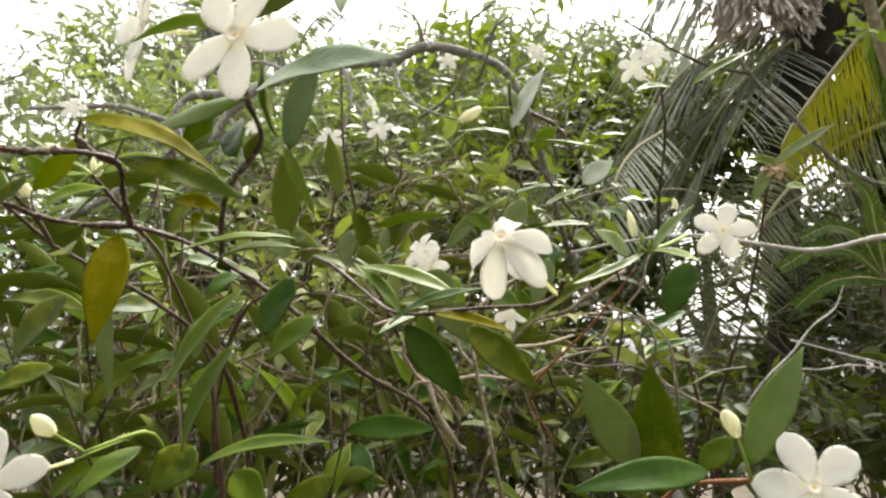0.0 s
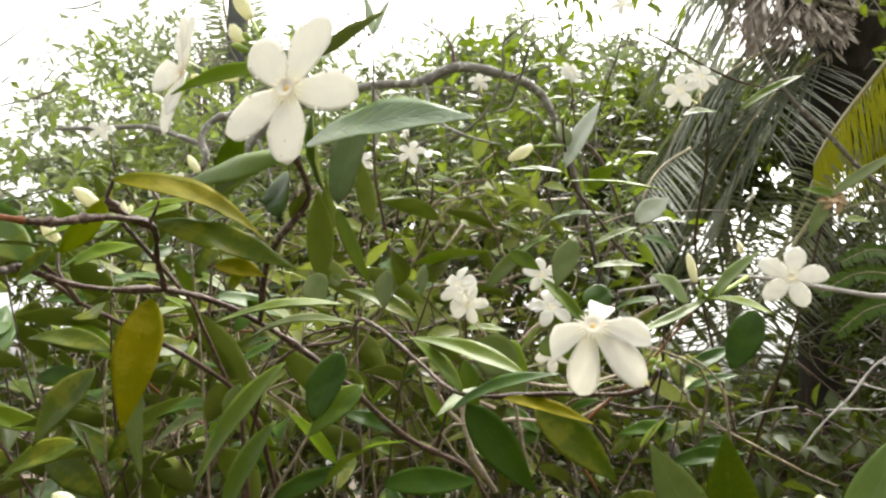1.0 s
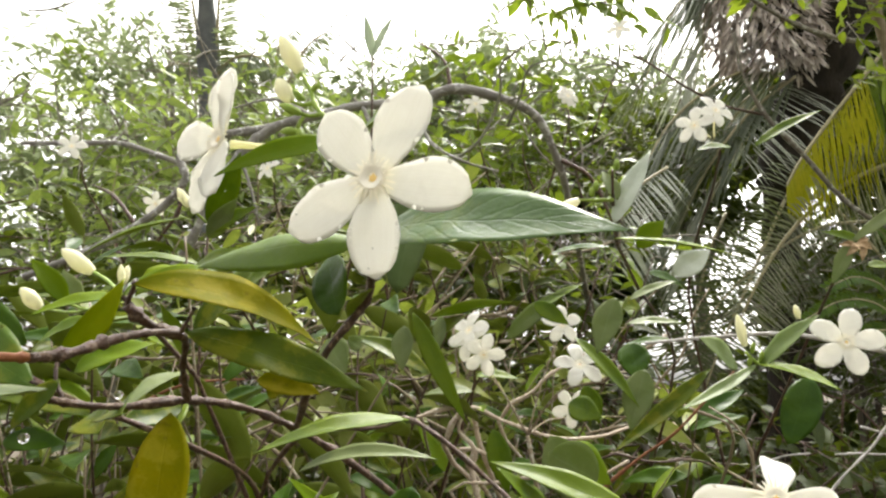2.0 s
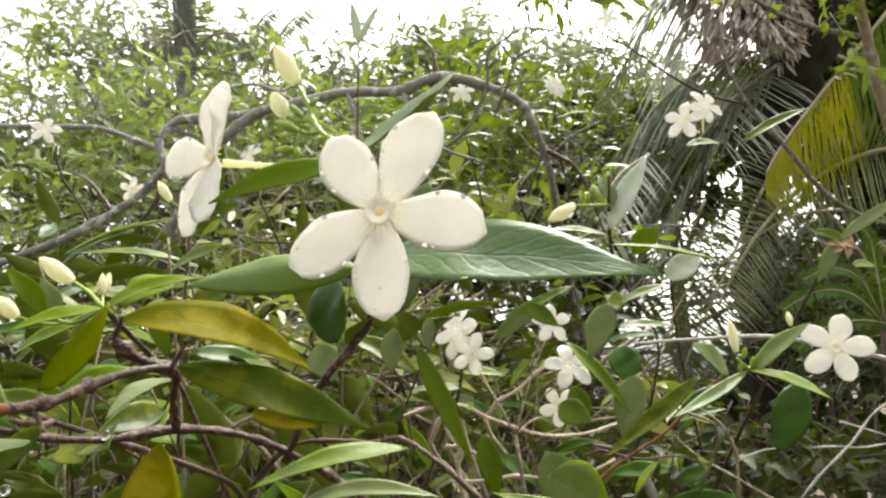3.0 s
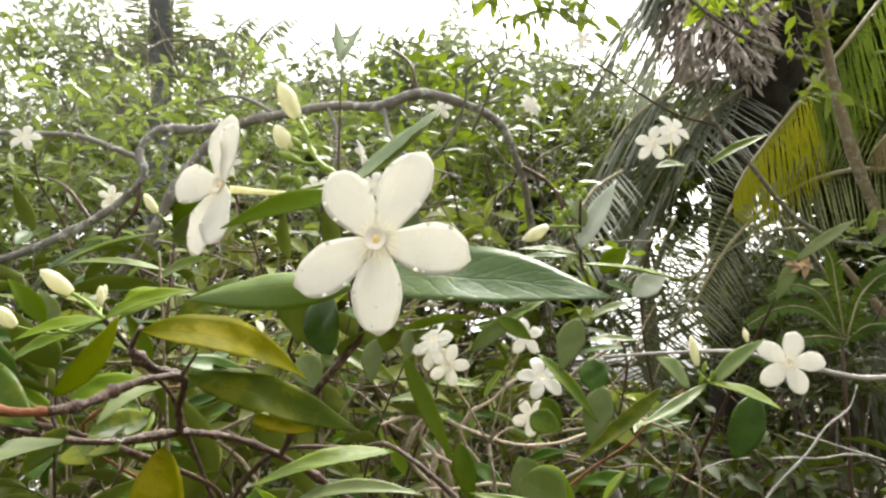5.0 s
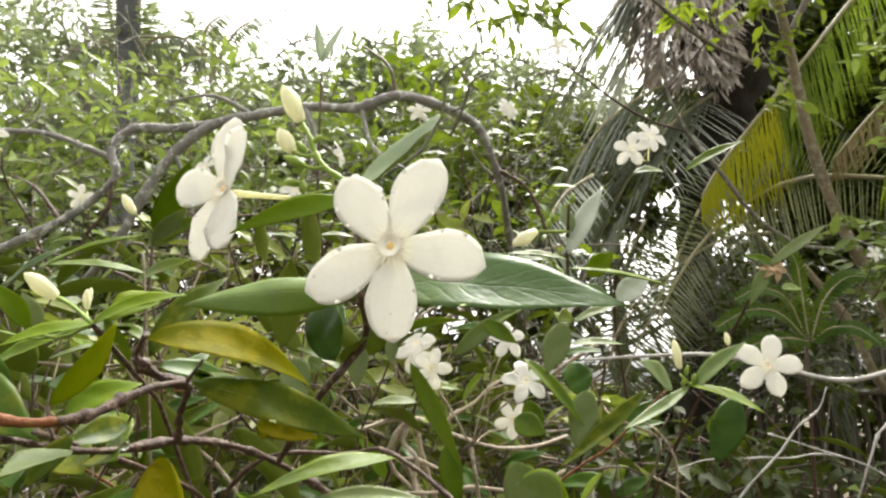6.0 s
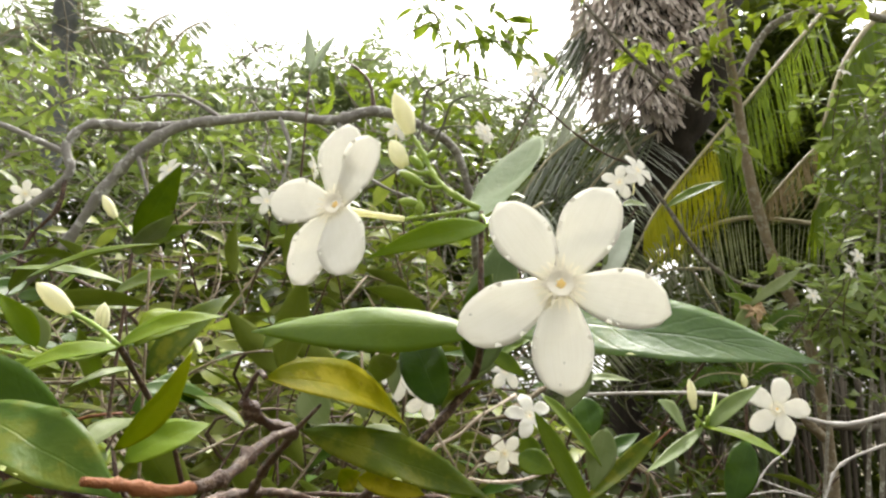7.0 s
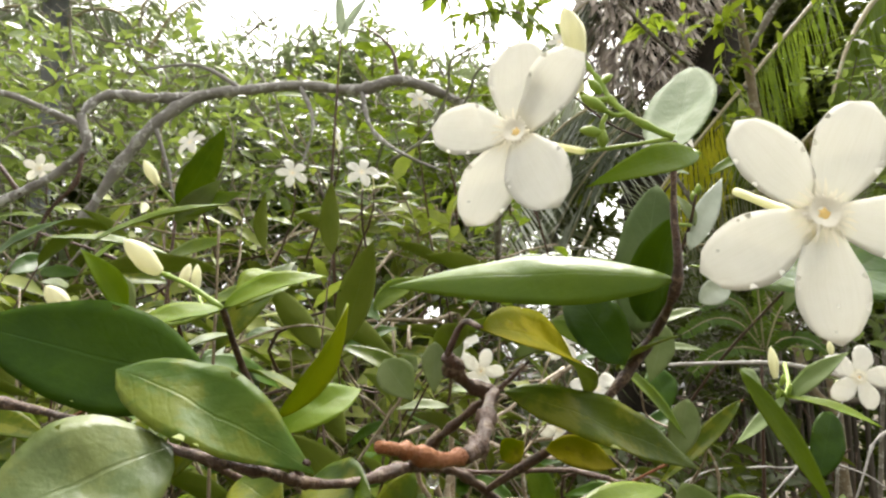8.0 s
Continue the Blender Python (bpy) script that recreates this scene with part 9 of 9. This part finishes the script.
copy_thing(shoots[0], pose(0.212, 0.914, 1.094, 18, -3, 358))
copy_thing(shoots[1], pose(-0.412, 0.756, 1.341, 10, -22, 268))
copy_thing(shoots[2], pose(0.122, 0.683, 1.184, 10, 6, 8))
copy_thing(shoots[3], pose(-0.049, 0.844, 1.137, 21, 7, 349))
copy_thing(shoots[0], pose(0.060, 0.810, 1.307, 22, 11, 117))
copy_thing(shoots[1], pose(-0.546, 0.890, 1.364, -17, -29, 21))
copy_thing(shoots[2], pose(0.076, 0.810, 1.363, -14, 10, 184))
copy_thing(shoots[3], pose(-0.329, 0.735, 1.330, -16, -6, 231))
copy_thing(shoots[0], pose(-0.255, 0.528, 1.291, 13, -27, 321))
copy_thing(shoots[1], pose(-0.098, 0.674, 1.175, -21, 10, 272))
copy_thing(shoots[2], pose(-0.468, 0.827, 1.404, 21, -15, 250))
copy_thing(shoots[3], pose(-0.456, 0.821, 1.266, -6, -30, 233))
copy_thing(shoots[0], pose(-0.124, 0.693, 1.308, -18, 17, 257))
copy_thing(shoots[1], pose(-0.097, 0.518, 1.227, 12, -25, 337))
copy_thing(shoots[2], pose(-0.107, 0.578, 1.324, 11, -26, 242))
copy_thing(shoots[3], pose(0.035, 0.711, 1.262, -6, 21, 38))
copy_thing(shoots[0], pose(0.511, 0.785, 1.138, -6, -15, 105))
copy_thing(shoots[1], pose(-0.133, 0.477, 1.154, -8, 17, 332))
copy_thing(shoots[2], pose(-0.102, 0.495, 1.147, 7, 1, 195))
copy_thing(shoots[3], pose(-0.258, 0.431, 1.257, -18, 0, 350))
copy_thing(shoots[0], pose(-0.249, 0.382, 1.252, -4, 19, 23))
copy_thing(shoots[1], pose(-0.268, 0.476, 1.183, 17, 10, 329))
copy_thing(shoots[2], pose(-0.297, 0.526, 1.148, -10, -26, 307))
copy_thing(shoots[3], pose(-0.222, 0.441, 1.168, -13, -9, 130))
copy_thing(shoots[0], pose(-0.134, 0.498, 1.142, 19, 17, 354))
copy_thing(shoots[1], pose(-0.254, 0.448, 1.221, -3, 9, 290))
copy_thing(shoots[2], pose(-0.173, 0.410, 1.251, -14, -30, 246))
copy_thing(shoots[3], pose(-0.137, 0.405, 1.270, -19, 1, 137))
copy_thing(shoots[0], pose(-0.236, 0.377, 1.250, 21, -24, 354))
copy_thing(shoots[1], pose(-0.162, 0.496, 1.152, -9, 13, 250))
copy_thing(shoots[2], pose(-0.242, 0.496, 1.245, -4, 15, 264))
copy_thing(shoots[3], pose(-0.287, 0.443, 1.196, -4, -1, 238))
copy_thing(shoots[0], pose(-0.299, 0.480, 1.158, 7, 19, 60))
copy_thing(shoots[1], pose(-0.285, 0.451, 1.175, 13, -18, 159))
copy_thing(shoots[2], pose(-0.205, 0.505, 1.193, -17, 29, 242))

# the fern under the thin tree
fern = thing("fern", (0.8295, 1.5158, 0.0000), "dark green fern with feathery fronds under the thin tree", "fern", "ferns")
stem(fern, ((0.8295, 1.5158, 0.0000), (0.8495, 1.4458, 0.8972), (0.8295, 1.3658, 1.4954)), (0.0060, 0.0050, 0.0030), TWIG, "stalk", seed=91, sides=6)
frond(fern, ((0.8295, 1.3658, 1.4954), (0.7588, 1.3381, 1.5451), (0.6790, 1.3100, 1.5475), (0.6018, 1.2998, 1.5105)), (0, -0.8, 0.5), 0.026, FERN, pairs=42, width=0.0062, seed=140, spread=1.0, droop=0.15, even=True, sagging=0.6, ribs=(0.0022, 0.0018, 0.0012, 0.0008))
frond(fern, ((0.8294, 1.3647, 1.5011), (0.7821, 1.3504, 1.5817), (0.7238, 1.3293, 1.5961), (0.6507, 1.3066, 1.5697)), (0, -0.8, 0.5), 0.026, FERN, pairs=42, width=0.0062, seed=141, spread=1.0, droop=0.15, even=True, sagging=0.6, ribs=(0.0022, 0.0018, 0.0012, 0.0008))
frond(fern, ((0.8353, 1.3656, 1.4954), (0.8171, 1.3457, 1.5989), (0.8050, 1.3347, 1.6564), (0.7637, 1.3173, 1.7002)), (0, -0.8, 0.5), 0.026, FERN, pairs=42, width=0.0062, seed=142, spread=1.0, droop=0.15, even=True, sagging=0.6, ribs=(0.0022, 0.0018, 0.0012, 0.0008))
frond(fern, ((0.8354, 1.3668, 1.4896), (0.7647, 1.3380, 1.4934), (0.6964, 1.3226, 1.4810), (0.6300, 1.3135, 1.4363)), (0, -0.8, 0.5), 0.026, FERN, pairs=42, width=0.0062, seed=143, spread=1.0, droop=0.15, even=True, sagging=0.6, ribs=(0.0022, 0.0018, 0.0012, 0.0008))
frond(fern, ((0.8412, 1.3654, 1.4954), (0.8758, 1.3458, 1.5874), (0.9166, 1.3375, 1.6218), (0.9810, 1.3351, 1.6217)), (0, -0.8, 0.5), 0.026, FERN, pairs=42, width=0.0062, seed=144, spread=1.0, droop=0.15, even=True, sagging=0.6, ribs=(0.0022, 0.0018, 0.0012, 0.0008))
frond(fern, ((0.8412, 1.3666, 1.4896), (0.8879, 1.3591, 1.5183), (0.9206, 1.3379, 1.5166), (0.9559, 1.3131, 1.4808)), (0, -0.8, 0.5), 0.026, FERN, pairs=42, width=0.0062, seed=145, spread=1.0, droop=0.15, even=True, sagging=0.6, ribs=(0.0022, 0.0018, 0.0012, 0.0008))

# bamboo fence
fence = thing("bamboo_fence", (1.779, 2.864, 0), "weathered grey bamboo fence of upright split poles", "fence")
rnd = random.Random(5)
pole = [mesh_of("slat", *tube_data(((0, 0, -0.03), (0.004, 0, 0.7), (-0.003, 0, 1.609)), (0.013, 0.012, 0.010), 7, 4, 0.12, k), [BAMBOO]) for k in range(4)]
for i in range(86):
    x = 1.529 + i * 0.036 + rnd.uniform(-0.006, 0.006)
    part("slat", pole[i % 4], fence, pose(x, 2.864 + 0.05 * (x - 1.779) + rnd.uniform(-0.006, 0.006), rnd.uniform(-0.05, 0.0), 0, rnd.uniform(-1.5, 1.5), rnd.uniform(0, 360)))
for z in (0.35, 1.359):
    stem(fence, ((1.479, 2.834, z), (4.679, 2.984, z + 0.02)), (0.016, 0.014), BAMBOO, "rail", 7, 6)
